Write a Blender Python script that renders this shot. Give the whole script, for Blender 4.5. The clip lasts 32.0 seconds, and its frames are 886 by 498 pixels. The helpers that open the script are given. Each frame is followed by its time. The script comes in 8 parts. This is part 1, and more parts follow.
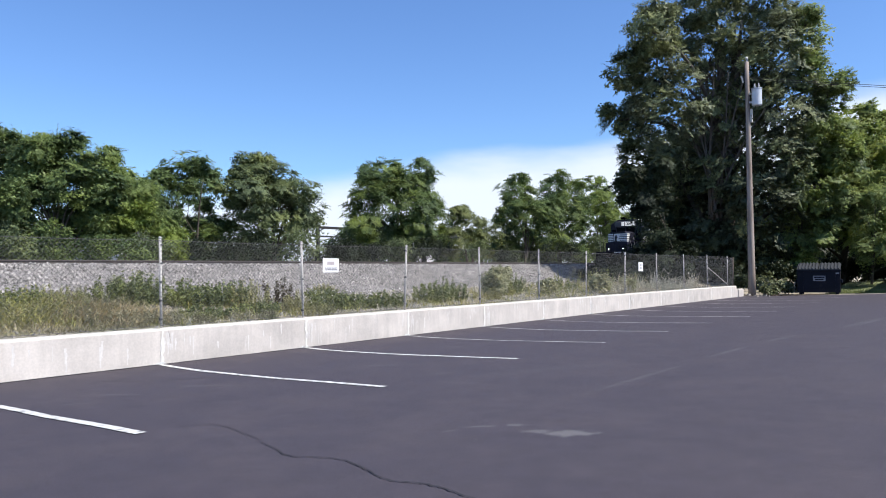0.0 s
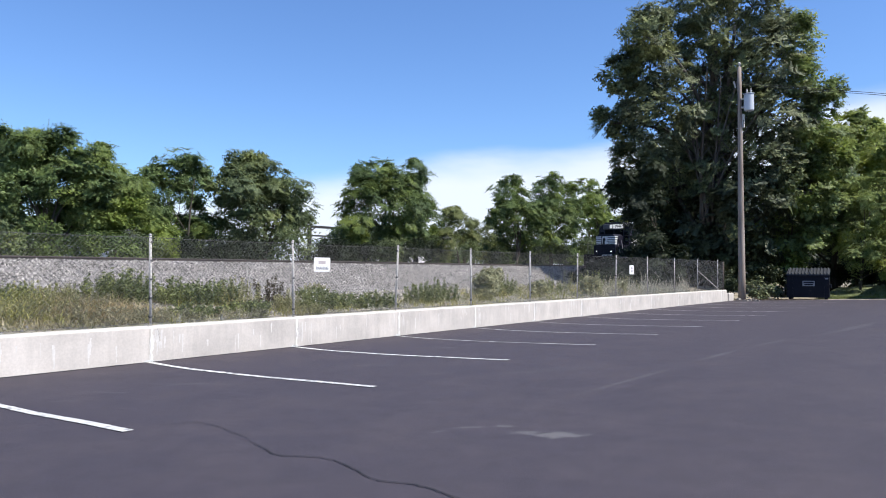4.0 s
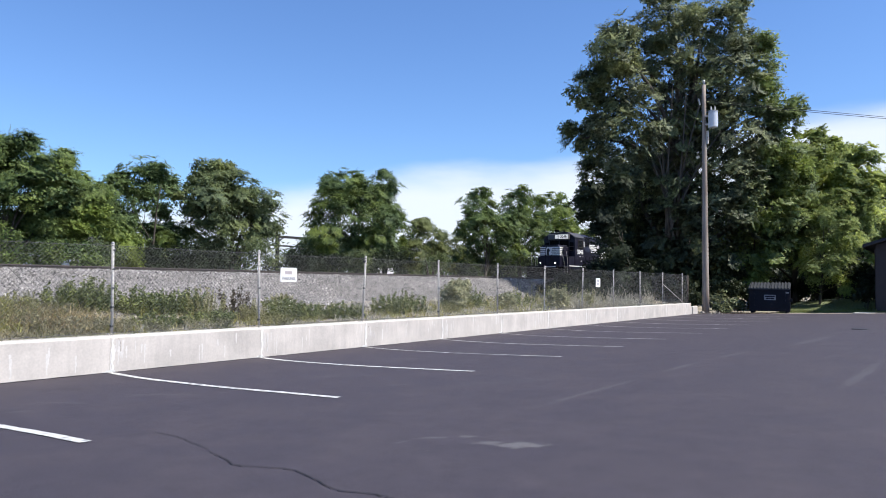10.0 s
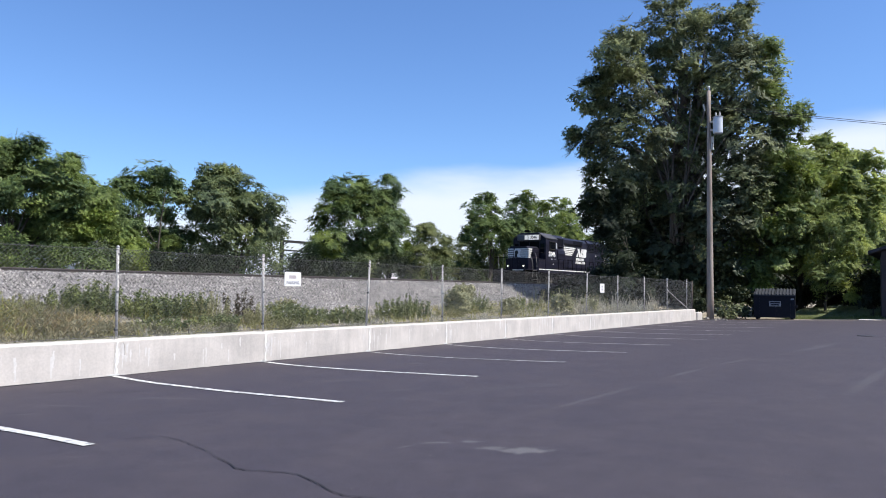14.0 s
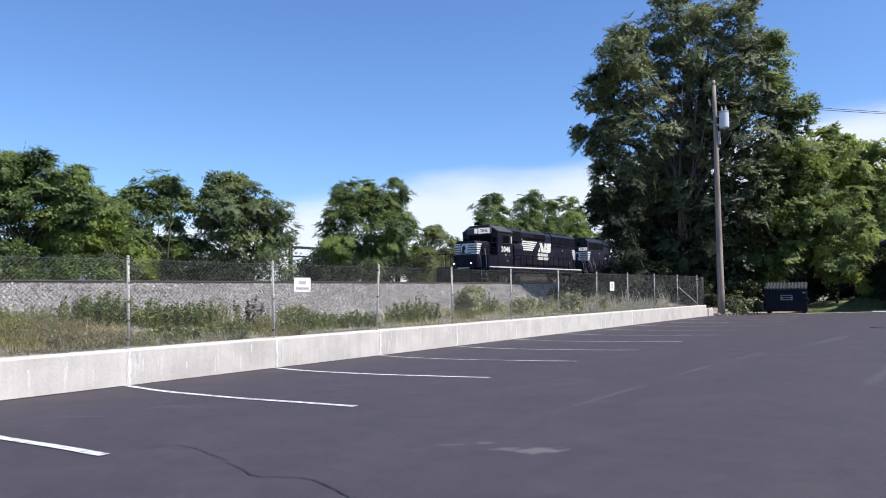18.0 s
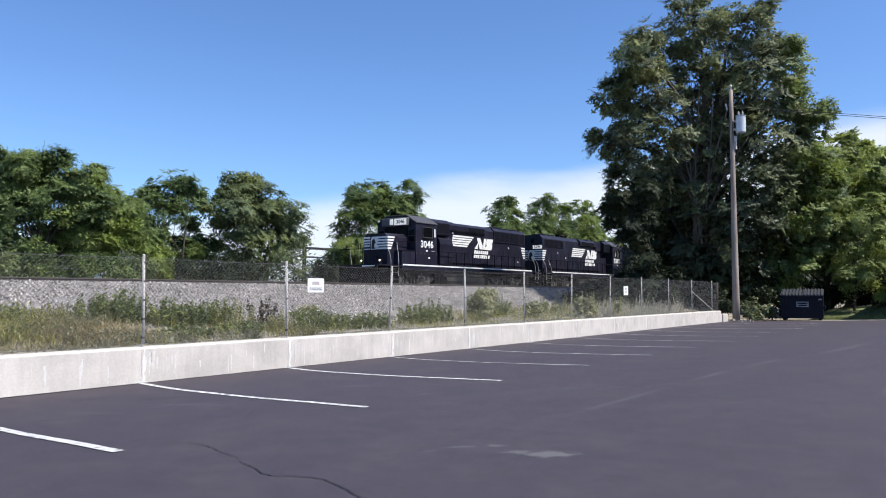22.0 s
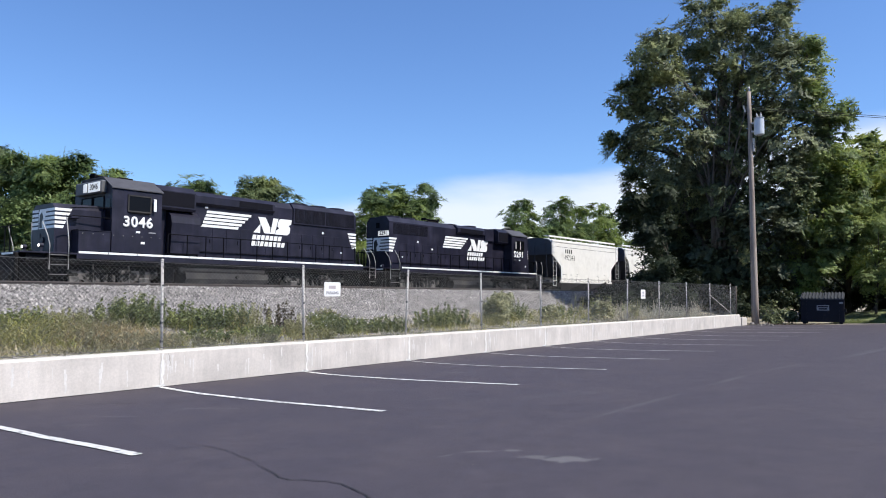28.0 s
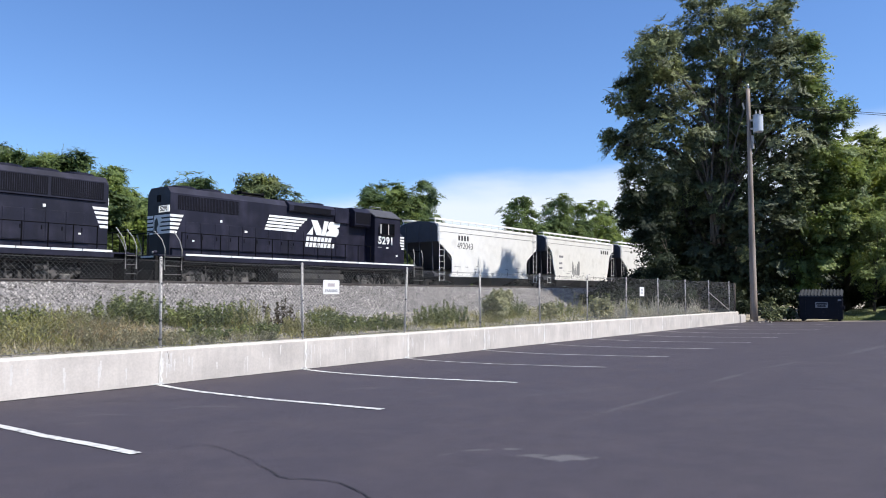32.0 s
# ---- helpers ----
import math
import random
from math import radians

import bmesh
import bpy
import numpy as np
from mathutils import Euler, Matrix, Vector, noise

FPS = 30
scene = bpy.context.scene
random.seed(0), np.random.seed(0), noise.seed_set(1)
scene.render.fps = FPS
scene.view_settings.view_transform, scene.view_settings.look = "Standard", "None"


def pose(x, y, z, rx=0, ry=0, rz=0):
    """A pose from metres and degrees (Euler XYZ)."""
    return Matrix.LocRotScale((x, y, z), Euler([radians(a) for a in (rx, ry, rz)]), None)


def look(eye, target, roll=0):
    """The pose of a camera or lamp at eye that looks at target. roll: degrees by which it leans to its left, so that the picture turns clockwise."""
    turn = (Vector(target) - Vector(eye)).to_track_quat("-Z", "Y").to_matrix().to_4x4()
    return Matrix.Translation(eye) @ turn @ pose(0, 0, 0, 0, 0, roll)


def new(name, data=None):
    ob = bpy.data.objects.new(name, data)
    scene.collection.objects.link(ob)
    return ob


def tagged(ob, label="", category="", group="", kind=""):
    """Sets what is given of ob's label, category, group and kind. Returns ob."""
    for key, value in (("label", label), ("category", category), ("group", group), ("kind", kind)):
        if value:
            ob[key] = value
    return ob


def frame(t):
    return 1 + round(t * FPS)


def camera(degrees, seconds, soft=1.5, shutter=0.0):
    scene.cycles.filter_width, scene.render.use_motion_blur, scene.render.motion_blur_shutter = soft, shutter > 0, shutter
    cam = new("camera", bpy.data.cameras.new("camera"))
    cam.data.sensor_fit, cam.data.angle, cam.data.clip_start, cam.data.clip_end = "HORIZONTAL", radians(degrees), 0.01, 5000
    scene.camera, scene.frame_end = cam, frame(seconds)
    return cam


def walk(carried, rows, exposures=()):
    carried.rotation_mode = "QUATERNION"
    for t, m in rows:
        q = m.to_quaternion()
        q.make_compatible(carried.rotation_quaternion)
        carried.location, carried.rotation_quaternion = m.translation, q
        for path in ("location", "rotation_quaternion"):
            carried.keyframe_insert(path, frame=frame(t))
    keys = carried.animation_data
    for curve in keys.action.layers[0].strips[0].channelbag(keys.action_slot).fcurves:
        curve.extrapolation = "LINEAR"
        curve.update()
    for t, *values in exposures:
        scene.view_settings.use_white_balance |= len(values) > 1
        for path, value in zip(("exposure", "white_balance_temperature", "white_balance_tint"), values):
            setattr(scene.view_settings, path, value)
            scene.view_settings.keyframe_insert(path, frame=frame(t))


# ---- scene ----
cam = camera(62.65, 32.0, soft=1.0)
PATH = [
    (0.0, -0, -0.001, 1.593, 91.644, 0.476, 37.912),
    (0.5, -0.002, 0.001, 1.593, 91.755, 0.546, 38.018),
    (1.0, -0.004, 0.002, 1.592, 91.766, 0.654, 38.054),
    (1.5, -0.006, 0.004, 1.591, 91.715, 0.483, 37.926),
    (2.0, -0.005, 0.005, 1.591, 91.683, 0.368, 37.938),
    (2.5, -0.005, 0.005, 1.591, 91.626, 0.388, 37.947),
    (3.0, -0.005, 0.004, 1.591, 91.918, 0.544, 38.023),
    (3.5, -0.007, 0.003, 1.591, 91.857, -0.099, 37.859),
    (5.5, 0.047, 0.013, 1.58, 91.376, 0.751, 35.52),
    (6.0, 0.048, 0.011, 1.579, 92.151, 0.128, 35.427),
    (6.5, 0.05, 0.008, 1.578, 91.742, 0.066, 35.258),
    (7.0, 0.052, 0.005, 1.577, 92.072, -0.086, 35.162),
    (7.5, 0.055, 0.003, 1.577, 92.251, -0.314, 35.339),
    (8.0, 0.057, 0.002, 1.577, 91.811, -0.408, 35.716),
    (8.5, 0.057, 0, 1.579, 92.425, -0.5, 35.118),
    (9.0, 0.057, -0.001, 1.579, 92.67, -0.52, 34.857),
    (9.5, 0.056, -0.003, 1.58, 92.686, -0.539, 34.892),
    (10.0, 0.055, -0.004, 1.581, 92.649, -0.643, 34.832),
    (10.5, 0.055, -0.005, 1.581, 92.744, -0.7, 34.904),
    (11.0, 0.055, -0.006, 1.58, 92.826, -0.82, 35.019),
    (11.5, 0.054, -0.005, 1.579, 92.89, -0.803, 35.166),
    (12.0, 0.053, -0.004, 1.578, 92.898, -0.773, 35.162),
    (12.5, 0.054, -0.004, 1.577, 93.012, -0.77, 35.012),
    (13.0, 0.058, -0.005, 1.578, 93.136, -0.765, 34.856),
    (13.5, 0.061, -0.005, 1.579, 92.961, -0.836, 34.985),
    (15.5, 0.048, -0.001, 1.575, 93.591, -0.656, 35.696),
    (16.0, 0.044, 0.001, 1.574, 93.283, -0.302, 35.584),
    (16.5, 0.042, 0.002, 1.575, 91.796, 0.402, 36.107),
    (17.0, 0.043, 0.002, 1.575, 92.846, 0.343, 36.493),
    (17.5, 0.045, 0.001, 1.575, 93.053, 0.366, 36.011),
    (18.0, 0.047, 0, 1.574, 93.213, 0.56, 35.874),
    (18.5, 0.048, 0, 1.572, 93.199, 0.342, 35.836),
    (19.0, 0.049, -0, 1.572, 93.217, 0.298, 35.832),
    (19.5, 0.049, -0, 1.573, 93.257, 0.566, 36.084),
    (20.0, 0.048, -0, 1.573, 93.415, 0.33, 36.374),
    (20.5, 0.047, -0.001, 1.573, 93.319, 0.19, 36.588),
    (21.0, 0.049, -0.002, 1.573, 93.35, 0.015, 36.559),
    (21.5, 0.052, -0.003, 1.572, 93.462, -0.056, 36.762),
    (22.0, 0.051, -0.004, 1.57, 93.404, -0.146, 36.891),
    (22.5, 0.048, -0.003, 1.567, 93.341, -0.259, 37.04),
    (23.0, 0.045, -0.004, 1.567, 93.376, -0.216, 37.381),
    (23.5, 0.045, -0.004, 1.569, 93.447, -0.144, 37.597),
    (24.0, 0.045, -0.004, 1.571, 93.497, -0.115, 37.654),
    (24.5, 0.044, -0.001, 1.572, 93.512, -0.19, 37.746),
    (25.0, 0.043, 0.001, 1.572, 93.661, -0.143, 37.939),
    (25.5, 0.042, 0.003, 1.573, 93.612, -0.102, 37.938),
    (27.5, 0.045, 0, 1.572, 93.622, -0.079, 38.085),
    (28.0, 0.046, -0.003, 1.575, 93.685, -0.094, 38.149),
    (28.5, 0.045, -0.004, 1.577, 93.664, -0.067, 38.124),
    (29.0, 0.044, -0.003, 1.58, 93.657, 0.015, 38.167),
    (29.5, 0.042, -0, 1.583, 93.636, 0.031, 38.164),
    (30.0, 0.041, 0.002, 1.585, 93.52, 0.12, 38.226),
    (30.5, 0.042, 0.003, 1.586, 93.448, -0.067, 38.21),
    (31.0, 0.044, 0.003, 1.588, 93.493, -0.068, 38.161),
    (31.5, 0.045, 0.002, 1.588, 93.483, -0.129, 38.118),
    (32.0, 0.045, -0, 1.589, 93.452, -0.074, 38.069),
]
walk(cam, [(t, pose(x, y, z, rx, ry, rz)) for t, x, y, z, rx, ry, rz in PATH],
     exposures=((0.0, 0.50), (4.0, 0.50), (10.0, 0.49), (16.0, 0.45), (24.0, 0.43), (32.0, 0.42)))
scene.view_settings.exposure = 0.42

# ---- world and sun ----
SUN_TO = Vector((0.60, 0.135, 0.82)).normalized()
SUN_EL = math.asin(SUN_TO.z)
SUN_AZ = math.atan2(SUN_TO.x, SUN_TO.y)


def make_world():
    w = bpy.data.worlds.new("sky")
    scene.world = w
    w.use_nodes = True
    nt = w.node_tree
    nt.nodes.clear()
    out = nt.nodes.new("ShaderNodeOutputWorld")
    bg = nt.nodes.new("ShaderNodeBackground")
    sky = nt.nodes.new("ShaderNodeTexSky")
    sky.sky_type = "NISHITA"
    sky.sun_disc = False
    sky.sun_elevation = SUN_EL
    sky.sun_rotation = SUN_AZ
    sky.air_density, sky.dust_density, sky.ozone_density = 1.0, 0.4, 2.4
    # a soft white cloud bank low over the horizon
    co = nt.nodes.new("ShaderNodeTexCoord")
    sep = nt.nodes.new("ShaderNodeSeparateXYZ")
    nt.links.new(co.outputs["Generated"], sep.inputs[0])
    mp = nt.nodes.new("ShaderNodeMapping")
    mp.inputs["Scale"].default_value = (2.2, 2.2, 9.0)
    nt.links.new(co.outputs["Generated"], mp.inputs[0])
    nz = nt.nodes.new("ShaderNodeTexNoise")
    nz.inputs["Scale"].default_value = 1.6
    nz.inputs["Detail"].default_value = 6
    nt.links.new(mp.outputs[0], nz.inputs["Vector"])
    # the bank stands higher towards +Y
    lift = nt.nodes.new("ShaderNodeMath")
    lift.operation = "MULTIPLY_ADD"
    lift.inputs[1].default_value = 0.19
    lift.inputs[2].default_value = -0.010
    nt.links.new(sep.outputs["Y"], lift.inputs[0])
    # and a little higher again past the trees
    east = nt.nodes.new("ShaderNodeMapRange")
    east.inputs["From Min"].default_value, east.inputs["From Max"].default_value = -0.38, 0.0
    east.inputs["To Max"].default_value = 0.032
    nt.links.new(sep.outputs["X"], east.inputs["Value"])
    both = nt.nodes.new("ShaderNodeMath")
    nt.links.new(lift.outputs[0], both.inputs[0])
    nt.links.new(east.outputs[0], both.inputs[1])
    sub = nt.nodes.new("ShaderNodeMath")
    sub.operation = "SUBTRACT"
    nt.links.new(both.outputs[0], sub.inputs[0])
    nt.links.new(sep.outputs["Z"], sub.inputs[1])
    add = nt.nodes.new("ShaderNodeMath")
    add.operation = "MULTIPLY_ADD"
    add.inputs[1].default_value = 0.07
    nt.links.new(nz.outputs["Fac"], add.inputs[0])
    nt.links.new(sub.outputs[0], add.inputs[2])
    rng = nt.nodes.new("ShaderNodeMapRange")
    rng.interpolation_type = "SMOOTHSTEP"
    rng.inputs["From Min"].default_value = 0.015
    rng.inputs["From Max"].default_value = 0.06
    rng.inputs["To Max"].default_value = 0.85
    nt.links.new(add.outputs[0], rng.inputs["Value"])
    mix = nt.nodes.new("ShaderNodeMix")
    mix.data_type = "RGBA"
    nt.links.new(rng.outputs[0], mix.inputs[0])
    tone = nt.nodes.new("ShaderNodeMix")
    tone.data_type = "RGBA"
    tone.blend_type = "MULTIPLY"
    tone.inputs[0].default_value = 1.0
    tone.inputs[7].default_value = (0.74, 0.955, 1.28, 1)
    nt.links.new(sky.outputs[0], tone.inputs[6])
    nt.links.new(tone.outputs[2], mix.inputs[6])
    mix.inputs[7].default_value = (6.6, 7.0, 7.9, 1)
    nt.links.new(mix.outputs[2], bg.inputs["Color"])
    bg.inputs["Strength"].default_value = 0.106
    nt.links.new(bg.outputs[0], out.inputs[0])


make_world()
sun_data = bpy.data.lights.new("sun", "SUN")
sun_data.energy = 5.0
sun_data.angle = radians(0.6)
sun_data.color = (1.0, 0.95, 0.87)
sun = new("sun", sun_data)
sun.matrix_world = look(SUN_TO * 100, (0, 0, 0))


# ---- materials ----
def mat(name, base, rough=0.7, metal=0.0, var=0.15, scale=4.0, fine=60.0, bump=0.0, bump_scale=None,
        second=None, second_scale=1.0, second_at=(0.45, 0.62), second_fac=1.0, object_var=0.0, coords="Object",
        spec=0.5, stretch=None, streaks=None):
    """Principled surface with two scales of noise: broad tone and fine grain, optional second tone and relief."""
    m = bpy.data.materials.new(name)
    m.use_nodes = True
    nt = m.node_tree
    b = nt.nodes["Principled BSDF"]
    b.inputs["Roughness"].default_value = rough
    b.inputs["Metallic"].default_value = metal
    b.inputs["Specular IOR Level"].default_value = spec
    co = nt.nodes.new("ShaderNodeTexCoord")
    vec = co.outputs[coords]
    if stretch:
        mp = nt.nodes.new("ShaderNodeMapping")
        mp.inputs["Scale"].default_value = stretch
        nt.links.new(vec, mp.inputs[0])
        vec = mp.outputs[0]

    def noise_tex(s, detail=5):
        n = nt.nodes.new("ShaderNodeTexNoise")
        n.inputs["Scale"].default_value = s
        n.inputs["Detail"].default_value = detail
        nt.links.new(vec, n.inputs["Vector"])
        return n.outputs["Fac"]

    col = None
    rgb = nt.nodes.new("ShaderNodeRGB")
    rgb.outputs[0].default_value = (*base, 1)
    col = rgb.outputs[0]
    if second:
        r = nt.nodes.new("ShaderNodeMapRange")
        r.inputs["From Min"].default_value, r.inputs["From Max"].default_value = second_at
        r.inputs["To Max"].default_value = second_fac
        nt.links.new(noise_tex(second_scale, 7), r.inputs["Value"])
        mx = nt.nodes.new("ShaderNodeMix")
        mx.data_type = "RGBA"
        nt.links.new(r.outputs[0], mx.inputs[0])
        nt.links.new(col, mx.inputs[6])
        mx.inputs[7].default_value = (*second, 1)
        col = mx.outputs[2]

    def vary(col, fac, amount):
        r = nt.nodes.new("ShaderNodeMapRange")
        r.inputs["From Min"].default_value, r.inputs["From Max"].default_value = 0.25, 0.75
        r.inputs["To Min"].default_value, r.inputs["To Max"].default_value = 1 - amount, 1 + amount
        nt.links.new(fac, r.inputs["Value"])
        hs = nt.nodes.new("ShaderNodeHueSaturation")
        nt.links.new(r.outputs[0], hs.inputs["Value"])
        nt.links.new(col, hs.inputs["Color"])
        return hs.outputs[0]

    if var:
        col = vary(col, noise_tex(scale), var)
        col = vary(col, noise_tex(fine, 3), var * 0.8)
    if streaks:
        mp = nt.nodes.new("ShaderNodeMapping")
        mp.inputs["Scale"].default_value = streaks[1]
        nt.links.new(co.outputs[coords], mp.inputs[0])
        n = nt.nodes.new("ShaderNodeTexNoise")
        n.inputs["Scale"].default_value = 1.5
        n.inputs["Detail"].default_value = 6
        nt.links.new(mp.outputs[0], n.inputs["Vector"])
        col = vary(col, n.outputs["Fac"], streaks[0])
    if object_var:
        oi = nt.nodes.new("ShaderNodeObjectInfo")
        r = nt.nodes.new("ShaderNodeMapRange")
        r.inputs["To Min"].default_value, r.inputs["To Max"].default_value = 1 - object_var, 1 + object_var
        nt.links.new(oi.outputs["Random"], r.inputs["Value"])
        hs = nt.nodes.new("ShaderNodeHueSaturation")
        nt.links.new(r.outputs[0], hs.inputs["Value"])
        nt.links.new(col, hs.inputs["Color"])
        col = hs.outputs[0]
    nt.links.new(col, b.inputs["Base Color"])
    if bump:
        bp = nt.nodes.new("ShaderNodeBump")
        bp.inputs["Strength"].default_value = bump
        bp.inputs["Distance"].default_value = 0.02
        nt.links.new(noise_tex(bump_scale or fine, 6), bp.inputs["Height"])
        nt.links.new(bp.outputs[0], b.inputs["Normal"])
    return m


def leaf_mat(name, a, b_, trans=0.35, rough=0.55, dry=None, hue_shift=0.010):
    """Leaves: tone varies leaf by leaf and in broad patches; some light comes through them."""
    m = bpy.data.materials.new(name)
    m.use_nodes = True
    nt = m.node_tree
    b = nt.nodes["Principled BSDF"]
    out = nt.nodes["Material Output"]
    b.inputs["Roughness"].default_value = rough
    b.inputs["Specular IOR Level"].default_value = 0.25
    geo = nt.nodes.new("ShaderNodeNewGeometry")
    co = nt.nodes.new("ShaderNodeTexCoord")
    nz = nt.nodes.new("ShaderNodeTexNoise")
    nz.inputs["Scale"].default_value = 0.62
    nz.inputs["Detail"].default_value = 4
    nt.links.new(co.outputs["Object"], nz.inputs["Vector"])
    add = nt.nodes.new("ShaderNodeMath")
    add.operation = "MULTIPLY_ADD"
    add.inputs[1].default_value = 0.34
    nt.links.new(geo.outputs["Random Per Island"], add.inputs[0])
    nt.links.new(nz.outputs["Fac"], add.inputs[2])
    r = nt.nodes.new("ShaderNodeMapRange")
    r.inputs["From Min"].default_value, r.inputs["From Max"].default_value = 0.42, 0.92
    nt.links.new(add.outputs[0], r.inputs["Value"])
    ramp = nt.nodes.new("ShaderNodeValToRGB")
    e = ramp.color_ramp.elements
    e[0].color, e[1].color = (*a, 1), (*b_, 1)
    if dry:
        k = ramp.color_ramp.elements.new(0.93)
        k.color = (*b_, 1)
        e[2].color = (*dry, 1)
    nt.links.new(r.outputs[0], ramp.inputs[0])
    # whole branches lean towards blue-grey or yellow green
    wide = nt.nodes.new("ShaderNodeTexNoise")
    wide.inputs["Scale"].default_value = 0.30
    wide.inputs["Detail"].default_value = 1
    nt.links.new(co.outputs["Object"], wide.inputs["Vector"])
    hue = nt.nodes.new("ShaderNodeMapRange")
    hue.inputs["From Min"].default_value, hue.inputs["From Max"].default_value = 0.36, 0.64
    hue.inputs["To Min"].default_value, hue.inputs["To Max"].default_value = 0.5 + hue_shift, 0.5 - hue_shift
    nt.links.new(wide.outputs["Fac"], hue.inputs["Value"])
    sat = nt.nodes.new("ShaderNodeMapRange")
    sat.inputs["From Min"].default_value, sat.inputs["From Max"].default_value = 0.36, 0.64
    sat.inputs["To Min"].default_value, sat.inputs["To Max"].default_value = 0.86, 1.14
    nt.links.new(wide.outputs["Fac"], sat.inputs["Value"])
    tint = nt.nodes.new("ShaderNodeHueSaturation")
    nt.links.new(hue.outputs[0], tint.inputs["Hue"])
    nt.links.new(sat.outputs[0], tint.inputs["Saturation"])
    nt.links.new(ramp.outputs[0], tint.inputs["Color"])
    nt.links.new(tint.outputs[0], b.inputs["Base Color"])
    tr = nt.nodes.new("ShaderNodeBsdfTranslucent")
    hs = nt.nodes.new("ShaderNodeHueSaturation")
    hs.inputs["Value"].default_value = 1.5
    hs.inputs["Hue"].default_value = 0.493
    nt.links.new(tint.outputs[0], hs.inputs["Color"])
    nt.links.new(hs.outputs[0], tr.inputs["Color"])
    mix = nt.nodes.new("ShaderNodeMixShader")
    mix.inputs[0].default_value = trans
    nt.links.new(b.outputs[0], mix.inputs[1])
    nt.links.new(tr.outputs[0], mix.inputs[2])
    nt.links.new(mix.outputs[0], out.inputs[0])
    return m


M_ASPHALT = mat("asphalt", (0.0462, 0.0382, 0.0492), 0.76, var=0.13, scale=5.0, fine=140, bump=0.45, bump_scale=260,
                second=(0.063, 0.0510, 0.0590), second_scale=1.5, second_at=(0.40, 0.72), second_fac=0.7, spec=0.42)


def scuffs(m, marks):
    """Worn pale marks on a surface: each a long or round smudge (x, y, half length, half width, degrees, strength) with a broken edge."""
    nt = m.node_tree
    b = nt.nodes["Principled BSDF"]
    old = b.inputs["Base Color"].links[0].from_socket
    co = nt.nodes.new("ShaderNodeTexCoord")
    nz = nt.nodes.new("ShaderNodeTexNoise")
    nz.inputs["Scale"].default_value = 11.0
    nz.inputs["Detail"].default_value = 8
    nt.links.new(co.outputs["Object"], nz.inputs["Vector"])
    total = None
    for x, y, rx, ry, ang, power in marks:
        mp = nt.nodes.new("ShaderNodeMapping")
        mp.vector_type = "TEXTURE"
        mp.inputs["Location"].default_value = (x, y, 0)
        mp.inputs["Rotation"].default_value = (0, 0, radians(ang))
        mp.inputs["Scale"].default_value = (rx, ry, 1000)
        nt.links.new(co.outputs["Object"], mp.inputs[0])
        ln = nt.nodes.new("ShaderNodeVectorMath")
        ln.operation = "LENGTH"
        nt.links.new(mp.outputs[0], ln.inputs[0])
        add = nt.nodes.new("ShaderNodeMath")
        add.operation = "MULTIPLY_ADD"
        add.inputs[1].default_value = 1.6
        nt.links.new(nz.outputs["Fac"], add.inputs[0])
        nt.links.new(ln.outputs["Value"], add.inputs[2])
        r = nt.nodes.new("ShaderNodeMapRange")
        r.interpolation_type = "SMOOTHSTEP"
        r.inputs["From Min"].default_value, r.inputs["From Max"].default_value = 1.75, 1.10
        r.inputs["To Max"].default_value = power
        nt.links.new(add.outputs[0], r.inputs["Value"])
        if total is None:
            total = r.outputs[0]
        else:
            mx = nt.nodes.new("ShaderNodeMath")
            mx.operation = "MAXIMUM"
            nt.links.new(total, mx.inputs[0])
            nt.links.new(r.outputs[0], mx.inputs[1])
            total = mx.outputs[0]
    mix = nt.nodes.new("ShaderNodeMix")
    mix.data_type = "RGBA"
    nt.links.new(total, mix.inputs[0])
    nt.links.new(old, mix.inputs[6])
    mix.inputs[7].default_value = (0.135, 0.128, 0.130, 1)
    nt.links.new(mix.outputs[2], b.inputs["Base Color"])


scuffs(M_ASPHALT, [(-2.70, 5.07, 0.25, 0.16, 36, 0.8), (-3.52, 4.97, 0.16, 0.06, 36, 0.5), (-3.28, 5.16, 0.13, 0.07, 36, 0.55), (-2.98, 5.02, 0.2, 0.09, 36, 0.6), (-3.62, 4.72, 0.10, 0.03, 70, 0.4),
                   (-3.51, 8.4, 1.9, 0.08, 89, 0.24), (-3.47, 11.65, 1.1, 0.09, 88, 0.30), (-3.31, 14.2, 1.0, 0.10, 84, 0.24), (-0.95, 11.8, 2.6, 0.12, 88, 0.24),
                   (-6.5, 15.9, 2.1, 0.09, 64, 0.22), (-8.2, 5.6, 1.0, 0.07, 27, 0.20), (-8.5, 4.6, 0.5, 0.05, 25, 0.25), (-2.6, 19.0, 2.6, 0.2, 85, 0.25), (-0.4, 18.5, 3.2, 0.25, 88, 0.22),
                   (-8.35, 3.94, 0.22, 0.05, 58, 0.28), (-8.4, 5.35, 0.50, 0.06, 74, 0.22), (-6.13, 7.8, 0.45, 0.07, 66, 0.2), (-7.6, 8.3, 0.9, 0.16, 35, 0.14), (-4.9, 8.8, 1.3, 0.30, 60, 0.10), (-8.4, 11.2, 0.8, 0.14, 20, 0.16)])
M_PAINT_LINE = mat("worn_white_paint", (0.56, 0.55, 0.525), 0.75, var=0.16, scale=6, fine=90,
                   second=(0.14, 0.14, 0.145), second_scale=11.0, second_at=(0.52, 0.66), second_fac=0.8)
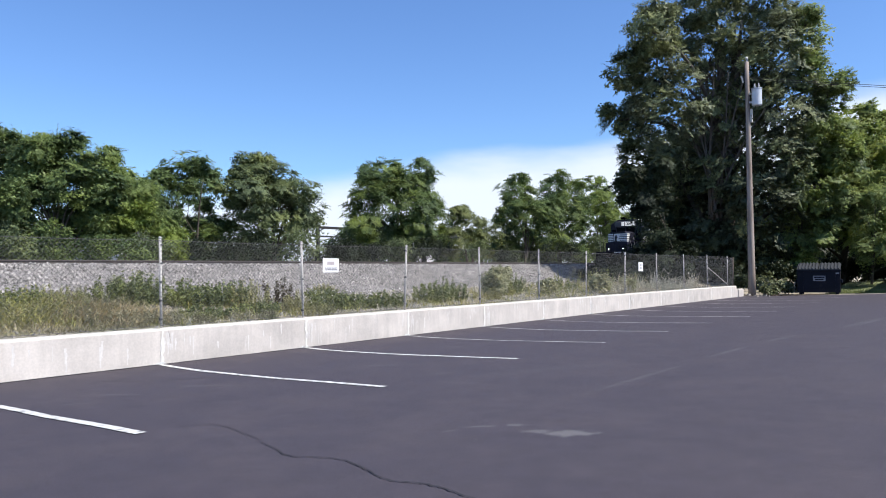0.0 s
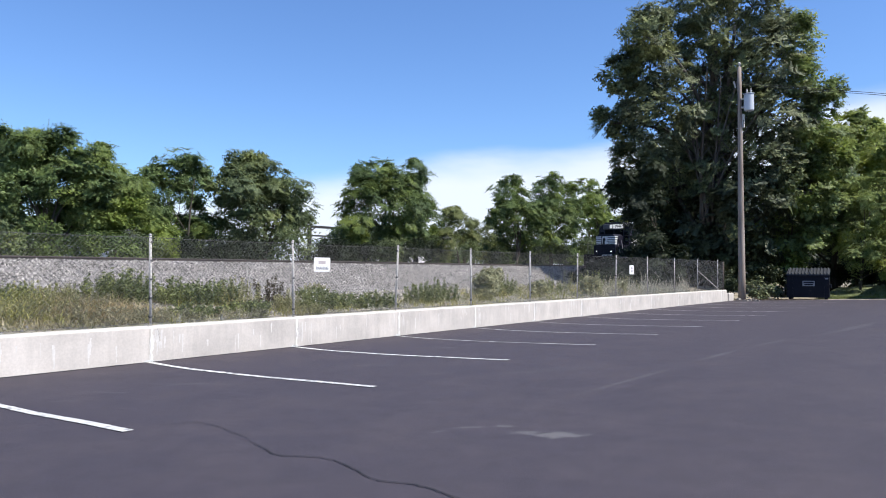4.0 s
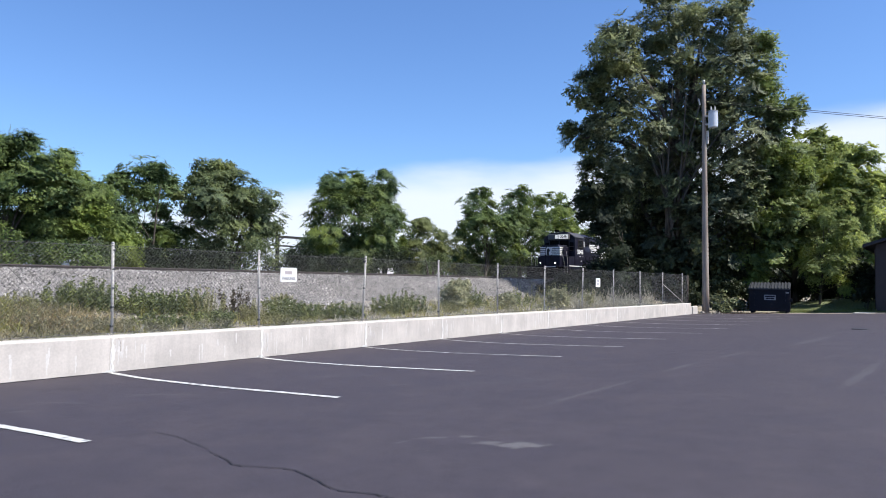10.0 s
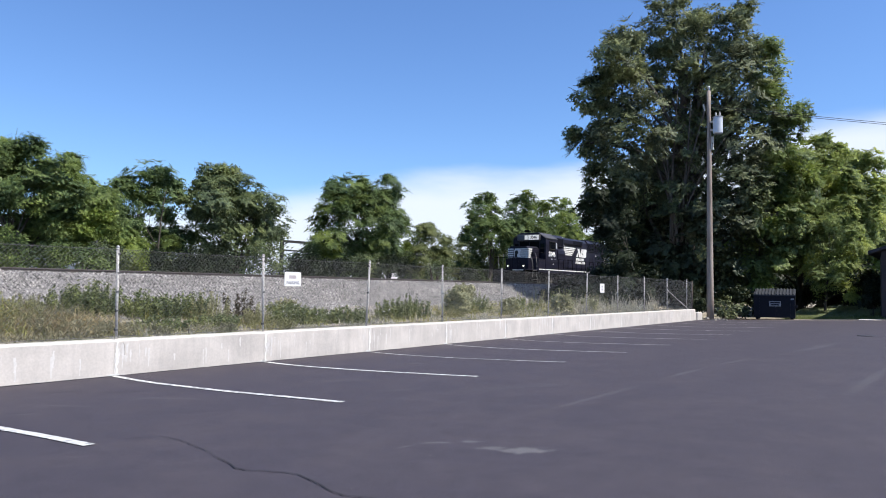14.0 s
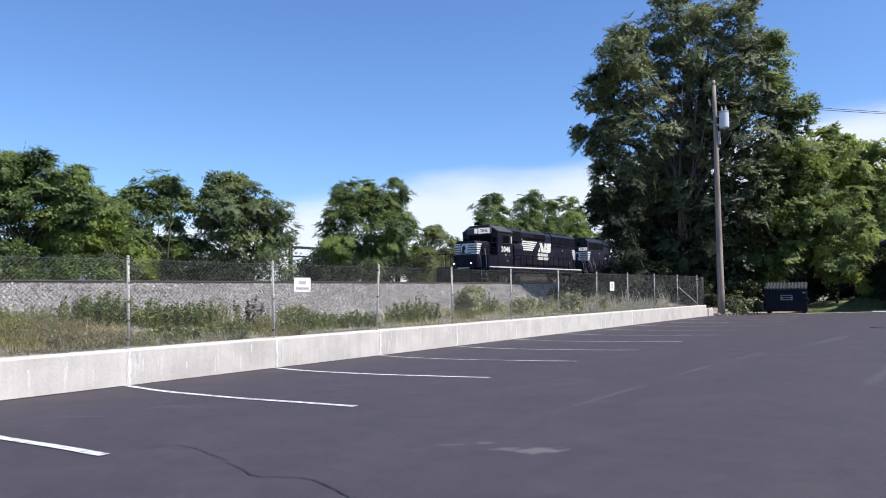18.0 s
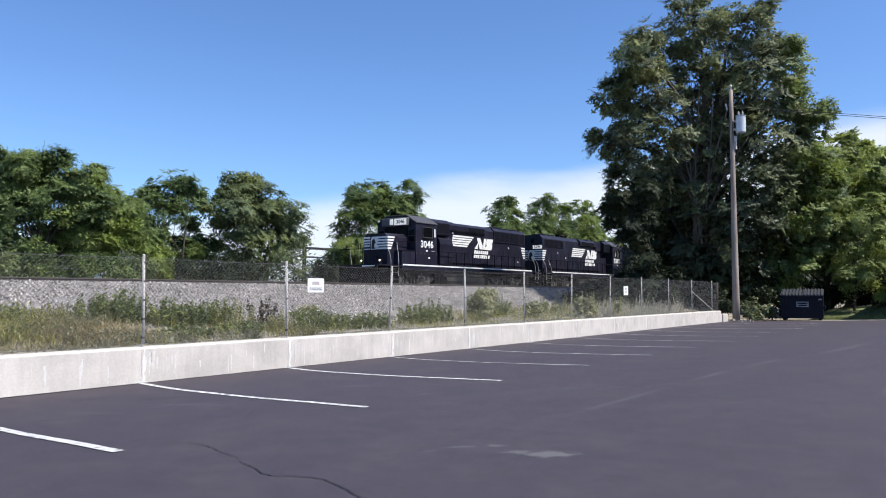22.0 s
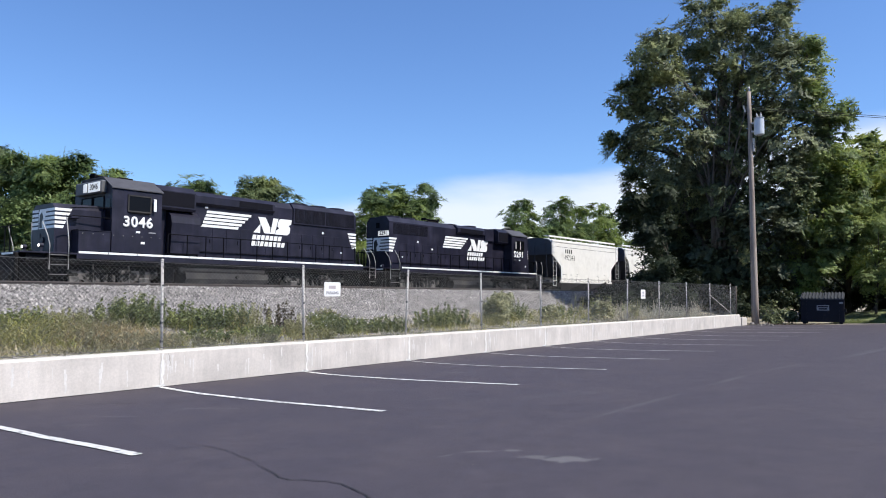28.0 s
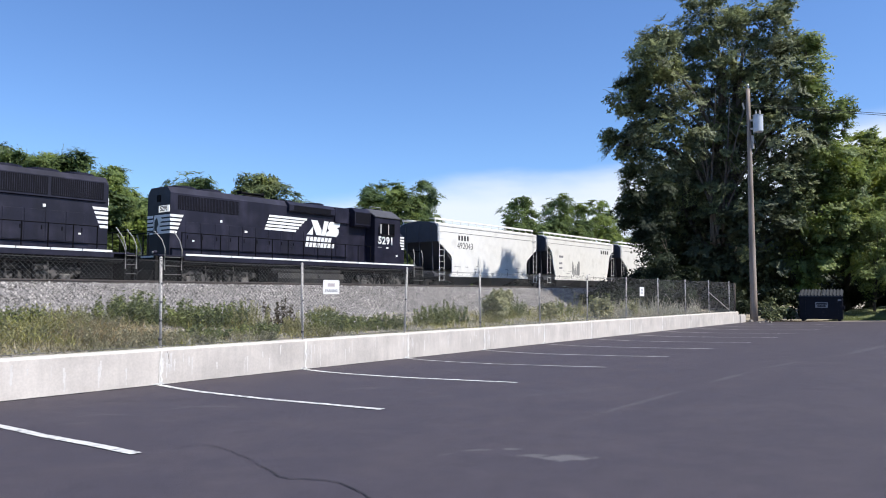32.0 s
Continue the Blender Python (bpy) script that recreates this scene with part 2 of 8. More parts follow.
M_PAINT_FADED = mat("faded_white_paint", (0.40, 0.39, 0.385), 0.8, var=0.18, scale=6, fine=90,
                    second=(0.12, 0.115, 0.12), second_scale=5.0, second_at=(0.50, 0.64), second_fac=0.8)
M_WALL_CRACK = mat("dirty_crack", (0.24, 0.22, 0.195), 0.95, var=0.2)
M_CRACK = mat("crack_filler", (0.012, 0.012, 0.013), 0.9, var=0.2)
M_CONCRETE = mat("concrete", (0.520, 0.474, 0.432), 0.9, var=0.09, scale=1.6, fine=30, bump=0.15, bump_scale=70,
                 second=(0.405, 0.370, 0.340), second_scale=1.5, second_at=(0.46, 0.70), second_fac=0.85, object_var=0.03, streaks=(0.08, (2.0, 7.0, 0.9)))
M_CONCRETE_TOP = mat("concrete_cap", (0.56, 0.53, 0.47), 0.92, var=0.10, scale=3, fine=50, bump=0.2, bump_scale=60)
M_LIME_BRIGHT = mat("thick_lime_crust", (0.68, 0.655, 0.62), 0.95, var=0.08, scale=8, fine=40)
M_LIME = mat("lime_streak", (0.585, 0.555, 0.525), 0.95, var=0.08, scale=8, fine=40)
M_DIRT = mat("dirt_and_dry_grass", (0.285, 0.248, 0.195), 0.95, var=0.30, scale=1.8, fine=26, bump=0.8, bump_scale=34,
             second=(0.165, 0.160, 0.095), second_scale=0.7, second_at=(0.48, 0.62), second_fac=0.8)
M_BALLAST = mat("ballast_stone", (0.205, 0.192, 0.186), 0.92, var=0.34, scale=9, fine=38, bump=0.8, bump_scale=34,
                second=(0.105, 0.094, 0.090), second_scale=17.0, second_at=(0.48, 0.60), second_fac=0.8)
M_STONES = mat("broken_ballast_stones", (0.20, 0.18, 0.16), 0.9, var=0.18, scale=10, fine=50)
M_RAIL = mat("rail_steel", (0.075, 0.060, 0.052), 0.65, 0.2, var=0.2, scale=3, fine=40)
M_TIE = mat("creosoted_tie", (0.055, 0.042, 0.034), 0.9, var=0.25, scale=5, fine=50, bump=0.4)
M_GALV = mat("galvanised_steel", (0.49, 0.46, 0.43), 0.7, 0.0, var=0.15, scale=12, fine=80)
M_WIRE = mat("galvanised_wire", (0.070, 0.070, 0.073), 0.65, 0.2, var=0.1)
M_SIGN = mat("white_sign_face", (0.68, 0.67, 0.65), 0.5, var=0.03, scale=6)
M_SIGN_INK = mat("faded_ink", (0.40, 0.355, 0.355), 0.6, var=0.1)
M_SIGN_INK2 = mat("grey_ink", (0.36, 0.36, 0.38), 0.6, var=0.1)
M_POLE = mat("weathered_pole_wood", (0.31, 0.258, 0.220), 0.85, var=0.22, scale=3, fine=40, bump=0.5, bump_scale=18,
             stretch=(6, 6, 0.35), second=(0.20, 0.155, 0.125), second_scale=1.4, second_at=(0.42, 0.65))
M_CAN = mat("grey_transformer_paint", (0.52, 0.54, 0.57), 0.4, 0.1, var=0.05, scale=5)
M_PORCELAIN = mat("porcelain", (0.50, 0.47, 0.44), 0.3, var=0.05)
M_CABLE = mat("black_cable", (0.018, 0.018, 0.020), 0.8, var=0.1, spec=0.1)
M_DUMP = mat("navy_painted_steel", (0.0032, 0.0038, 0.010), 0.55, 0.0, spec=0.2, var=0.25, scale=4, fine=40,
             second=(0.022, 0.017, 0.016), second_scale=3.0, second_at=(0.60, 0.75))
M_DUMP_LID = mat("grey_plastic_lid", (0.026, 0.029, 0.035), 0.65, var=0.15, scale=6)
M_LABEL = mat("faded_label", (0.20, 0.20, 0.22), 0.6, var=0.1)
M_BLACK = mat("black_locomotive_paint", (0.0085, 0.0080, 0.0180), 0.48, 0.0, var=0.25, scale=1.2, fine=30,
              second=(0.021, 0.0195, 0.034), second_scale=1.5, second_at=(0.44, 0.70), second_fac=0.95, spec=0.32, streaks=(0.34, (1.0, 2.6, 0.25)))
M_BLACK_DULL = mat("dusty_black_steel", (0.006, 0.006, 0.007), 0.85, 0.0, var=0.3, scale=3, fine=40,
                   second=(0.018, 0.016, 0.014), second_scale=2.5, second_at=(0.5, 0.75), second_fac=0.8, spec=0.12)
M_TRUCK = mat("dirty_truck_steel", (0.010, 0.010, 0.0105), 0.9, 0.0, var=0.35, scale=4, fine=40,
              second=(0.026, 0.024, 0.023), second_scale=3, second_at=(0.5, 0.7), second_fac=0.8, spec=0.12)
M_DUSTY = mat("dust_coated_steel", (0.13, 0.12, 0.11), 0.9, var=0.3, scale=5, fine=30, second=(0.04, 0.038, 0.036), second_scale=4, second_at=(0.45, 0.6))
M_WHEEL = mat("worn_wheel_steel", (0.10, 0.085, 0.072), 0.6, 0.4, var=0.2, scale=8)
M_WHITE = mat("white_reflective_paint", (0.72, 0.72, 0.71), 0.45, var=0.05, scale=5, second=(0.55, 0.54, 0.52),
              second_scale=4, second_at=(0.58, 0.75), second_fac=0.5)
M_HOUSING = mat("grey_lamp_housing", (0.085, 0.085, 0.09), 0.6, var=0.15, scale=6)
M_BOARD = mat("number_board_glass", (0.62, 0.62, 0.60), 0.3, var=0.03)
# the number boards are lit from behind
M_BOARD.node_tree.nodes["Principled BSDF"].inputs["Emission Color"].default_value = (1.0, 0.98, 0.92, 1)
M_BOARD.node_tree.nodes["Principled BSDF"].inputs["Emission Strength"].default_value = 0.35
M_INK = mat("black_ink", (0.02, 0.02, 0.022), 0.5, var=0.1)
M_RAILING = mat("dark_handrail", (0.004, 0.004, 0.006), 0.8, spec=0.1, var=0.15)
M_STEP_EDGE = mat("worn_step_edge_paint", (0.13, 0.125, 0.12), 0.7, var=0.35, scale=9, fine=40)
M_FRAME = mat("dust_streaked_cast_steel", (0.016, 0.0155, 0.015), 0.9, var=0.35, scale=4, fine=40,
              second=(0.115, 0.105, 0.098), second_scale=4.5, second_at=(0.50, 0.60), second_fac=0.9, spec=0.12)
M_TANK = mat("dusty_tank_steel", (0.034, 0.033, 0.033), 0.85, var=0.3, scale=2, fine=30,
             second=(0.060, 0.056, 0.052), second_scale=1.6, second_at=(0.45, 0.65), second_fac=0.8, spec=0.15)
M_RAILING_WHITE = mat("pale_handrail", (0.36, 0.35, 0.33), 0.55, var=0.12)
# near-black colour stands in for the unlit inside behind the panes
M_GLASS_DARK = mat("dark_cab_glass", (0.004, 0.0045, 0.006), 0.25, var=0.0, spec=0.12)
M_GRILLE = mat("dark_grille", (0.0045, 0.0045, 0.008), 0.7, var=0.25, scale=9, spec=0.12)
M_ROOFGREY = mat("dusty_cab_roof", (0.050, 0.050, 0.058), 0.7, var=0.25, scale=3)
M_LAMP = bpy.data.materials.new("lit_lamp")
M_LAMP.use_nodes = True
M_LAMP.node_tree.nodes["Principled BSDF"].inputs["Emission Color"].default_value = (1.0, 0.93, 0.78, 1)
M_LAMP.node_tree.nodes["Principled BSDF"].inputs["Emission Strength"].default_value = 2.5
M_HOPPER = mat("grey_white_hopper_paint", (0.70, 0.69, 0.665), 0.6, var=0.06, scale=2.0, fine=25,
               second=(0.49, 0.475, 0.445), second_scale=1.1, second_at=(0.55, 0.78), second_fac=0.6)
# the shade on the recessed car ends is put into this dark paint
M_HOPPER_END = mat("hopper_end_shade_paint", (0.055, 0.056, 0.068), 0.7, var=0.1, scale=3)
M_GRAFFITI = mat("grey_spray_paint", (0.22, 0.22, 0.225), 0.7, var=0.2, scale=8)
M_BARK = mat("bark", (0.085, 0.070, 0.055), 0.95, var=0.3, scale=4, fine=30, bump=0.7, stretch=(5, 5, 0.7))
M_BARK_GREY = mat("grey_walnut_bark", (0.100, 0.086, 0.074), 0.95, var=0.3, scale=4, fine=30, bump=0.7, stretch=(5, 5, 0.7))
M_LEAF_TRACK = leaf_mat("locust_leaves", (0.040, 0.068, 0.026), (0.198, 0.262, 0.084), trans=0.30, hue_shift=0.018)
M_LEAF_BRIGHT = leaf_mat("bright_locust_leaves", (0.072, 0.108, 0.031), (0.262, 0.332, 0.100), trans=0.40, hue_shift=0.01)
M_LEAF_GREY = leaf_mat("grey_green_locust_leaves", (0.048, 0.070, 0.036), (0.210, 0.252, 0.104), trans=0.28, hue_shift=0.018)
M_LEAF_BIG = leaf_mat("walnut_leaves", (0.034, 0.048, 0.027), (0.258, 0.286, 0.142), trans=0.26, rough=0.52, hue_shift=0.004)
# brighter copy of the walnut leaves, with sunlight put into the colour
M_LEAF_SUN = leaf_mat("sunlit_yellow_green_leaves", (0.060, 0.084, 0.028), (0.280, 0.345, 0.110), trans=0.40, rough=0.5, hue_shift=0.006)
# near-black leaf colour with the shade under the trees put into it
M_LEAF_SHADE = leaf_mat("shade_coloured_leaves", (0.011, 0.019, 0.010), (0.048, 0.063, 0.029), trans=0.18, rough=0.6)
# the shade below the tall walnut is put into this leaf colour
M_LEAF_UNDER = leaf_mat("shaded_understorey_leaves", (0.014, 0.023, 0.012), (0.120, 0.136, 0.068), trans=0.16, rough=0.46)
M_LEAF_RIGHT = leaf_mat("maple_leaves", (0.118, 0.155, 0.046), (0.375, 0.430, 0.152), trans=0.52)
M_LEAF_SHRUB = leaf_mat("shrub_leaves", (0.070, 0.092, 0.034), (0.230, 0.255, 0.095))
M_LEAF_WEED = leaf_mat("dark_weed_leaves", (0.056, 0.078, 0.028), (0.265, 0.300, 0.102))
M_LEAF_PALE = leaf_mat("pale_weed_leaves", (0.170, 0.170, 0.070), (0.350, 0.330, 0.150), dry=(0.42, 0.36, 0.23))
M_LEAF_RED = leaf_mat("dry_dock_leaves", (0.040, 0.030, 0.020), (0.090, 0.075, 0.035))
M_GRASS = leaf_mat("rough_grass_blades", (0.185, 0.160, 0.085), (0.350, 0.300, 0.175), dry=(0.44, 0.37, 0.25))
M_GRASS_GREEN = leaf_mat("fresh_grass_blades", (0.195, 0.195, 0.062), (0.395, 0.378, 0.130), dry=(0.48, 0.41, 0.26))
M_LEAF_OLIVE = leaf_mat("olive_creeper_leaves", (0.150, 0.148, 0.085), (0.350, 0.325, 0.205), dry=(0.46, 0.39, 0.27))
M_GRASS_BROWN = leaf_mat("dead_brown_grass_blades", (0.215, 0.180, 0.105), (0.370, 0.310, 0.185), dry=(0.44, 0.38, 0.25), hue_shift=0.0)
M_LITTER = leaf_mat("dead_leaf_litter", (0.070, 0.055, 0.042), (0.240, 0.195, 0.150), trans=0.1, hue_shift=0.0)
M_LEAF_CREAM = leaf_mat("cream_leaf_plant", (0.150, 0.165, 0.080), (0.430, 0.415, 0.250), dry=(0.55, 0.52, 0.36))
M_LEAF_GOLD = leaf_mat("yellow_green_weed_leaves", (0.150, 0.158, 0.036), (0.400, 0.392, 0.100), dry=(0.42, 0.36, 0.18))
M_GRASS_PALE = leaf_mat("bleached_grass_blades", (0.280, 0.262, 0.200), (0.520, 0.490, 0.395), dry=(0.58, 0.54, 0.43))
M_FLOWER = mat("white_flower_heads", (0.72, 0.71, 0.66), 0.8, var=0.1)
M_LAWN = mat("mown_lawn", (0.150, 0.175, 0.080), 0.9, var=0.25, scale=2, fine=50, bump=0.5,
             second=(0.235, 0.225, 0.13), second_scale=0.6, second_at=(0.5, 0.7))
M_HUT = mat("dark_brown_siding", (0.040, 0.030, 0.030), 0.8, var=0.15, scale=4, fine=30)
M_HUT_ROOF = mat("dark_shingles", (0.030, 0.029, 0.033), 0.9, var=0.25, scale=6, fine=30)
M_FAR_WALL = mat("far_pale_wall", (0.60, 0.60, 0.62), 0.8, var=0.05)
M_DARK_IRON = mat("dark_iron", (0.02, 0.02, 0.022), 0.7, var=0.15)


# ---- geometry helpers ----
class Shape:
    """Collects vertices and faces of one mesh."""

    def __init__(self):
        self.v, self.f = [], []

    def add(self, verts, faces):
        n = len(self.v)
        self.v.extend(tuple(p) for p in verts)
        self.f.extend([tuple(n + i for i in f) for f in faces])
        return self

    def box(self, x0, x1, y0, y1, z0, z1, b=0.0):
        if b <= 0:
            v = [(x, y, z) for z in (z0, z1) for y in (y0, y1) for x in (x0, x1)]
            return self.add(v, [(0, 2, 3, 1), (4, 5, 7, 6), (0, 1, 5, 4), (2, 6, 7, 3), (0, 4, 6, 2), (1, 3, 7, 5)])
        b = min(b, 0.45 * min(x1 - x0, y1 - y0, z1 - z0))
        bm = bmesh.new()
        vs = []
        for sx in (0, 1):
            for sy in (0, 1):
                for sz in (0, 1):
                    p = (x1 if sx else x0, y1 if sy else y0, z1 if sz else z0)
                    i = (-b if sx else b, -b if sy else b, -b if sz else b)
                    for k in range(3):
                        q = [p[j] + (i[j] if j != k else 0) for j in range(3)]
                        vs.append(bm.verts.new(q))
        bmesh.ops.convex_hull(bm, input=vs)
        bmesh.ops.dissolve_limit(bm, angle_limit=0.01, verts=bm.verts, edges=bm.edges)
        return self.take(bm)

    def take(self, bm):
        bm.verts.index_update()
        self.add([v.co[:] for v in bm.verts], [[v.index for v in f.verts] for f in bm.faces])
        bm.free()
        return self

    def prism(self, poly, axis, a, b):
        """A polygon extruded along an axis from a to b: axis x takes (y, z), y takes (x, z), z takes (x, y)."""
        def put(p, h):
            return {"x": (h, p[0], p[1]), "y": (p[0], h, p[1]), "z": (p[0], p[1], h)}[axis]
        n = len(poly)
        v = [put(p, a) for p in poly] + [put(p, b) for p in poly]
        f = [tuple(range(n))[::-1], tuple(range(n, 2 * n))]
        f += [(i, (i + 1) % n, n + (i + 1) % n, n + i) for i in range(n)]
        area = sum(poly[i][0] * poly[(i + 1) % n][1] - poly[(i + 1) % n][0] * poly[i][1] for i in range(n))
        if (area < 0) != (axis == "y") != (b < a):
            f = [g[::-1] for g in f]
        return self.add(v, f)

    def tube(self, pts, r, n=8, caps=True):
        """A round bar along points; r is one radius or one for each point."""
        pts = [Vector(p) for p in pts]
        rs = r if isinstance(r, (list, tuple)) else [r] * len(pts)
        v, f = [], []
        for i, p in enumerate(pts):
            d = (pts[min(i + 1, len(pts) - 1)] - pts[max(i - 1, 0)]).normalized()
            u = d.cross(Vector((0, 0, 1)))
            if u.length < 1e-3:
                u = Vector((1, 0, 0))
            u.normalize()
            w = u.cross(d)
            for k in range(n):
                a = 2 * math.pi * k / n
                v.append(p + rs[i] * (math.cos(a) * u + math.sin(a) * w))
        for i in range(len(pts) - 1):
            for k in range(n):
                f.append((i * n + k, i * n + (k + 1) % n, (i + 1) * n + (k + 1) % n, (i + 1) * n + k))
        if caps:
            f += [tuple(range(n))[::-1], tuple((len(pts) - 1) * n + k for k in range(n))]
        return self.add(v, f)

    def mesh(self, name, material, smooth=False):
        me = bpy.data.meshes.new(name)
        me.from_pydata(self.v, [], self.f)
        me.materials.append(material)
        if smooth:
            me.polygons.foreach_set("use_smooth", [True] * len(me.polygons))
        me.update()
        return me


def part(name, shape, material, parent, label="", smooth=False, at=None):
    """Links a shape as one mesh object under a thing or under a part."""
    ob = new(name, shape if isinstance(shape, bpy.types.Mesh) else shape.mesh(name, material, smooth))
    if parent is not None:
        ob.parent = parent
    if at is not None:
        ob.matrix_basis = at
    if label:
        ob["label"] = label
    return ob


def thing(name, label, category, m=None, group="", kind=""):
    ob = new(name)
    ob.empty_display_size = 0.2
    if m is not None:
        ob.matrix_basis = m
    return tagged(ob, label, category, group, kind)


def whole(name, shape, material, label, category, m=None, group="", kind="", smooth=False):
    ob = part(name, shape, material, None, smooth=smooth, at=m)
    return tagged(ob, label, category, group, kind)


def quads(name, v, material):
    """A mesh of separate four-cornered faces from an array of shape (n, 4, 3)."""
    n = len(v)
    me = bpy.data.meshes.new(name)
    me.vertices.add(4 * n)
    me.vertices.foreach_set("co", np.asarray(v, np.float32).reshape(-1))
    me.loops.add(4 * n)
    me.loops.foreach_set("vertex_index", np.arange(4 * n, dtype=np.int32))
    me.polygons.add(n)
    me.polygons.foreach_set("loop_start", np.arange(0, 4 * n, 4, dtype=np.int32))
    me.polygons.foreach_set("loop_total", np.full(n, 4, dtype=np.int32))
    me.materials.append(material)
    me.update(calc_edges=True)
    return me


def tris(name, v, material):
    """A mesh of separate triangles from an array of shape (n, 3, 3)."""
    n = len(v)
    me = bpy.data.meshes.new(name)
    me.vertices.add(3 * n)
    me.vertices.foreach_set("co", np.asarray(v, np.float32).reshape(-1))
    me.loops.add(3 * n)
    me.loops.foreach_set("vertex_index", np.arange(3 * n, dtype=np.int32))
    me.polygons.add(n)
    me.polygons.foreach_set("loop_start", np.arange(0, 3 * n, 3, dtype=np.int32))
    me.polygons.foreach_set("loop_total", np.full(n, 3, dtype=np.int32))
    me.materials.append(material)
    me.update(calc_edges=True)
    return me


def letters(text, size, material, name="lettering", shear=0.0, thick=0.004, bold=0.0, align="CENTER", spacing=1.0):
    """Raised characters in the built-in font, as a mesh that reads along +x, upright in +z, facing -y."""
    cu = bpy.data.curves.new("text", "FONT")
    cu.body, cu.size, cu.align_x, cu.align_y = text, size, align, "CENTER"
    cu.extrude, cu.bevel_depth, cu.bevel_resolution, cu.shear, cu.space_character = thick, bold, 0, shear, spacing
    ob = bpy.data.objects.new("text", cu)
    scene.collection.objects.link(ob)
    dg = bpy.context.evaluated_depsgraph_get()
    me = bpy.data.meshes.new_from_object(ob.evaluated_get(dg))
    me.name = name
    me.transform(Euler((radians(90), 0, 0)).to_matrix().to_4x4())
    me.materials.clear()
    me.materials.append(material)
    bpy.data.objects.remove(ob)
    bpy.data.curves.remove(cu)
    return me


# ---- the plan ----
WALL_X = -10.857          # face of the retaining wall towards the lot
WALL_TOP = 0.675
WALL_END = 37.9
STALL = 3.05
STALL_Y = 3.42            # first line
LOT_END = 41.6
NEAR_TRACK_X, NEAR_RAIL_Z = -24.0, 2.0
FAR_TRACK_X, FAR_RAIL_Z = -28.25, 1.55


def lot_z(x):
    """Height of the lot: it falls towards the wall, with a lip against it."""
    d = np.clip(np.asarray(x, float) - WALL_X, 0, None)
    slope = np.where(d < 9, 0.0395 * d, 0.0395 * 9 + 0.0395 * 3 * (1 - np.exp(-(d - 9) / 3)))
    return slope + 0.105 * np.exp(-d / 1.5)


def land_z(x, y):
    """Height of the land round the lot."""
    x, y = np.asarray(x, float), np.asarray(y, float)
    lot = lot_z(x)
    back = np.interp(x, [-400, -60, -36, -20, -11.2], [3.0, 1.2, 0.9, 0.72, 0.60])
    t = np.clip((WALL_X - 0.12 - x) / 0.1, 0, 1)
    behind = np.clip((y - WALL_END) / 1.5, 0, 1)
    slow = np.clip((WALL_X + 0.5 - x) / 3.5, 0, 1)
    t = t * (1 - behind) + slow * behind
    z = lot * (1 - t) + back * t
    z = z + 0.05 * np.sin(x * 0.9 + 1.3 * np.sin(y * 0.31)) * np.clip((-11.6 - x) / 2, 0, 1)
    # the low mound of soil at the near end
    rise, fall = np.clip((y - 4.6) / 2.8, 0, 1), np.clip((12.6 - y) / 2.8, 0, 1)
    return z + 0.20 * np.exp(-((x + 15.5) / 1.3) ** 2) * rise * rise * (3 - 2 * rise) * fall * fall * (3 - 2 * fall)


def lawn_z(x, y):
    """The lawn past the lot climbs to a low rise under the trees."""
    t = np.clip((np.asarray(y, float) - 44.2) / 7.0, 0, 1)
    return land_z(x, y) + 0.012 + (0.46 + 0.03 * np.clip(np.asarray(x, float) + 8, 0, 6)) * t * t * (3 - 2 * t) + 0.02 * np.sin(np.asarray(x) * .8) * np.sin(np.asarray(y) * .5)


def sheet(name, xs, ys, zf, material):
    xx, yy = np.meshgrid(xs, ys)
    zz = zf(xx, yy)
    v = np.stack([xx, yy, zz], -1).reshape(-1, 3)
    nx = len(xs)
    f = [(j * nx + i, j * nx + i + 1, (j + 1) * nx + i + 1, (j + 1) * nx + i)
         for j in range(len(ys) - 1) for i in range(nx - 1)]
    s = Shape()
    s.v, s.f = [tuple(p) for p in v], f
    return s.mesh(name, material, True)


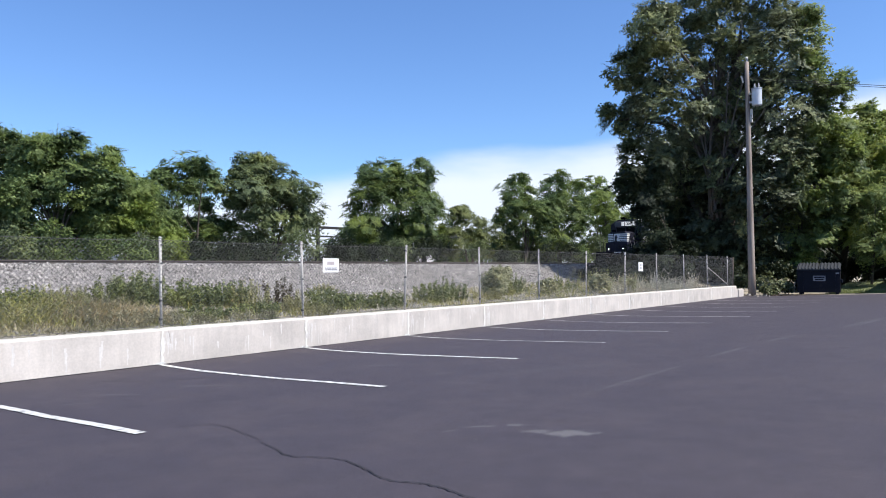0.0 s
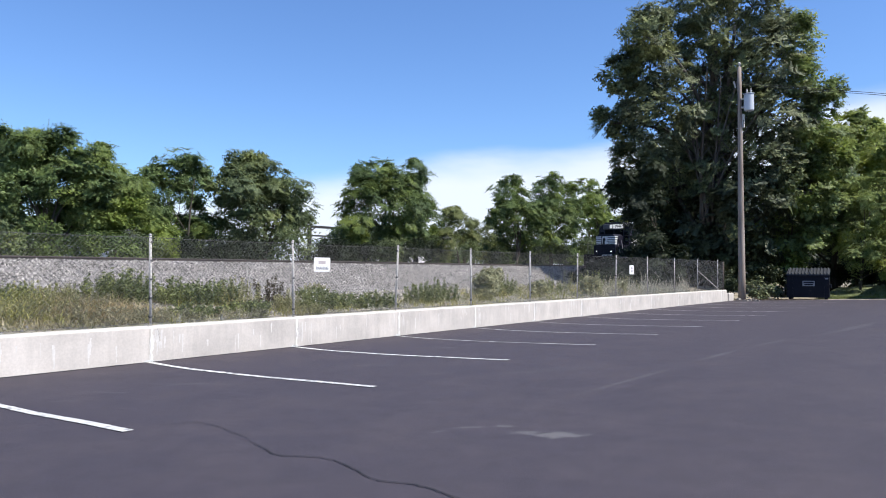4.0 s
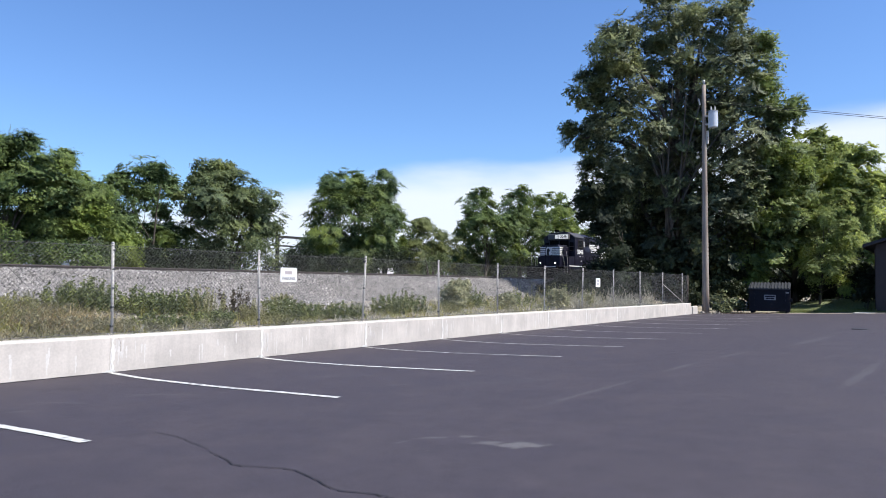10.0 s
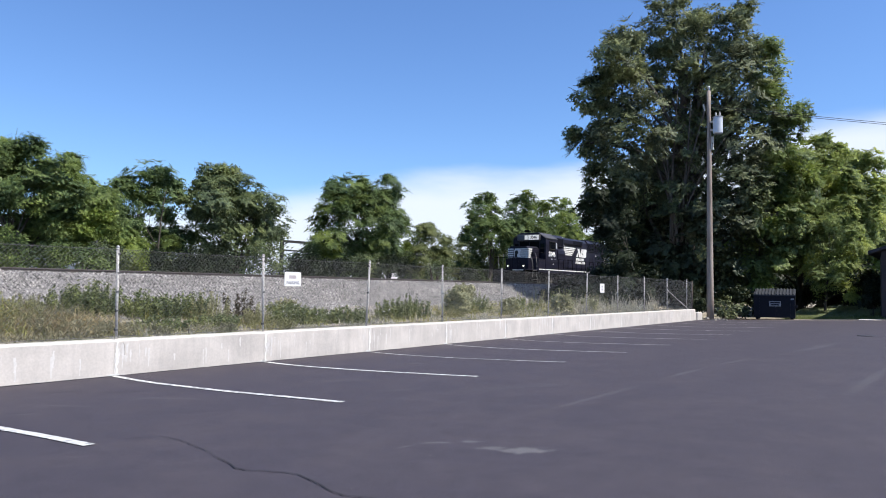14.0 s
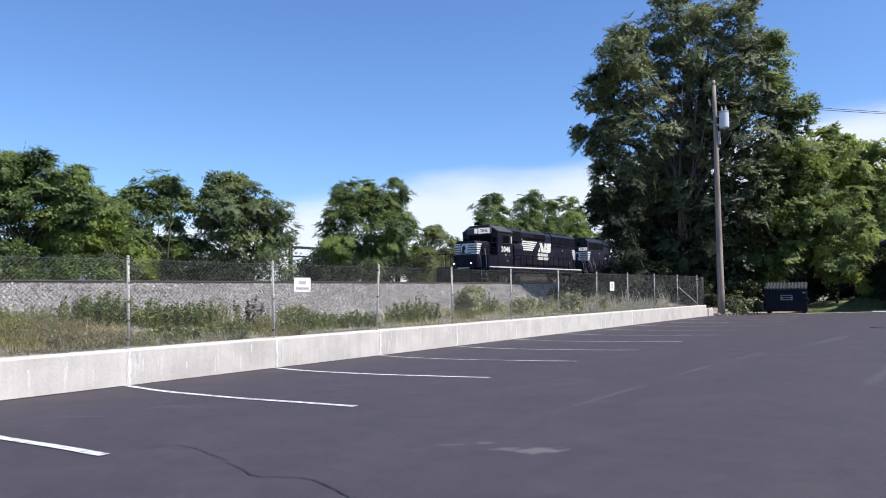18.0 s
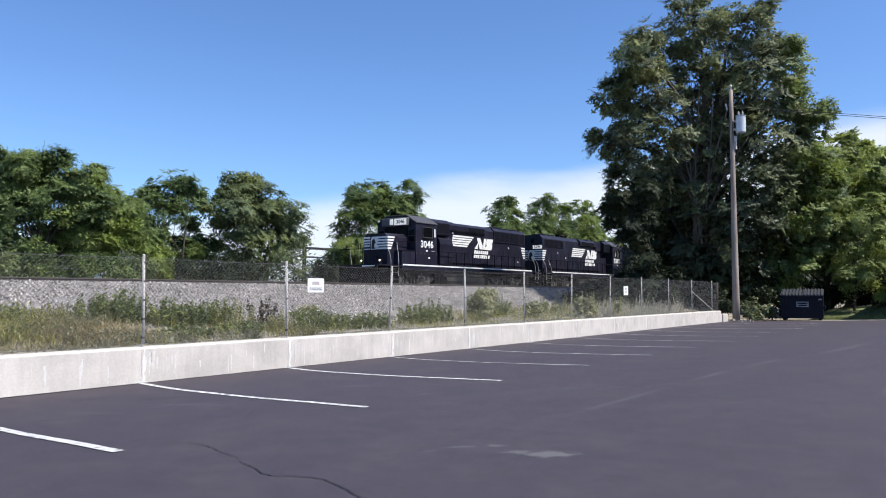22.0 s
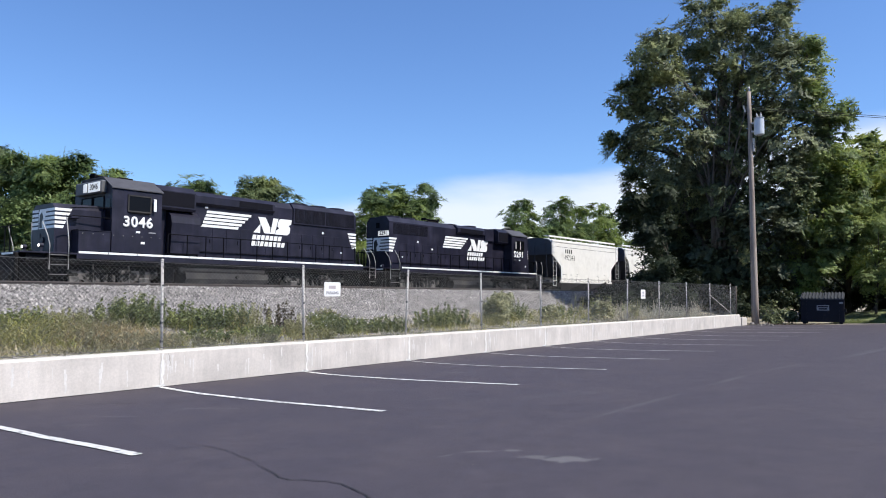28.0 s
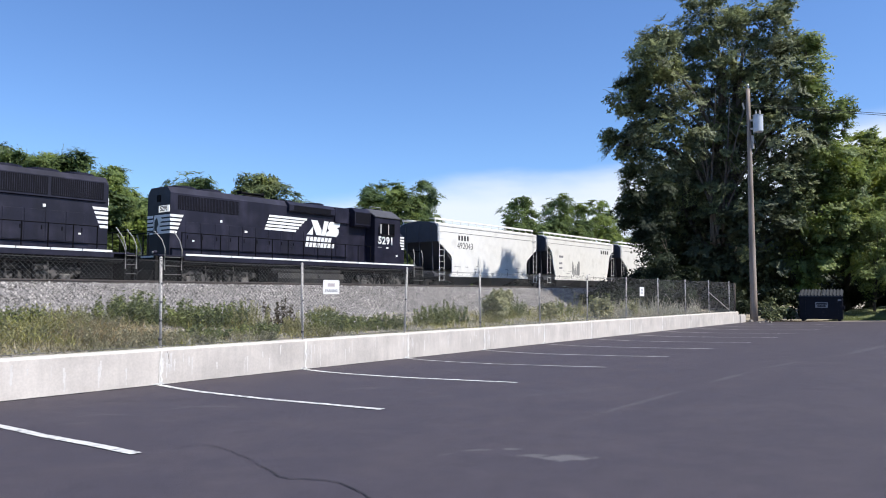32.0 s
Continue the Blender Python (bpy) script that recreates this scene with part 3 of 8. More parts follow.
# ---- ground, lot, wall ----
def build_ground():
    xs = np.r_[-1500, -600, -250, -120, -60, -45, np.arange(-36, -11.4, 1.0), -11.15, -10.98, -10.90,
               np.arange(-10.4, 12, 1.0), 20, 40, 100, 300, 1500]
    ys = np.r_[-1500, -400, -150, -60, -30, np.arange(-15, 2, 2.0), np.arange(2, 37, 1.0), 37.6, 37.9, 38.3, 38.8, 39.4,
               np.arange(40, 76, 2.0), 90, 130, 220, 500, 1500]

    def zf(x, y):
        inside = (x > WALL_X - 0.15) & (y < LOT_END + 0.3) & (x < 30) & (y > -25)
        return land_z(x, y) - np.where(inside, 0.06, 0.0)
    ob = new("ground", sheet("ground", xs, ys, zf, M_DIRT))
    tagged(ob, "dry brown soil and rough grass around the lot", "ground", kind="structure")
    lx = np.r_[WALL_X, np.arange(-10.7, -8, 0.2), np.arange(-8, 12, 1.0), 18, 26]
    ly = np.r_[-20, np.arange(-10, LOT_END, 2.0), LOT_END]
    # the far edge of the asphalt wavers a little
    lot = new("pavement", sheet("pavement", lx, ly, lambda x, y: lot_z(x), M_ASPHALT))
    tagged(lot, "dark sealed asphalt of the parking lot", "parking lot", kind="structure")
    # lawn past the lot, under the trees
    gx = np.linspace(-7.9, 30, 40)
    gy = np.r_[np.linspace(LOT_END + 1.4, 53, 24), np.linspace(55, 75, 8)]
    lawn = new("lawn", sheet("lawn", gx, gy, lawn_z, M_LAWN))
    tagged(lawn, "sunlit mown lawn beyond the asphalt", "lawn", kind="structure")
    s = Shape()
    for i in range(9):
        y0 = LOT_END + 0.02
        x0 = -3.95 + i * 1.5
        z = float(lot_z(x0))
        s.box(x0, x0 + 1.46, y0, y0 + 1.2, z - 0.1, z + 0.035, 0.012)
    whole("pavement_edge", s, M_CONCRETE_TOP, "pale concrete strip between asphalt and lawn", "pavement", kind="structure")


def ribbon(points, width, lift, jitter=0.0, rng=None):
    """A thin strip on the lot along (x, y) points."""
    rng = rng or random.Random(3)
    s = Shape()
    top = []
    for i, (x, y) in enumerate(points):
        ax, ay = points[max(i - 1, 0)]
        bx, by = points[min(i + 1, len(points) - 1)]
        d = Vector((bx - ax, by - ay)).normalized()
        w = width[i] if isinstance(width, list) else width
        for side in (-1, 1):
            k = w / 2 + rng.uniform(-jitter, jitter)
            px, py = x - side * d.y * k, y + side * d.x * k
            top.append((px, py, float(lot_z(px)) + lift))
    n = len(points)
    s.add(top, [(2 * i, 2 * i + 1, 2 * i + 3, 2 * i + 2)[::-1] for i in range(n - 1)])
    return s


def build_markings():
    rng = random.Random(5)
    for k in range(-2, 12):
        y = STALL_Y + STALL * k - (0.025 if k == 0 else 0.0)
        ln = {0: 4.84, 1: 4.90, 2: 4.73, 3: 4.76, 4: 4.88, 5: 4.92}.get(k, 5.0) + rng.uniform(-0.02, 0.02)
        skew = 0.0
        turn = {2: 0.20, 3: 0.16, 5: -0.10, 6: -0.20, 7: -0.30, 8: -0.35}.get(k, 0.0)
        pts = [(WALL_X + 0.04 + ln * i / 24, y + skew * (1 - i / 24) + turn * i / 24 + 0.008 * math.sin(i * 0.7 + k)) for i in range(25)]
        pts = [(pts[0][0] + (pts[-1][0] - pts[0][0]) * i / 90, float(np.interp(i * 24 / 90, range(25), [p[1] for p in pts])) + rng.uniform(-.003, .003)) for i in range(91)]
        whole("parking_line", ribbon(pts, 0.105 if k < 3 else 0.09, 0.008, 0.003, rng), M_PAINT_LINE if k < 3 else M_PAINT_FADED,
              "worn white painted parking stall line", "parking line", group="parking lines", kind="structure")
    # dark ragged joint where the asphalt meets the wall
    pts = [(WALL_X + 0.02, -6 + 0.16 * i) for i in range(275)]
    whole("asphalt_joint", ribbon(pts, [rng.uniform(0.02, 0.06) for _ in pts], 0.006, 0.006, rng), M_CRACK, "dark ragged joint between asphalt and wall", "joint", kind="structure")
    # the long dark crack that runs across the nearest bay
    for way, wide in (([(-5.98, 3.70), (-5.81, 3.96), (-5.61, 3.95), (-5.36, 3.91), (-5.18, 3.84), (-5.06, 3.80), (-4.76, 3.74)], 0.006),
                      ([(-4.70, 3.67), (-4.51, 3.60), (-4.35, 3.55), (-4.19, 3.47), (-4.05, 3.46), (-3.94, 3.52), (-3.76, 3.56), (-3.65, 3.56), (-3.49, 3.51), (-3.32, 3.44), (-3.14, 3.36),
                        (-3.01, 3.32), (-2.89, 3.34), (-2.78, 3.37), (-2.63, 3.35), (-2.41, 3.28), (-1.9, 3.2), (-1.4, 3.22), (-0.8, 3.05), (0.2, 3.1)], 0.009)):
        pts = []
        for (ax, ay), (bx, by) in zip(way, way[1:]):
            for i in range(6):
                t = i / 6
                pts.append((ax + (bx - ax) * t + rng.uniform(-.007, .007), ay + (by - ay) * t + rng.uniform(-.009, .009)))
        w = [wide * min(1, 0.3 + i / 12) + rng.uniform(-.002, .005) for i in range(len(pts))]
        whole("asphalt_crack", ribbon(pts, w, 0.007, 0.002, rng), M_CRACK, "long dark crack wandering across the asphalt", "crack", kind="structure")
    for pts0, w0 in (([(-10.6, 2.2), (-9.6, 3.05), (-9.0, 3.1), (-8.2, 3.0)], 0.012), ([(-9.9, 5.0), (-9.2, 5.6), (-8.8, 6.2)], 0.01)):
        pts = []
        for (ax, ay), (bx, by) in zip(pts0, pts0[1:]):
            pts += [(ax + (bx - ax) * i / 8 + rng.uniform(-.02, .02), ay + (by - ay) * i / 8 + rng.uniform(-.02, .02)) for i in range(8)]
        whole("asphalt_crack", ribbon(pts, w0, 0.006, 0.002, rng), M_CRACK, "fine dark crack in the asphalt", "crack", kind="structure")

    spots = ((-3.36, 4.59), (-3.26, 4.5), (-3.17, 4.2), (-3.17, 4.01), (-3.11, 3.49), (-2.93, 3.51), (-3.25, 5.75), (-2.04, 4.52), (-1.95, 4.59), (-1.85, 4.71), (-1.84, 4.86), (-1.71, 4.57), (-1.62, 4.02), (-5.96, 3.95))
    for i in range(26):
        x, y = spots[i % len(spots)]
        x, y, k = x + rng.gauss(0, .05), y + rng.gauss(0, .05), rng.uniform(0.0015, 0.004)
        z = float(lot_z(x))
        whole("pebble", Shape().tube([(x, y, z - 0.002), (x + k * .2, y, z + k * 0.5), (x, y + k * .3, z + k)], [k * 1.2, k, k * 0.3], 6), M_STONES, "tiny pale pebble lying on the asphalt", "pebble", group="pebbles")
    s = Shape()
    s.tube([(-2.08, 24.85, float(lot_z(-2.08)) - 0.05), (-2.08, 24.85, float(lot_z(-2.08)) + 0.008)], 0.30, 20)
    whole("manhole_cover", s, M_DARK_IRON, "round dark iron cover set in the asphalt", "manhole cover")


def build_wall():
    rng = random.Random(9)
    root = thing("wall_retaining", "low weathered concrete retaining wall with lime streaks", "retaining wall", kind="structure")
    ends = [-14.9] + [STALL_Y + STALL * k + 0.02 for k in range(-5, 12) if STALL_Y + STALL * k < WALL_END - 0.8] + [WALL_END]
    t = 0.26
    for a, b in zip(ends, ends[1:]):
        s = Shape()
        c = 0.002
        x0, x1 = WALL_X - t, WALL_X
        prof = [(x0, -0.4), (x1, -0.4), (x1, WALL_TOP - 0.03), (x1 - 0.025, WALL_TOP), (x0 + 0.025, WALL_TOP), (x0, WALL_TOP - 0.03)]
        s.prism(prof, "y", a + c / 2, b - c / 2)
        seg = part("wall_segment", s, M_CONCRETE, root)
        cap = Shape().box(x0 + 0.03, x1 - 0.03, a + 0.01, b - 0.01, WALL_TOP - 0.01, WALL_TOP + 0.004)
        part("wall_cap", cap, M_CONCRETE_TOP, seg, "paler top of the wall")
        # streaks of lime and spalled cracks
        for i in range(int((b - a) * 3.2)):
            y = rng.uniform(a + 0.1, b - 0.1)
            n = rng.randint(5, 9)
            z1 = WALL_TOP - rng.uniform(0.03, 0.30)
            z0 = z1 - rng.uniform(0.08, 0.35)
            z0 = max(z0, 0.13)
            w = rng.uniform(0.008, 0.050)
            pts = []
            for j in range(n):
                z = z1 + (z0 - z1) * j / (n - 1)
                yy = y + rng.uniform(-.006, .006)
                ww = w * (0.5 + rng.random()) * (1 - 0.7 * j / n)
                pts.append((yy, z, ww))
            v, f = [], []
            for yy, z, ww in pts:
                v += [(WALL_X + 0.0006 + 0.0002 * i, yy - ww / 2, z), (WALL_X + 0.0006 + 0.0002 * i, yy + ww / 2, z)]
            f = [(2 * j, 2 * j + 2, 2 * j + 3, 2 * j + 1) for j in range(n - 1)]
            part("lime_streak", Shape().add(v, f), M_LIME, seg)
        for i in range(9):
            # a wash of lime beside the joint
            y = a + 0.02 + rng.random() ** 1.5 * 0.42
            z1 = WALL_TOP - rng.uniform(0.02, 0.25)
            z0 = max(0.14, z1 - rng.uniform(0.12, 0.42))
            w = rng.uniform(0.010, 0.045)
            v = []
            for j in range(8):
                z = z1 + (z0 - z1) * j / 7
                yy = y + rng.uniform(-.005, .005)
                ww = w * (0.4 + rng.random()) * (1 - 0.6 * j / 7)
                v += [(WALL_X + 0.0028 + 0.0002 * i, yy - ww / 2, z), (WALL_X + 0.0028 + 0.0002 * i, yy + ww / 2, z)]
            part("lime_streak", Shape().add(v, [(2 * j, 2 * j + 2, 2 * j + 3, 2 * j + 1) for j in range(7)]), M_LIME, seg)
        # the crust that has run down the joint, and line paint that splashed on the foot of the wall
        v = []
        foot = float(lot_z(WALL_X))
        for j in range(9):
            z = WALL_TOP - 0.035 + (foot + 0.02 - WALL_TOP + 0.035) * j / 8
            yy, ww = a + 0.045 + rng.uniform(-.012, .012), rng.uniform(0.015, 0.055)
            v += [(WALL_X + 0.0058, yy - ww / 2, z), (WALL_X + 0.0058, yy + ww / 2, z)]
        part("lime_crust", Shape().add(v, [(2 * j, 2 * j + 2, 2 * j + 3, 2 * j + 1) for j in range(8)]), M_LIME_BRIGHT, seg, "pale lime crust down the joint")
        w = rng.uniform(0.08, 0.16)
        part("paint_splash", Shape().add([(WALL_X + 0.0066, a - 0.02 - w + 0.03, foot), (WALL_X + 0.0066, a + w, foot), (WALL_X + 0.0066, a + w * 0.6, foot + rng.uniform(.03, .06)), (WALL_X + 0.0066, a - w * 0.5, foot + rng.uniform(.03, .06))],
                                         [(0, 1, 2, 3)]), M_PAINT_LINE, seg, "white line paint on the foot of the wall")
        if rng.random() < 0.4:
            # a drip crack by the joint
            v = []
            zz = [WALL_TOP - 0.04 - rng.uniform(0.022, 0.03) * j for j in range(8)]
            off = 0.1 + rng.uniform(0, .06)
            for z in zz:
                off += rng.uniform(-.02, .02)
                v += [(WALL_X + 0.005, a + off, z), (WALL_X + 0.005, a + off + 0.005 + rng.uniform(-.002, .008), z)]
            part("wall_crack", Shape().add(v, [(2 * j, 2 * j + 2, 2 * j + 3, 2 * j + 1) for j in range(7)]), M_WALL_CRACK, seg, "dark crack beside a joint")
    part("wall_block", Shape().box(WALL_X - 0.26, WALL_X, WALL_END + 0.40, WALL_END + 1.25, -0.3, 0.50, 0.02), M_CONCRETE, root)
    # return at the end of the wall
    s = Shape().box(WALL_X - 1.1, WALL_X - 0.02, WALL_END + 0.004, WALL_END + 0.26, -0.3, 0.50, 0.015)
    part("wall_return", s, M_CONCRETE, root)


def build_track(name, xc, rail_z, y0, y1, label):
    root = thing(name, label, "railway track", kind="structure")
    g = 0.7525
    prof = [(-0.07, 0), (0.07, 0), (0.07, 0.012), (0.010, 0.035), (0.010, 0.12), (0.036, 0.132), (0.036, 0.165), (0.026, 0.172),
            (-0.026, 0.172), (-0.036, 0.165), (-0.036, 0.132), (-0.010, 0.12), (-0.010, 0.035), (-0.07, 0.012)]
    for side in (-1, 1):
        s = Shape()
        y = y0
        while y < y1:
            e = min(y + 23.77, y1)
            s.prism([(xc + side * g + p[0], rail_z - 0.172 + p[1]) for p in prof], "y", y, e - 0.006)
            y = e
        part("rail", s, M_RAIL, root)
    tie = Shape().box(-1.3, 1.3, -0.115, 0.115, -0.17, 0, 0.01).mesh("tie", M_TIE)
    n = int((min(y1, 75) - max(y0, -8)) / 0.55)
    for i in range(n):
        part("tie", tie, M_TIE, root, at=pose(xc, max(y0, -8) + 0.55 * i, rail_z - 0.178, 0, 0, random.uniform(-1, 1)))
    return root


def ballast_profile():
    nz, fz = NEAR_RAIL_Z - 0.21, FAR_RAIL_Z - 0.21
    return [(-36.0, 0.75), (-31.2, fz - 0.05), (-30.0, fz), (-26.6, fz), (-26.1, nz - 0.06), (-25.5, nz), (-23.4, nz), (-22.75, nz + 0.07), (-22.4, nz + 0.04), (-22.1, nz - 0.07),
            (-20.0, 0.74), (-19.3, 0.62)]


def ballast_z(x):
    p = ballast_profile()
    return np.interp(x, [a for a, _ in p], [b for _, b in p])


def build_ballast():
    xs = np.r_[-36, -33, -31.2, np.arange(-30, -22.5, 0.5), np.arange(-22.4, -19.2, 0.2), -19.2]
    ys = np.r_[-200, -60, -20, np.arange(-6, 62, 0.5), 80, 120, 300]

    def zf(x, y):
        w = 0.03 * np.sin(x * 9.1 + 2.3 * np.sin(y * 3.3)) * np.cos(y * 7.7 + x * 2.1)
        return ballast_z(x) + np.where((x > -22.5) & (x < -19.5), w, 0.3 * w) + 0.09 * np.sin(y * 0.45) * np.clip((x + 22.2) / 2, 0, 1)
    ob = new("ballast_bank", sheet("ballast_bank", xs, ys, zf, M_BALLAST))
    tagged(ob, "bank of grey crushed stone ballast under the tracks", "ballast", kind="structure")
    # loose stones that show singly, as one heap
    rng = np.random.default_rng(4)
    n = 62000
    y = 1 + 46 * rng.random(n) ** 1.35
    x = rng.uniform(-22.9, -19.1, n)
    z = zf(x, y)
    r = rng.uniform(0.018, 0.042, n) * np.where(rng.random(n) < 0.06, 1.5, 1.0)
    # each stone a broken four-sided lump with its foot in the bank
    a = rng.uniform(0, 6.283, n)[:, None] + np.arange(4)[None] * 1.571 + rng.uniform(-0.5, 0.5, (n, 4))
    k = r[:, None] * rng.uniform(0.7, 1.35, (n, 4))
    foot = np.stack([x[:, None] + k * np.cos(a), y[:, None] + k * np.sin(a), z[:, None] - 0.012 + 0.5 * r[:, None] * rng.random((n, 4))], -1)
    tip = np.stack([x + r * rng.uniform(-0.7, 0.7, n), y + r * rng.uniform(-0.7, 0.7, n), z + r * rng.uniform(0.8, 1.6, n)], -1)[:, None]
    verts = np.concatenate([foot, tip], 1)
    me = bpy.data.meshes.new("ballast_stones")
    me.vertices.add(5 * n)
    me.vertices.foreach_set("co", verts.astype(np.float32).reshape(-1))
    tri = np.array([(0, 1, 4), (1, 2, 4), (2, 3, 4), (3, 0, 4)])
    idx = (tri[None] + 5 * np.arange(n)[:, None, None]).reshape(-1)
    me.loops.add(len(idx))
    me.loops.foreach_set("vertex_index", idx.astype(np.int32))
    me.polygons.add(4 * n)
    me.polygons.foreach_set("loop_start", np.arange(0, 12 * n, 3, dtype=np.int32))
    me.polygons.foreach_set("loop_total", np.full(4 * n, 3, dtype=np.int32))
    me.materials.append(M_STONE_HEAP)
    me.update(calc_edges=True)
    ob = new("ballast_stones", me)
    tagged(ob, "loose grey crushed stones on the bank", "ballast", kind="stuff")


def island_mat(name, dark, light, rough=0.9):
    """Tone varies from piece to piece of one joined mesh."""
    m = bpy.data.materials.new(name)
    m.use_nodes = True
    nt = m.node_tree
    b = nt.nodes["Principled BSDF"]
    b.inputs["Roughness"].default_value = rough
    geo = nt.nodes.new("ShaderNodeNewGeometry")
    ramp = nt.nodes.new("ShaderNodeValToRGB")
    ramp.color_ramp.elements[0].color = (*dark, 1)
    ramp.color_ramp.elements[1].color = (*light, 1)
    nt.links.new(geo.outputs["Random Per Island"], ramp.inputs[0])
    co = nt.nodes.new("ShaderNodeTexCoord")
    nz = nt.nodes.new("ShaderNodeTexNoise")
    nz.inputs["Scale"].default_value = 0.9
    nz.inputs["Detail"].default_value = 5
    nt.links.new(co.outputs["Object"], nz.inputs["Vector"])
    r = nt.nodes.new("ShaderNodeMapRange")
    r.inputs["From Min"].default_value, r.inputs["From Max"].default_value = 0.3, 0.7
    r.inputs["To Min"].default_value, r.inputs["To Max"].default_value = 0.72, 1.22
    nt.links.new(nz.outputs["Fac"], r.inputs["Value"])
    hs = nt.nodes.new("ShaderNodeHueSaturation")
    nt.links.new(r.outputs[0], hs.inputs["Value"])
    nt.links.new(ramp.outputs[0], hs.inputs["Color"])
    nt.links.new(hs.outputs[0], b.inputs["Base Color"])
    return m


M_STONE_HEAP = island_mat("crushed_stone_pieces", (0.032, 0.029, 0.028), (0.405, 0.380, 0.354))

build_ground()
build_markings()
build_wall()
build_ballast()


# ---- fence on the wall ----
FENCE_X = WALL_X - 0.13
FENCE_H = 1.47


def fabric(y0, y1, z0, z1, x):
    """Woven wire between two posts: diagonal strands both ways, the two layers side by side."""
    s = Shape()
    cell = 0.075
    h = z1 - z0
    r = 0.0017

    def strand(ya, za, yb, zb, xo):
        d = Vector((0, yb - ya, zb - za)).normalized()
        nrm = Vector((0, -d.z, d.y))
        v = []
        for (yy, zz) in ((ya, za), (yb, zb)):
            p = Vector((x + xo, yy, zz))
            v += [p + nrm * r, p + Vector((r * 1.2, 0, 0)) - nrm * r * 0.6, p - Vector((r * 1.2, 0, 0)) - nrm * r * 0.6]
        s.add(v, [(0, 1, 4, 3), (1, 2, 5, 4), (2, 0, 3, 5)])
    n0 = int(math.floor((y0 - h) / cell))
    n1 = int(math.ceil((y1 + h) / cell))
    for i in range(n0, n1):
        for sgn, xo in ((1, 0.002), (-1, -0.002)):
            ya = i * cell
            a, b = (ya, z0), (ya + sgn * h, z1)
            (ca, za), (cb, zb) = (a, b) if a[0] < b[0] else (b, a)
            lo, hi = max(ca, y0), min(cb, y1)
            if hi - lo < 0.01:
                continue
            k = (zb - za) / (cb - ca)
            strand(lo, za + (lo - ca) * k, hi, za + (hi - ca) * k, xo)
    return s


def fence_post(parent, x, y, z0, z1, lean, thick=0.023, terminal=False):
    post = Shape().tube([(0, 0, z0 - 0.1), (0, lean, z1)], thick, 10)
    p = part("post", post, M_GALV, parent, smooth=True, at=pose(x, y, 0))
    cap = Shape().tube([(0, lean, z1), (0, lean, z1 + 0.022), (0, lean, z1 + 0.035)], [thick * 1.2, thick * 1.1, thick * 0.4], 10)
    part("post_cap", cap, M_GALV, p, smooth=True)
    for k in range(5 if terminal else 3):
        z = z0 + 0.15 + (z1 - z0 - 0.25) * k / (4 if terminal else 2)
        part("tie_band", Shape().tube([(0.004, lean * 0.5 - 0.02, z), (0.004, lean * 0.5 + 0.02, z)], thick * 1.05, 8), M_WIRE, p)
    return p


def build_fence():
    root = thing("chain_link_fence", "galvanised chain-link fence standing on the concrete wall", "fence")
    leans = {1: -0.03, 2: -0.04, 3: 0.09, 4: -0.03, 5: 0.0, 6: 0.04, 7: 0.08}
    ys = [6.59 + 3.03 * (k - 1) for k in range(-4, 12)]
    z0, z1 = WALL_TOP, WALL_TOP + FENCE_H
    for i, y in enumerate(ys):
        k = i - 4
        fence_post(root, FENCE_X, y, z0, z1, leans.get(k, 0.0), terminal=(k in (1, 10)))
    for a, b in zip(ys, ys[1:]):
        bay = part("mesh_panel", fabric(a, b, z0 + 0.03, z1 - 0.02, FENCE_X + 0.03), M_WIRE, root)
        w = Shape()
        for z, sag in ((z1 - 0.03, 0.015), (z0 + 0.05, 0.01)):
            w.tube([(FENCE_X + 0.03, a + (b - a) * j / 6, z - sag * math.sin(math.pi * j / 6)) for j in range(7)], 0.0035, 5)
        part("tension_wire", w, M_WIRE, bay)
    # the braced corner, and the short bay that ends at a dark post
    yb = ys[-1]
    end = WALL_END - 0.14
    part("mesh_panel", fabric(yb, end, z0 + 0.03, z1 - 0.06, FENCE_X + 0.03), M_WIRE, root)
    part("end_post", Shape().tube([(FENCE_X, end, z0 - 0.1), (FENCE_X, end + 0.03, z1 - 0.05)], 0.055, 10), M_TIE, root, "dark tarred end post", smooth=True)
    part("brace", Shape().tube([(FENCE_X, ys[-2] + 0.05, z0 + 0.95), (FENCE_X, yb - 0.05, z0 + 0.1)], 0.02, 8), M_GALV, root)


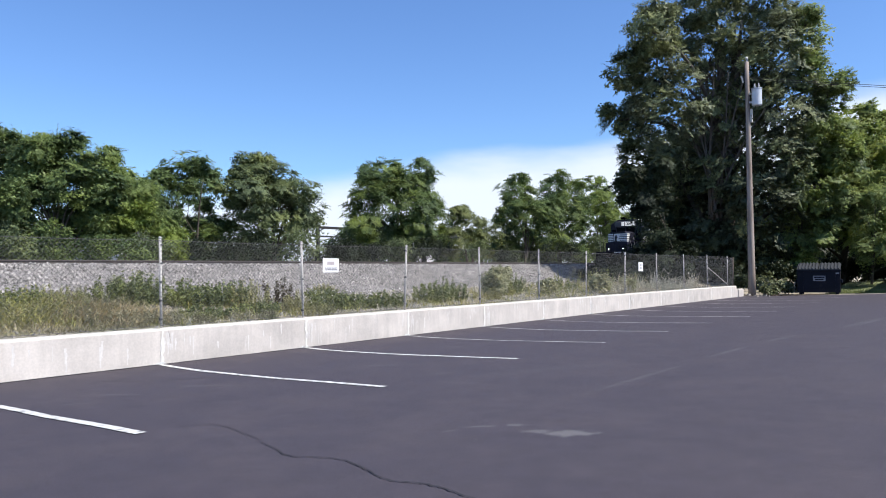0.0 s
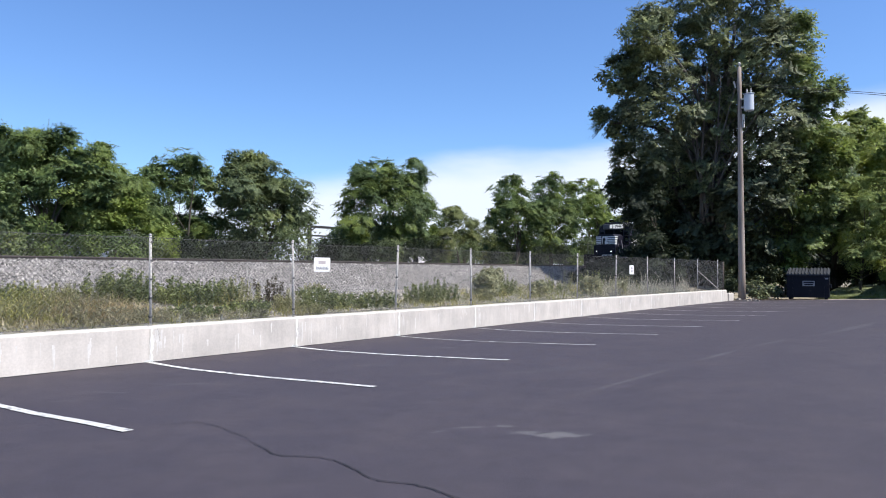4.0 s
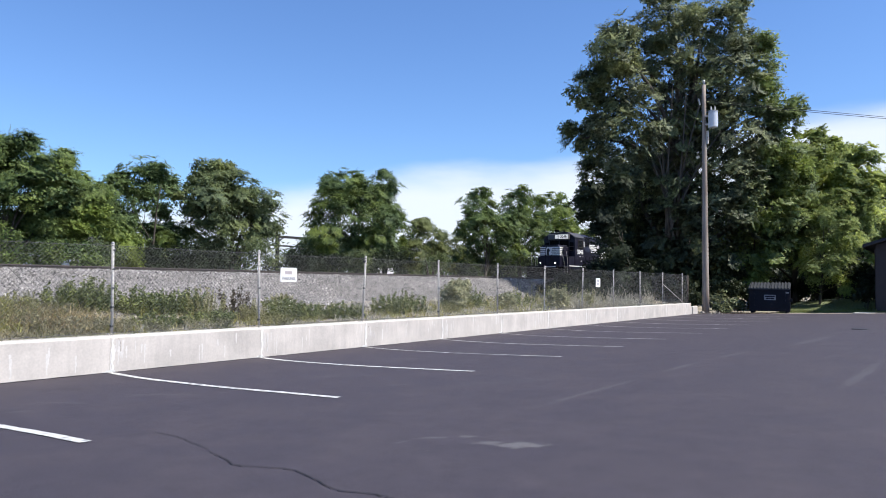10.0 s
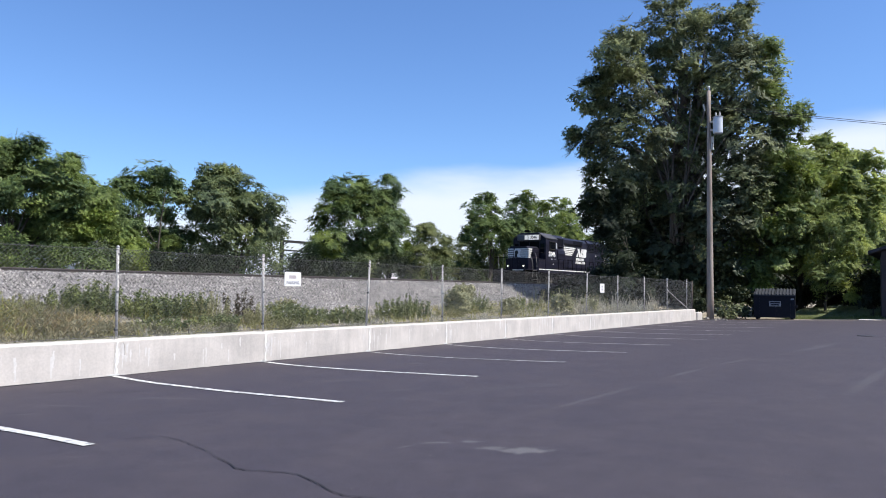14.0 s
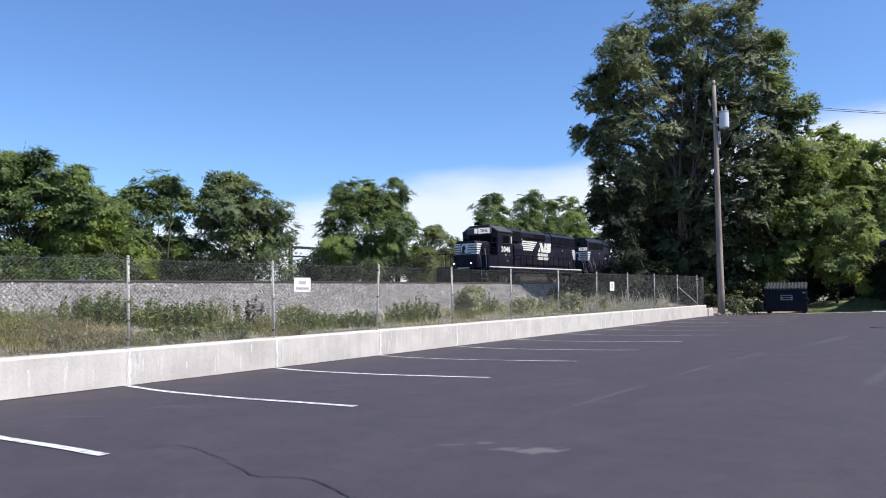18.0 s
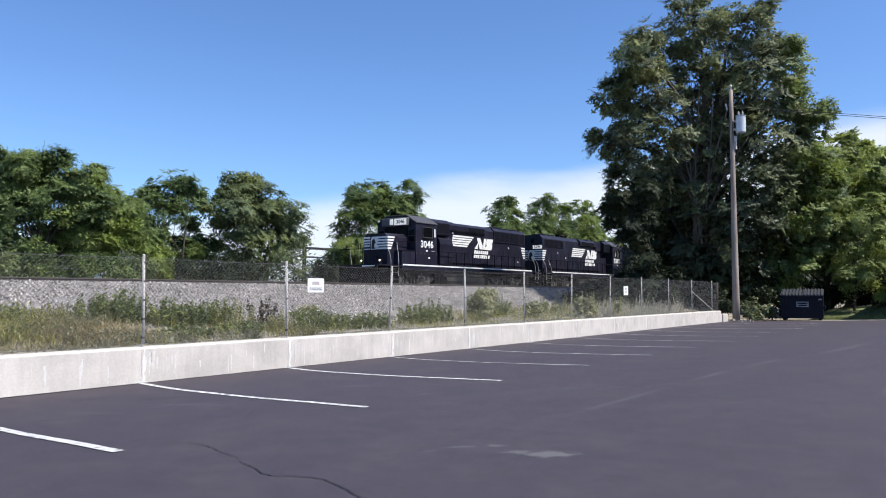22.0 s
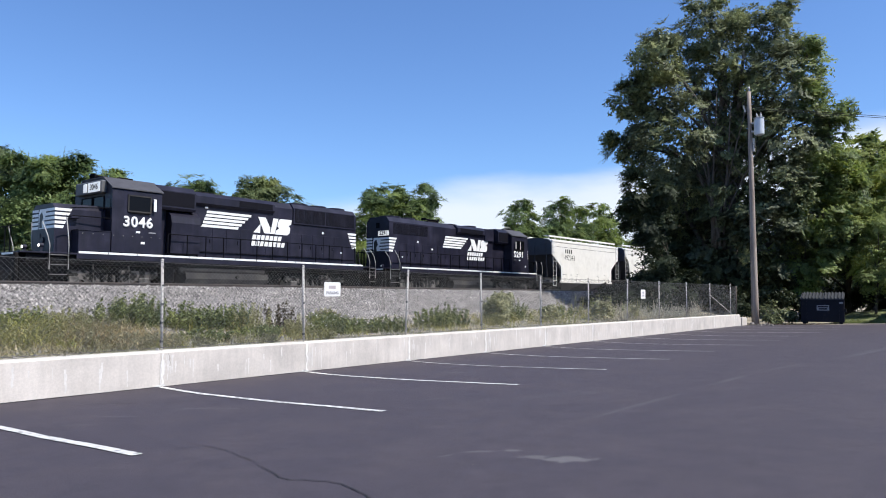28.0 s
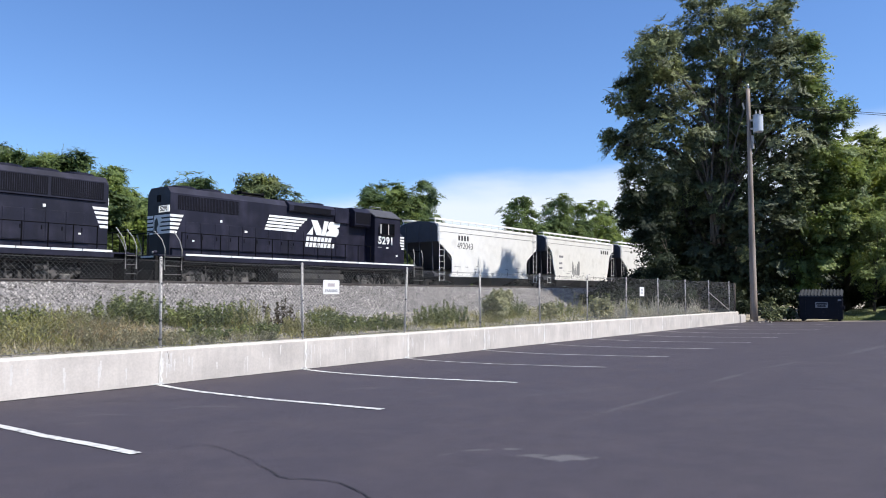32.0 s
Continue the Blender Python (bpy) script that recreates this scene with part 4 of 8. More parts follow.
def build_sign(y0, y1, z0, z1, label, ink):
    root = thing("fence_sign", label, "sign", pose(FENCE_X + 0.045, (y0 + y1) / 2, (z0 + z1) / 2), group="fence signs")
    w, h = (y1 - y0) / 2, (z1 - z0) / 2
    pts = []
    r = 0.03
    for cx, cz, a0 in ((w - r, h - r, 0), (-w + r, h - r, 90), (-w + r, -h + r, 180), (w - r, -h + r, 270)):
        for k in range(4):
            a = radians(a0 + 30 * k)
            pts.append((cx + r * math.cos(a), cz + r * math.sin(a)))
    part("plate", Shape().prism(pts, "x", -0.002, 0.002), M_SIGN, root)
    for yy, zz in ((-w + .03, h - .03), (w - .03, h - .03), (-w + .03, -h + .03), (w - .03, -h + .03)):
        part("bolt", Shape().tube([(0.0, yy, zz), (0.006, yy, zz)], 0.007, 8), M_GALV, root)
    if ink:
        part("faded_bar", Shape().box(0.0022, 0.004, -w * 0.46, w * 0.40, h * 0.06, h * 0.52), M_SIGN_INK, root, "faded pinkish line of writing")
        me = letters("PARKING", h * 0.56, M_SIGN_INK2, "lettering", thick=0.001, bold=0.004)
        part("lettering", me, M_SIGN_INK2, root, "faded grey lettering", at=pose(0.0035, 0, -h * 0.50, 0, 0, 90))
    else:
        part("faded_bar", Shape().box(0.0022, 0.004, -w * 0.35, w * 0.35, -h * 0.5, -h * 0.1), M_SIGN_INK2, root)
        part("faded_bar", Shape().box(0.0022, 0.004, -w * 0.35, w * 0.35, h * 0.15, h * 0.55), M_SIGN_INK2, root)


build_fence()
build_sign(10.10, 10.55, 1.56, 1.85, "white metal sign with faded lettering wired to the fence", True)
build_sign(25.92, 26.34, 1.48, 1.82, "small white sign wired to the far end of the fence", False)


# ---- the train ----
TRAIN = [-848.9974, 3432.4812, -5549.2162, 4559.3956, -1952.0575, 377.8621, -84.6575, 1.6144, 60.0717]


def front_y(t):
    """Where the leading coupler stands along the track at t seconds: the train starts slowly and gathers speed."""
    return float(np.polyval(TRAIN, t / 32.0)) + 0.05 * (1 + math.cos(math.pi * min(1.0, max(0.0, (t - 24.5) / 5.5))))


VEHICLES = []     # (thing, metres behind the leading coupler)
WHEELSETS = []    # (wheelset, u, axle height, radius)


def side_prism(poly, x0, x1):
    return Shape().prism(poly, "x", x0, x1)


def wheelset(parent, u, r):
    s = Shape()
    for sd in (-1, 1):
        x = sd * 0.72
        s.tube([(x - 0.065, 0, 0), (x + 0.065, 0, 0)], r, 28)
        s.tube([(x - sd * 0.085, 0, 0), (x - sd * 0.065, 0, 0)], r + 0.026, 28)
        s.tube([(x + 0.066 * sd, 0, 0), (x + 0.10 * sd, 0, 0)], r * 0.38, 14)
        for k in range(5):
            a = 2 * math.pi * k / 5
            c = (math.cos(a) * r * 0.6, math.sin(a) * r * 0.6)
            s.tube([(x + sd * 0.064, *c), (x + sd * 0.072, *c)], r * 0.10, 6)
    s.tube([(-0.75, 0, 0), (0.75, 0, 0)], 0.085, 12)
    w = part("wheelset", s, M_WHEEL, parent, "steel wheels on an axle", at=pose(0, u, r))
    WHEELSETS.append((w, u, r))
    return w


def loco_truck(root, u0):
    fr = part("truck_frame", Shape().box(-0.75, 0.75, u0 - 0.25, u0 + 0.25, 0.55, 0.95, 0.04), M_TRUCK, root)
    for sd in (-1, 1):
        x = sd * 1.06
        prof = [(-2.0, 0.78), (-1.95, 0.95), (-0.95, 0.98), (-0.6, 0.80), (0.6, 0.80), (0.95, 0.98), (1.95, 0.95), (2.0, 0.78),
                (1.72, 0.62), (1.02, 0.60), (0.85, 0.42), (0.45, 0.36), (-0.45, 0.36), (-0.85, 0.42), (-1.02, 0.60), (-1.72, 0.62)]
        part("side_frame", side_prism([(u0 + a, b) for a, b in prof], x - 0.09, x + 0.09), M_FRAME, fr)
        for du in (-1.37, 1.37):
            part("journal_box", Shape().box(x - 0.12 * 1, x + 0.16 * sd if sd > 0 else x + 0.12, u0 + du - 0.2, u0 + du + 0.2, 0.34, 0.72, 0.04)
                 if sd > 0 else Shape().box(x - 0.16, x + 0.12, u0 + du - 0.2, u0 + du + 0.2, 0.34, 0.72, 0.04), M_DUSTY, fr)
        part("brake_cylinder", Shape().tube([(x + sd * 0.12, u0 - 0.75, 0.92), (x + sd * 0.12, u0 - 0.28, 0.92)], 0.11, 12), M_TRUCK, fr)
        part("brake_cylinder", Shape().tube([(x + sd * 0.12, u0 + 0.28, 0.92), (x + sd * 0.12, u0 + 0.75, 0.92)], 0.11, 12), M_FRAME, fr)
        s = Shape()
        for dy in (-0.3, 0, 0.3):
            s.tube([(x + sd * 0.1, u0 + dy, 0.42), (x + sd * 0.1, u0 + dy, 0.80)], 0.085, 10)
        part("spring_nest", s, M_BLACK_DULL, fr)
    for du in (-1.37, 1.37):
        wheelset(root, u0 + du, 0.508)
        part("traction_motor", Shape().box(-0.60, 0.60, u0 + du * 0.55 - 0.42, u0 + du * 0.55 + 0.42, 0.22, 1.0, 0.05), M_BLACK_DULL, fr)
    part("truck_transom", Shape().box(-0.9, 0.9, u0 - 2.1, u0 + 2.1, 0.86, 1.17, 0.03), M_BLACK_DULL, fr)


def slant_bar(x, u0, u1, z0, z1, n, i, lean, taper=0.0):
    """One of n horizontal white bars, stacked, whose ends lean."""
    h = (z1 - z0) / (n + (n - 1) * 0.42)
    a = z1 - h * (i + 1) - 0.42 * h * i
    b = a + h
    la, lb = lean * (a - z0), lean * (b - z0)
    cut = taper * i
    return Shape().prism([(u0 + la, a), (u1 + la - cut, a), (u1 + lb - cut, b), (u0 + lb, b)], "x", x, x + 0.006)


def locomotive(length, number, cab_first, nose0, cab0, cab1, hood1, logo_u, bars_u0, number_u, label):
    """A four-axle road switcher. All lengths run from its leading coupler; with cab_first False it runs long hood first."""
    root = thing("diesel_locomotive", label, "locomotive", group="train")
    L = length

    def U(u):
        return u if cab_first else L - u

    def bx(x0, x1, a, b, z0, z1, bev=0.0):
        a, b = sorted((U(a), U(b)))
        return Shape().box(x0, x1, a, b, z0, z1, bev)

    def sp(poly, x0, x1):
        return side_prism([(U(a), z) for a, z in poly], x0, x1)

    def yp(poly, a, b):
        a, b = sorted((U(a), U(b)))
        return Shape().prism(poly, "y", a, b)

    # underframe and walkway
    fr = part("underframe", bx(-1.38, 1.38, 1.0, L - (0.6 if cab_first else 1.0), 1.18, 1.50, 0.02), M_BLACK_DULL, root)
    s0, s1 = (2.72, L - 1.18) if cab_first else (1.45, L - 1.9)
    part("walkway", bx(-1.52, 1.52, 0.75, L - (0.28 if cab_first else 0.75), 1.50, 1.56, 0.01), M_BLACK, fr)
    for sd in (-1, 1):
        part("side_sill", bx(sd * 1.51 - 0.02, sd * 1.51 + 0.02, s0 - 0.05, s1 + 0.05, 1.36, 1.57, 0.006), M_BLACK, fr)
        n = 13
        a0, a1 = s0, s1
        for i in range(n):
            a = a0 + (a1 - a0) * i / n + 0.015
            b = a0 + (a1 - a0) * (i + 1) / n - 0.015
            x = sd * 1.534
            part("sill_stripe", bx(min(x, x + sd * 0.006), max(x, x + sd * 0.006), a, b, 1.555, 1.635), M_WHITE, fr, "white reflective stripe")
    for e, uu in ((0, 0.62 if cab_first else 0.46), (1, L - (0.15 if cab_first else 0.62))):
        inner = 1 if e == 0 else -1
        pl = part("pilot", bx(-1.45, 1.45, uu, uu + inner * 0.12, 0.42, 1.5, 0.02), M_BLACK_DULL, root)
        tail = cab_first and e == 1
        reach = 0.30 if tail else 0.62
        if not tail:
            part("plow", sp([(uu, 0.95), (uu, 0.16), (uu - inner * 0.42, 0.16), (uu - inner * 0.30, 0.34)], -1.30, 1.30), M_BLACK_DULL, pl)
        part("coupler", Shape().box(-0.12, 0.12, min(U(uu), U(uu - inner * reach)), max(U(uu), U(uu - inner * reach)), 0.74, 1.0, 0.03), M_TRUCK, pl)
        part("coupler_knuckle", bx(-0.2, 0.2, uu - inner * reach, uu - inner * (reach - 0.24), 0.72, 1.02, 0.06), M_TRUCK, pl)
        part("air_hose", Shape().tube([(0.5, U(uu), 1.0), (0.5, U(uu - inner * 0.2), 0.85), (0.45, U(uu - inner * 0.3), 0.5), (0.3, U(uu - inner * 0.35), 0.4)], 0.022, 6), M_CABLE, pl)
        part("end_sill_stripe", bx(0.35, 1.3, uu - inner * 0.006, uu - inner * 0.0, 1.44, 1.51), M_WHITE, pl)
        # the leading steps stand back from the pilot, beside the nose
        d0, d1 = ((1.10, 1.76), (0.07, 0.51))[e] if cab_first else ((0.20, 0.98), (0.36, 1.12))[e]
        for sd in (-1, 1):
            st = part("step_well", bx(sd * 1.20 - 0.03, sd * 1.20 + 0.03, uu + inner * (d0 - 0.08), uu + inner * (d1 + 0.02), 0.42, 1.5), M_BLACK_DULL, root)
            for k in range(4):
                z = 0.40 + 0.35 * k
                part("step", bx(sd * 1.37 - 0.15, sd * 1.37 + 0.15, uu + inner * d0, uu + inner * (d1 - 0.03), z, z + 0.035), M_BLACK_DULL, st)
                xe = sd * 1.525
                part("step_edge", bx(xe - 0.008, xe + 0.008, uu + inner * d0, uu + inner * (d1 - 0.03), z, z + 0.03), M_STEP_EDGE, st, "worn painted step edge")
            part("step_side", bx(sd * 1.36 - 0.17, sd * 1.36 + 0.17, uu + inner * (d1 - 0.01), uu + inner * (d1 + 0.03), 0.36, 1.5), M_BLACK_DULL, st)
            part("step_side", bx(sd * 1.36 - 0.17, sd * 1.36 + 0.17, uu + inner * (d0 - 0.06), uu + inner * (d0 - 0.02), 0.36, 1.5), M_BLACK_DULL, st)
            lead = e == 0 and cab_first
            # the rails lean towards the head of the train at the top
            lean = (-0.24, -0.07) if lead else (-0.38, -0.36) if tail else (0.42, 0.32) if e else (0.05, -0.05)
            for du, bend, top in ((d0, lean[0], 2.62 if lead else 2.48), (d1, lean[1], 2.84 if lead else 2.52)):
                q = uu + inner * du
                part("grab_rail", Shape().tube([(sd * 1.53, U(q), 0.95), (sd * 1.53, U(q), 1.80), (sd * 1.53, U(q + bend * 0.35), 2.15), (sd * 1.44, U(q + bend), top)],
                                               0.02, 8), M_RAILING_WHITE, st, "pale painted grab rail")
            if lead:
                part("side_rail", Shape().tube([(sd * 1.44, U(q + bend), top), (sd * 1.44, U(q + 0.15), top + 0.08), (sd * 1.44, U(q + 0.62), top + 0.09), (sd * 1.44, U(cab0), top + 0.09)], 0.018, 8), M_RAILING, st)
                part("nose_rail", Shape().tube([(sd * 1.10, U(nose0 + 0.46), 3.22), (sd * 1.30, U(nose0 + 0.56), 3.24), (sd * 1.40, U(cab0 - 0.3), 3.30), (sd * 1.44, U(cab0 + 0.05), 3.34)], 0.02, 8), M_RAILING, st)
        part("end_rail", Shape().tube([(-1.40, U(uu + inner * .1), 2.45), (-0.5, U(uu + inner * .1), 2.45), (0.5, U(uu + inner * .1), 2.45), (1.40, U(uu + inner * .1), 2.45)], 0.018, 8), M_RAILING, pl)
        for x in (-0.75, -0.3, 0.3, 0.75):
            part("end_stanchion", Shape().tube([(x, U(uu + inner * .1), 1.5), (x, U(uu + inner * .1), 2.45)], 0.018, 6), M_RAILING, pl)
        if (e == 0) == cab_first:
            for sd in (-1, 1):
                q = uu + inner * (1.08 if cab_first else 0.12)
                xl, zl = (sd * 0.70, 1.83) if cab_first else (sd * 1.05, 1.66)
                lp = part("ditch_light", Shape().tube([(xl, U(q), zl), (xl, U(q + inner * 0.14), zl)], 0.085, 14), M_BLACK, pl)
                part("lens", Shape().tube([(xl, U(q - inner * 0.024), zl), (xl, U(q), zl)], 0.05, 14),
                     M_LAMP if cab_first else M_PORCELAIN, lp, "lit headlamp lens" if cab_first else "")
                part("lamp_bracket", bx(xl - 0.05, xl + 0.05, q + inner * 0.03, q + inner * 0.11, 1.55, zl - 0.07), M_BLACK, lp)
    # short hood
    nose_top = 3.40
    bm = Shape()
    bm.add([(-0.92, U(nose0), 1.56), (0.92, U(nose0), 1.56), (0.92, U(nose0), nose_top - 0.22), (0.70, U(nose0), nose_top), (-0.70, U(nose0), nose_top), (-0.92, U(nose0), nose_top - 0.22),
            (-0.92, U(cab0), 1.56), (0.92, U(cab0), 1.56), (0.92, U(cab0), nose_top - 0.18), (0.70, U(cab0), nose_top + 0.04), (-0.70, U(cab0), nose_top + 0.04), (-0.92, U(cab0), nose_top - 0.18)],
           [(0, 1, 2, 3, 4, 5), (6, 11, 10, 9, 8, 7)] + [(i, i + 6, (i + 1) % 6 + 6, (i + 1) % 6) for i in range(6)])
    nose = part("short_hood", bm, M_BLACK, root)
    # white bars wrap round the nose

    def end_bars(u_end, inner, z0, z1, half, parent):
        h = (z1 - z0) / 7.4
        for i in range(5):
            a = z1 - h * (1.6 * i + 1)
            b = a + h
            y0, y1 = sorted((U(u_end - inner * 0.006), U(u_end)))
            for xa, xb in ((-half, -0.42), (0.10, half - 0.004)):
                part("end_bar", Shape().box(xa, xb, y0, y1, a, b), M_WHITE, parent, "white bar")
            for sd in (-1, 1):
                x = sd * half
                back = 0.62 - 0.07 * i
                part("wrap_bar", side_prism([(U(u_end), a), (U(u_end + inner * (back - 0.05)), a), (U(u_end + inner * back), b), (U(u_end), b)],
                                            min(x, x + sd * 0.006), max(x, x + sd * 0.006)), M_WHITE, parent, "white bar")
        # emblem: a plain pale patch with a dark blot
        y0, y1 = sorted((U(u_end - inner * 0.012), U(u_end - inner * 0.006)))
        poly = [(-0.34, z0), (0.30, z0), (0.10, z0 + 0.30), (0.24, z1 - 0.16), (0.12, z1), (-0.30, z1), (-0.38, z1 - 0.25)]
        part("emblem_ground", Shape().prism(poly, "y", y0, y1), M_WHITE, parent)
        y2, y3 = sorted((U(u_end - inner * 0.018), U(u_end - inner * 0.012)))
        part("emblem", Shape().prism([(-0.30, z0 + 0.04), (-0.06, z0 + 0.04), (-0.10, z0 + 0.26), (0.02, z0 + 0.40), (-0.10, z1 - 0.10), (-0.28, z1 - 0.22)],
                                     "y", y2, y3), M_INK, parent, "plain dark emblem")
    end_bars(nose0, 1, 2.48, 3.22, 0.925, nose)
    part("nose_headlight", Shape().tube([(0, U(nose0 - 0.05), 2.05), (0, U(nose0), 2.05)], 0.13, 14), M_BLACK, nose)
    part("nose_door", bx(-0.80, -0.2, nose0 - 0.02, nose0, 1.62, 2.32, 0.006), M_BLACK, nose)
    # lockers along the walkway below the cab
    for sd in (-1, 1):
        box0, box_top = (2.73, 2.41) if cab_first else (nose0 + 0.85, 2.62)
        bbx = part("battery_box", bx(sd * 1.19 - 0.29, sd * 1.19 + 0.29, box0, cab0 - 0.01, 1.56, box_top, 0.015), M_BLACK, root)
        if cab_first:
            part("box_lid", bx(sd * 1.19 - 0.31, sd * 1.19 + 0.31, box0 - 0.02, cab0 - 0.01, box_top, box_top + 0.03), M_BLACK, bbx)
            part("side_skirt", bx(sd * 1.505 - 0.015, sd * 1.505 + 0.015, cab0, cab1, 1.66, box_top + 0.03), M_BLACK, bbx)
            for k in range(9):
                ub = box0 + 0.15 + k * 0.38
                part("bolt", Shape().tube([(sd * (1.48 if ub < cab0 else 1.52), U(ub), 2.30), (sd * (1.495 if ub < cab0 else 1.535), U(ub), 2.30)], 0.022, 6), M_STEP_EDGE, bbx)
            part("locker_label", bx(sd * 1.523 - 0.003, sd * 1.523 + 0.003, 5.12, 5.28, 2.02, 2.11), M_WHITE, bbx)
        part("locker_label", bx(sd * 1.488 - 0.003, sd * 1.488 + 0.003, (nose0 + cab0) / 2 + 0.7, (nose0 + cab0) / 2 + 0.85, 2.02, 2.12), M_WHITE, bbx) if not cab_first else None
        part("classification_lamp", Shape().box(sd * 1.03 - 0.1, sd * 1.03 + 0.1, min(U(nose0 + .5), U(nose0 + .8)), max(U(nose0 + .5), U(nose0 + .8)), 2.86, 2.95, .01), M_BLACK, nose) if cab_first else None
    # cab
    ch = 1.49
    prof = [(-ch, 1.56), (ch, 1.56), (ch, 4.06), (ch - 0.10, 4.14), (0.80, 4.56), (-0.80, 4.56), (-ch + 0.10, 4.14), (-ch, 4.06)]
    cab = part("cab", yp(prof, cab0, cab1), M_BLACK, root)
    for sd in (-1, 1):
        a = [(sd * (ch + 0.05), 4.10), (sd * 0.80, 4.57), (sd * 0.80, 4.60), (sd * (ch + 0.05), 4.14)]
        y0, y1 = sorted((U(cab0 - 0.04), U(cab1 + 0.03)))
        part("cab_roof_panel", Shape().prism(a, "y", y0, y1), M_ROOFGREY, cab, "dusty grey sloped roof panel")
    part("cab_roof", bx(-0.81, 0.81, cab0 - 0.04, cab1 + 0.03, 4.562, 4.60), M_ROOFGREY, cab)
    wa, wb = cab0 + (0.66 if cab_first else 0.55), cab1 - 0.52
    wz = 0.10 if cab_first else 0.0
    for sd in (-1, 1):
        x = sd * (ch + 0.012)
        win = part("side_window", bx(x - 0.012, x + 0.012, wa, wb, 3.20 + wz, 3.76 + wz), M_GLASS_DARK, cab, "dark cab window")
        fs = Shape()
        bars = [(wa - 0.05, wa, 3.15 + wz, 3.81 + wz), (wb, wb + 0.05, 3.15 + wz, 3.81 + wz), (wa, wb, 3.15 + wz, 3.20 + wz), (wa, wb, 3.76 + wz, 3.81 + wz)]
        if not cab_first:
            bars.append(((wa + wb) / 2 - 0.02, (wa + wb) / 2 + 0.02, 3.20 + wz, 3.76 + wz))
        for (a, b, z0, z1) in bars:
            y0, y1 = sorted((U(a), U(b)))
            fs.box(x - 0.03, x + 0.03, y0, y1, z0, z1)
        part("window_frame", fs, M_TANK if cab_first else M_RAILING, win)
        if not cab_first:
            part("window_upright", bx(x - 0.035, x + 0.035, wa + 0.42, wa + 0.47, 3.20 + wz, 3.76 + wz), M_GALV, win, "pale window upright")
        part("arm_rest", bx(x - 0.06, x + 0.06, wa, wb, 3.10 + wz, 3.15 + wz, 0.01), M_BLACK_DULL, win)
        part("wind_deflector", bx(x - 0.02 + sd * 0.10, x + 0.02 + sd * 0.10, wb + 0.10, wb + 0.22, 3.22 + wz, 3.72 + wz, 0.01), M_WHITE if cab_first else M_RAILING_WHITE, win, "pale mirror and wind deflector")
        part("cab_label", bx(x - 0.012, x + 0.002 + (0.003 if sd > 0 else 0), (cab0 + cab1) / 2 - 0.05, (cab0 + cab1) / 2 + 0.12, 2.44, 2.52), M_WHITE, cab, "small white label")
        part("cab_label", bx(x - 0.012, x + 0.002 + (0.003 if sd > 0 else 0), cab1 - 0.55, cab1 - 0.25, 2.46, 2.51), M_LABEL, cab)
    for sx in (-1, 1):
        y0, y1 = sorted((U(cab0 - 0.012), U(cab0)))
        a, b = sorted((sx * 0.08, sx * 0.86))
        w = part("windshield", Shape().box(a, b, y0, y1, 3.30, 3.82), M_GLASS_DARK, cab, "dark front windscreen")
        fs = Shape()
        yy0, yy1 = sorted((U(cab0 - 0.03), U(cab0)))
        fs.box(a - 0.04, a, yy0, yy1, 3.26, 3.86), fs.box(b, b + 0.04, yy0, yy1, 3.26, 3.86)
        fs.box(a, b, yy0, yy1, 3.26, 3.30), fs.box(a, b, yy0, yy1, 3.82, 3.86)
        part("window_frame", fs, M_RAILING, w)
        a, b = sorted((sx * 1.0, sx * 1.36))
        part("front_door_window", Shape().box(a, b, y0, y1, 2.9, 3.7), M_GLASS_DARK, cab)
    # housing with headlight and number boards over the windscreen
    hb = part("number_board_housing", bx(-1.02, 1.02, cab0 - 0.22, cab0 + 0.1, 3.94, 4.44, 0.04), M_HOUSING, cab, "grey housing of headlight and number board")
    fd = -1 if cab_first else 1
    yb = U(cab0 - 0.22)
    for sx in (1,):
        a, b = 0.02, 0.96
        nbd = part("number_board", Shape().box(a, b, min(yb, yb + fd * 0.012), max(yb, yb + fd * 0.012), 4.00, 4.38), M_BOARD, hb, "pale number board")
        me = letters(number, 0.31, M_INK, "board_number", thick=0.001, bold=0.005)
        part("board_number", me, M_INK, nbd, "black road number", at=pose((a + b) / 2, yb + fd * 0.0155, 4.19, 0, 0, 0 if cab_first else 180))
    part("headlight", Shape().box(-0.32, -0.04, min(yb, yb + fd * 0.04), max(yb, yb + fd * 0.04), 4.02, 4.36, 0.02), M_BOARD, hb, "twin sealed headlight")
    # numbers on the cab sides
    for sd in (-1, 1):
        me = letters(number, 0.55, M_WHITE, "road_number", thick=0.002, bold=0.024, spacing=1.14)
        part("road_number", me, M_WHITE, cab, "white road number", at=pose(sd * (ch + 0.018), number_u, 2.84, 0, 0, 90 * sd))
    # long hood
    hh = 0.87
    top = 4.48
    prof = [(-hh, 1.56), (hh, 1.56), (hh, top - 0.28), (hh - 0.24, top), (-hh + 0.24, top), (-hh, top - 0.28)]
    hood = part("long_hood", yp(prof, cab1 + 0.004, hood1), M_BLACK, root)
    # bulky filter house behind the cab
    f0, f1 = cab1 + 0.01, cab1 + (1.70 if cab_first else 1.25)
    part("filter_house", yp([(-1.18, 3.52), (1.18, 3.52), (1.24, 3.62), (1.24, 4.30), (1.0, 4.52), (-1.0, 4.52), (-1.24, 4.30), (-1.24, 3.62)], f0, f1), M_BLACK, hood)
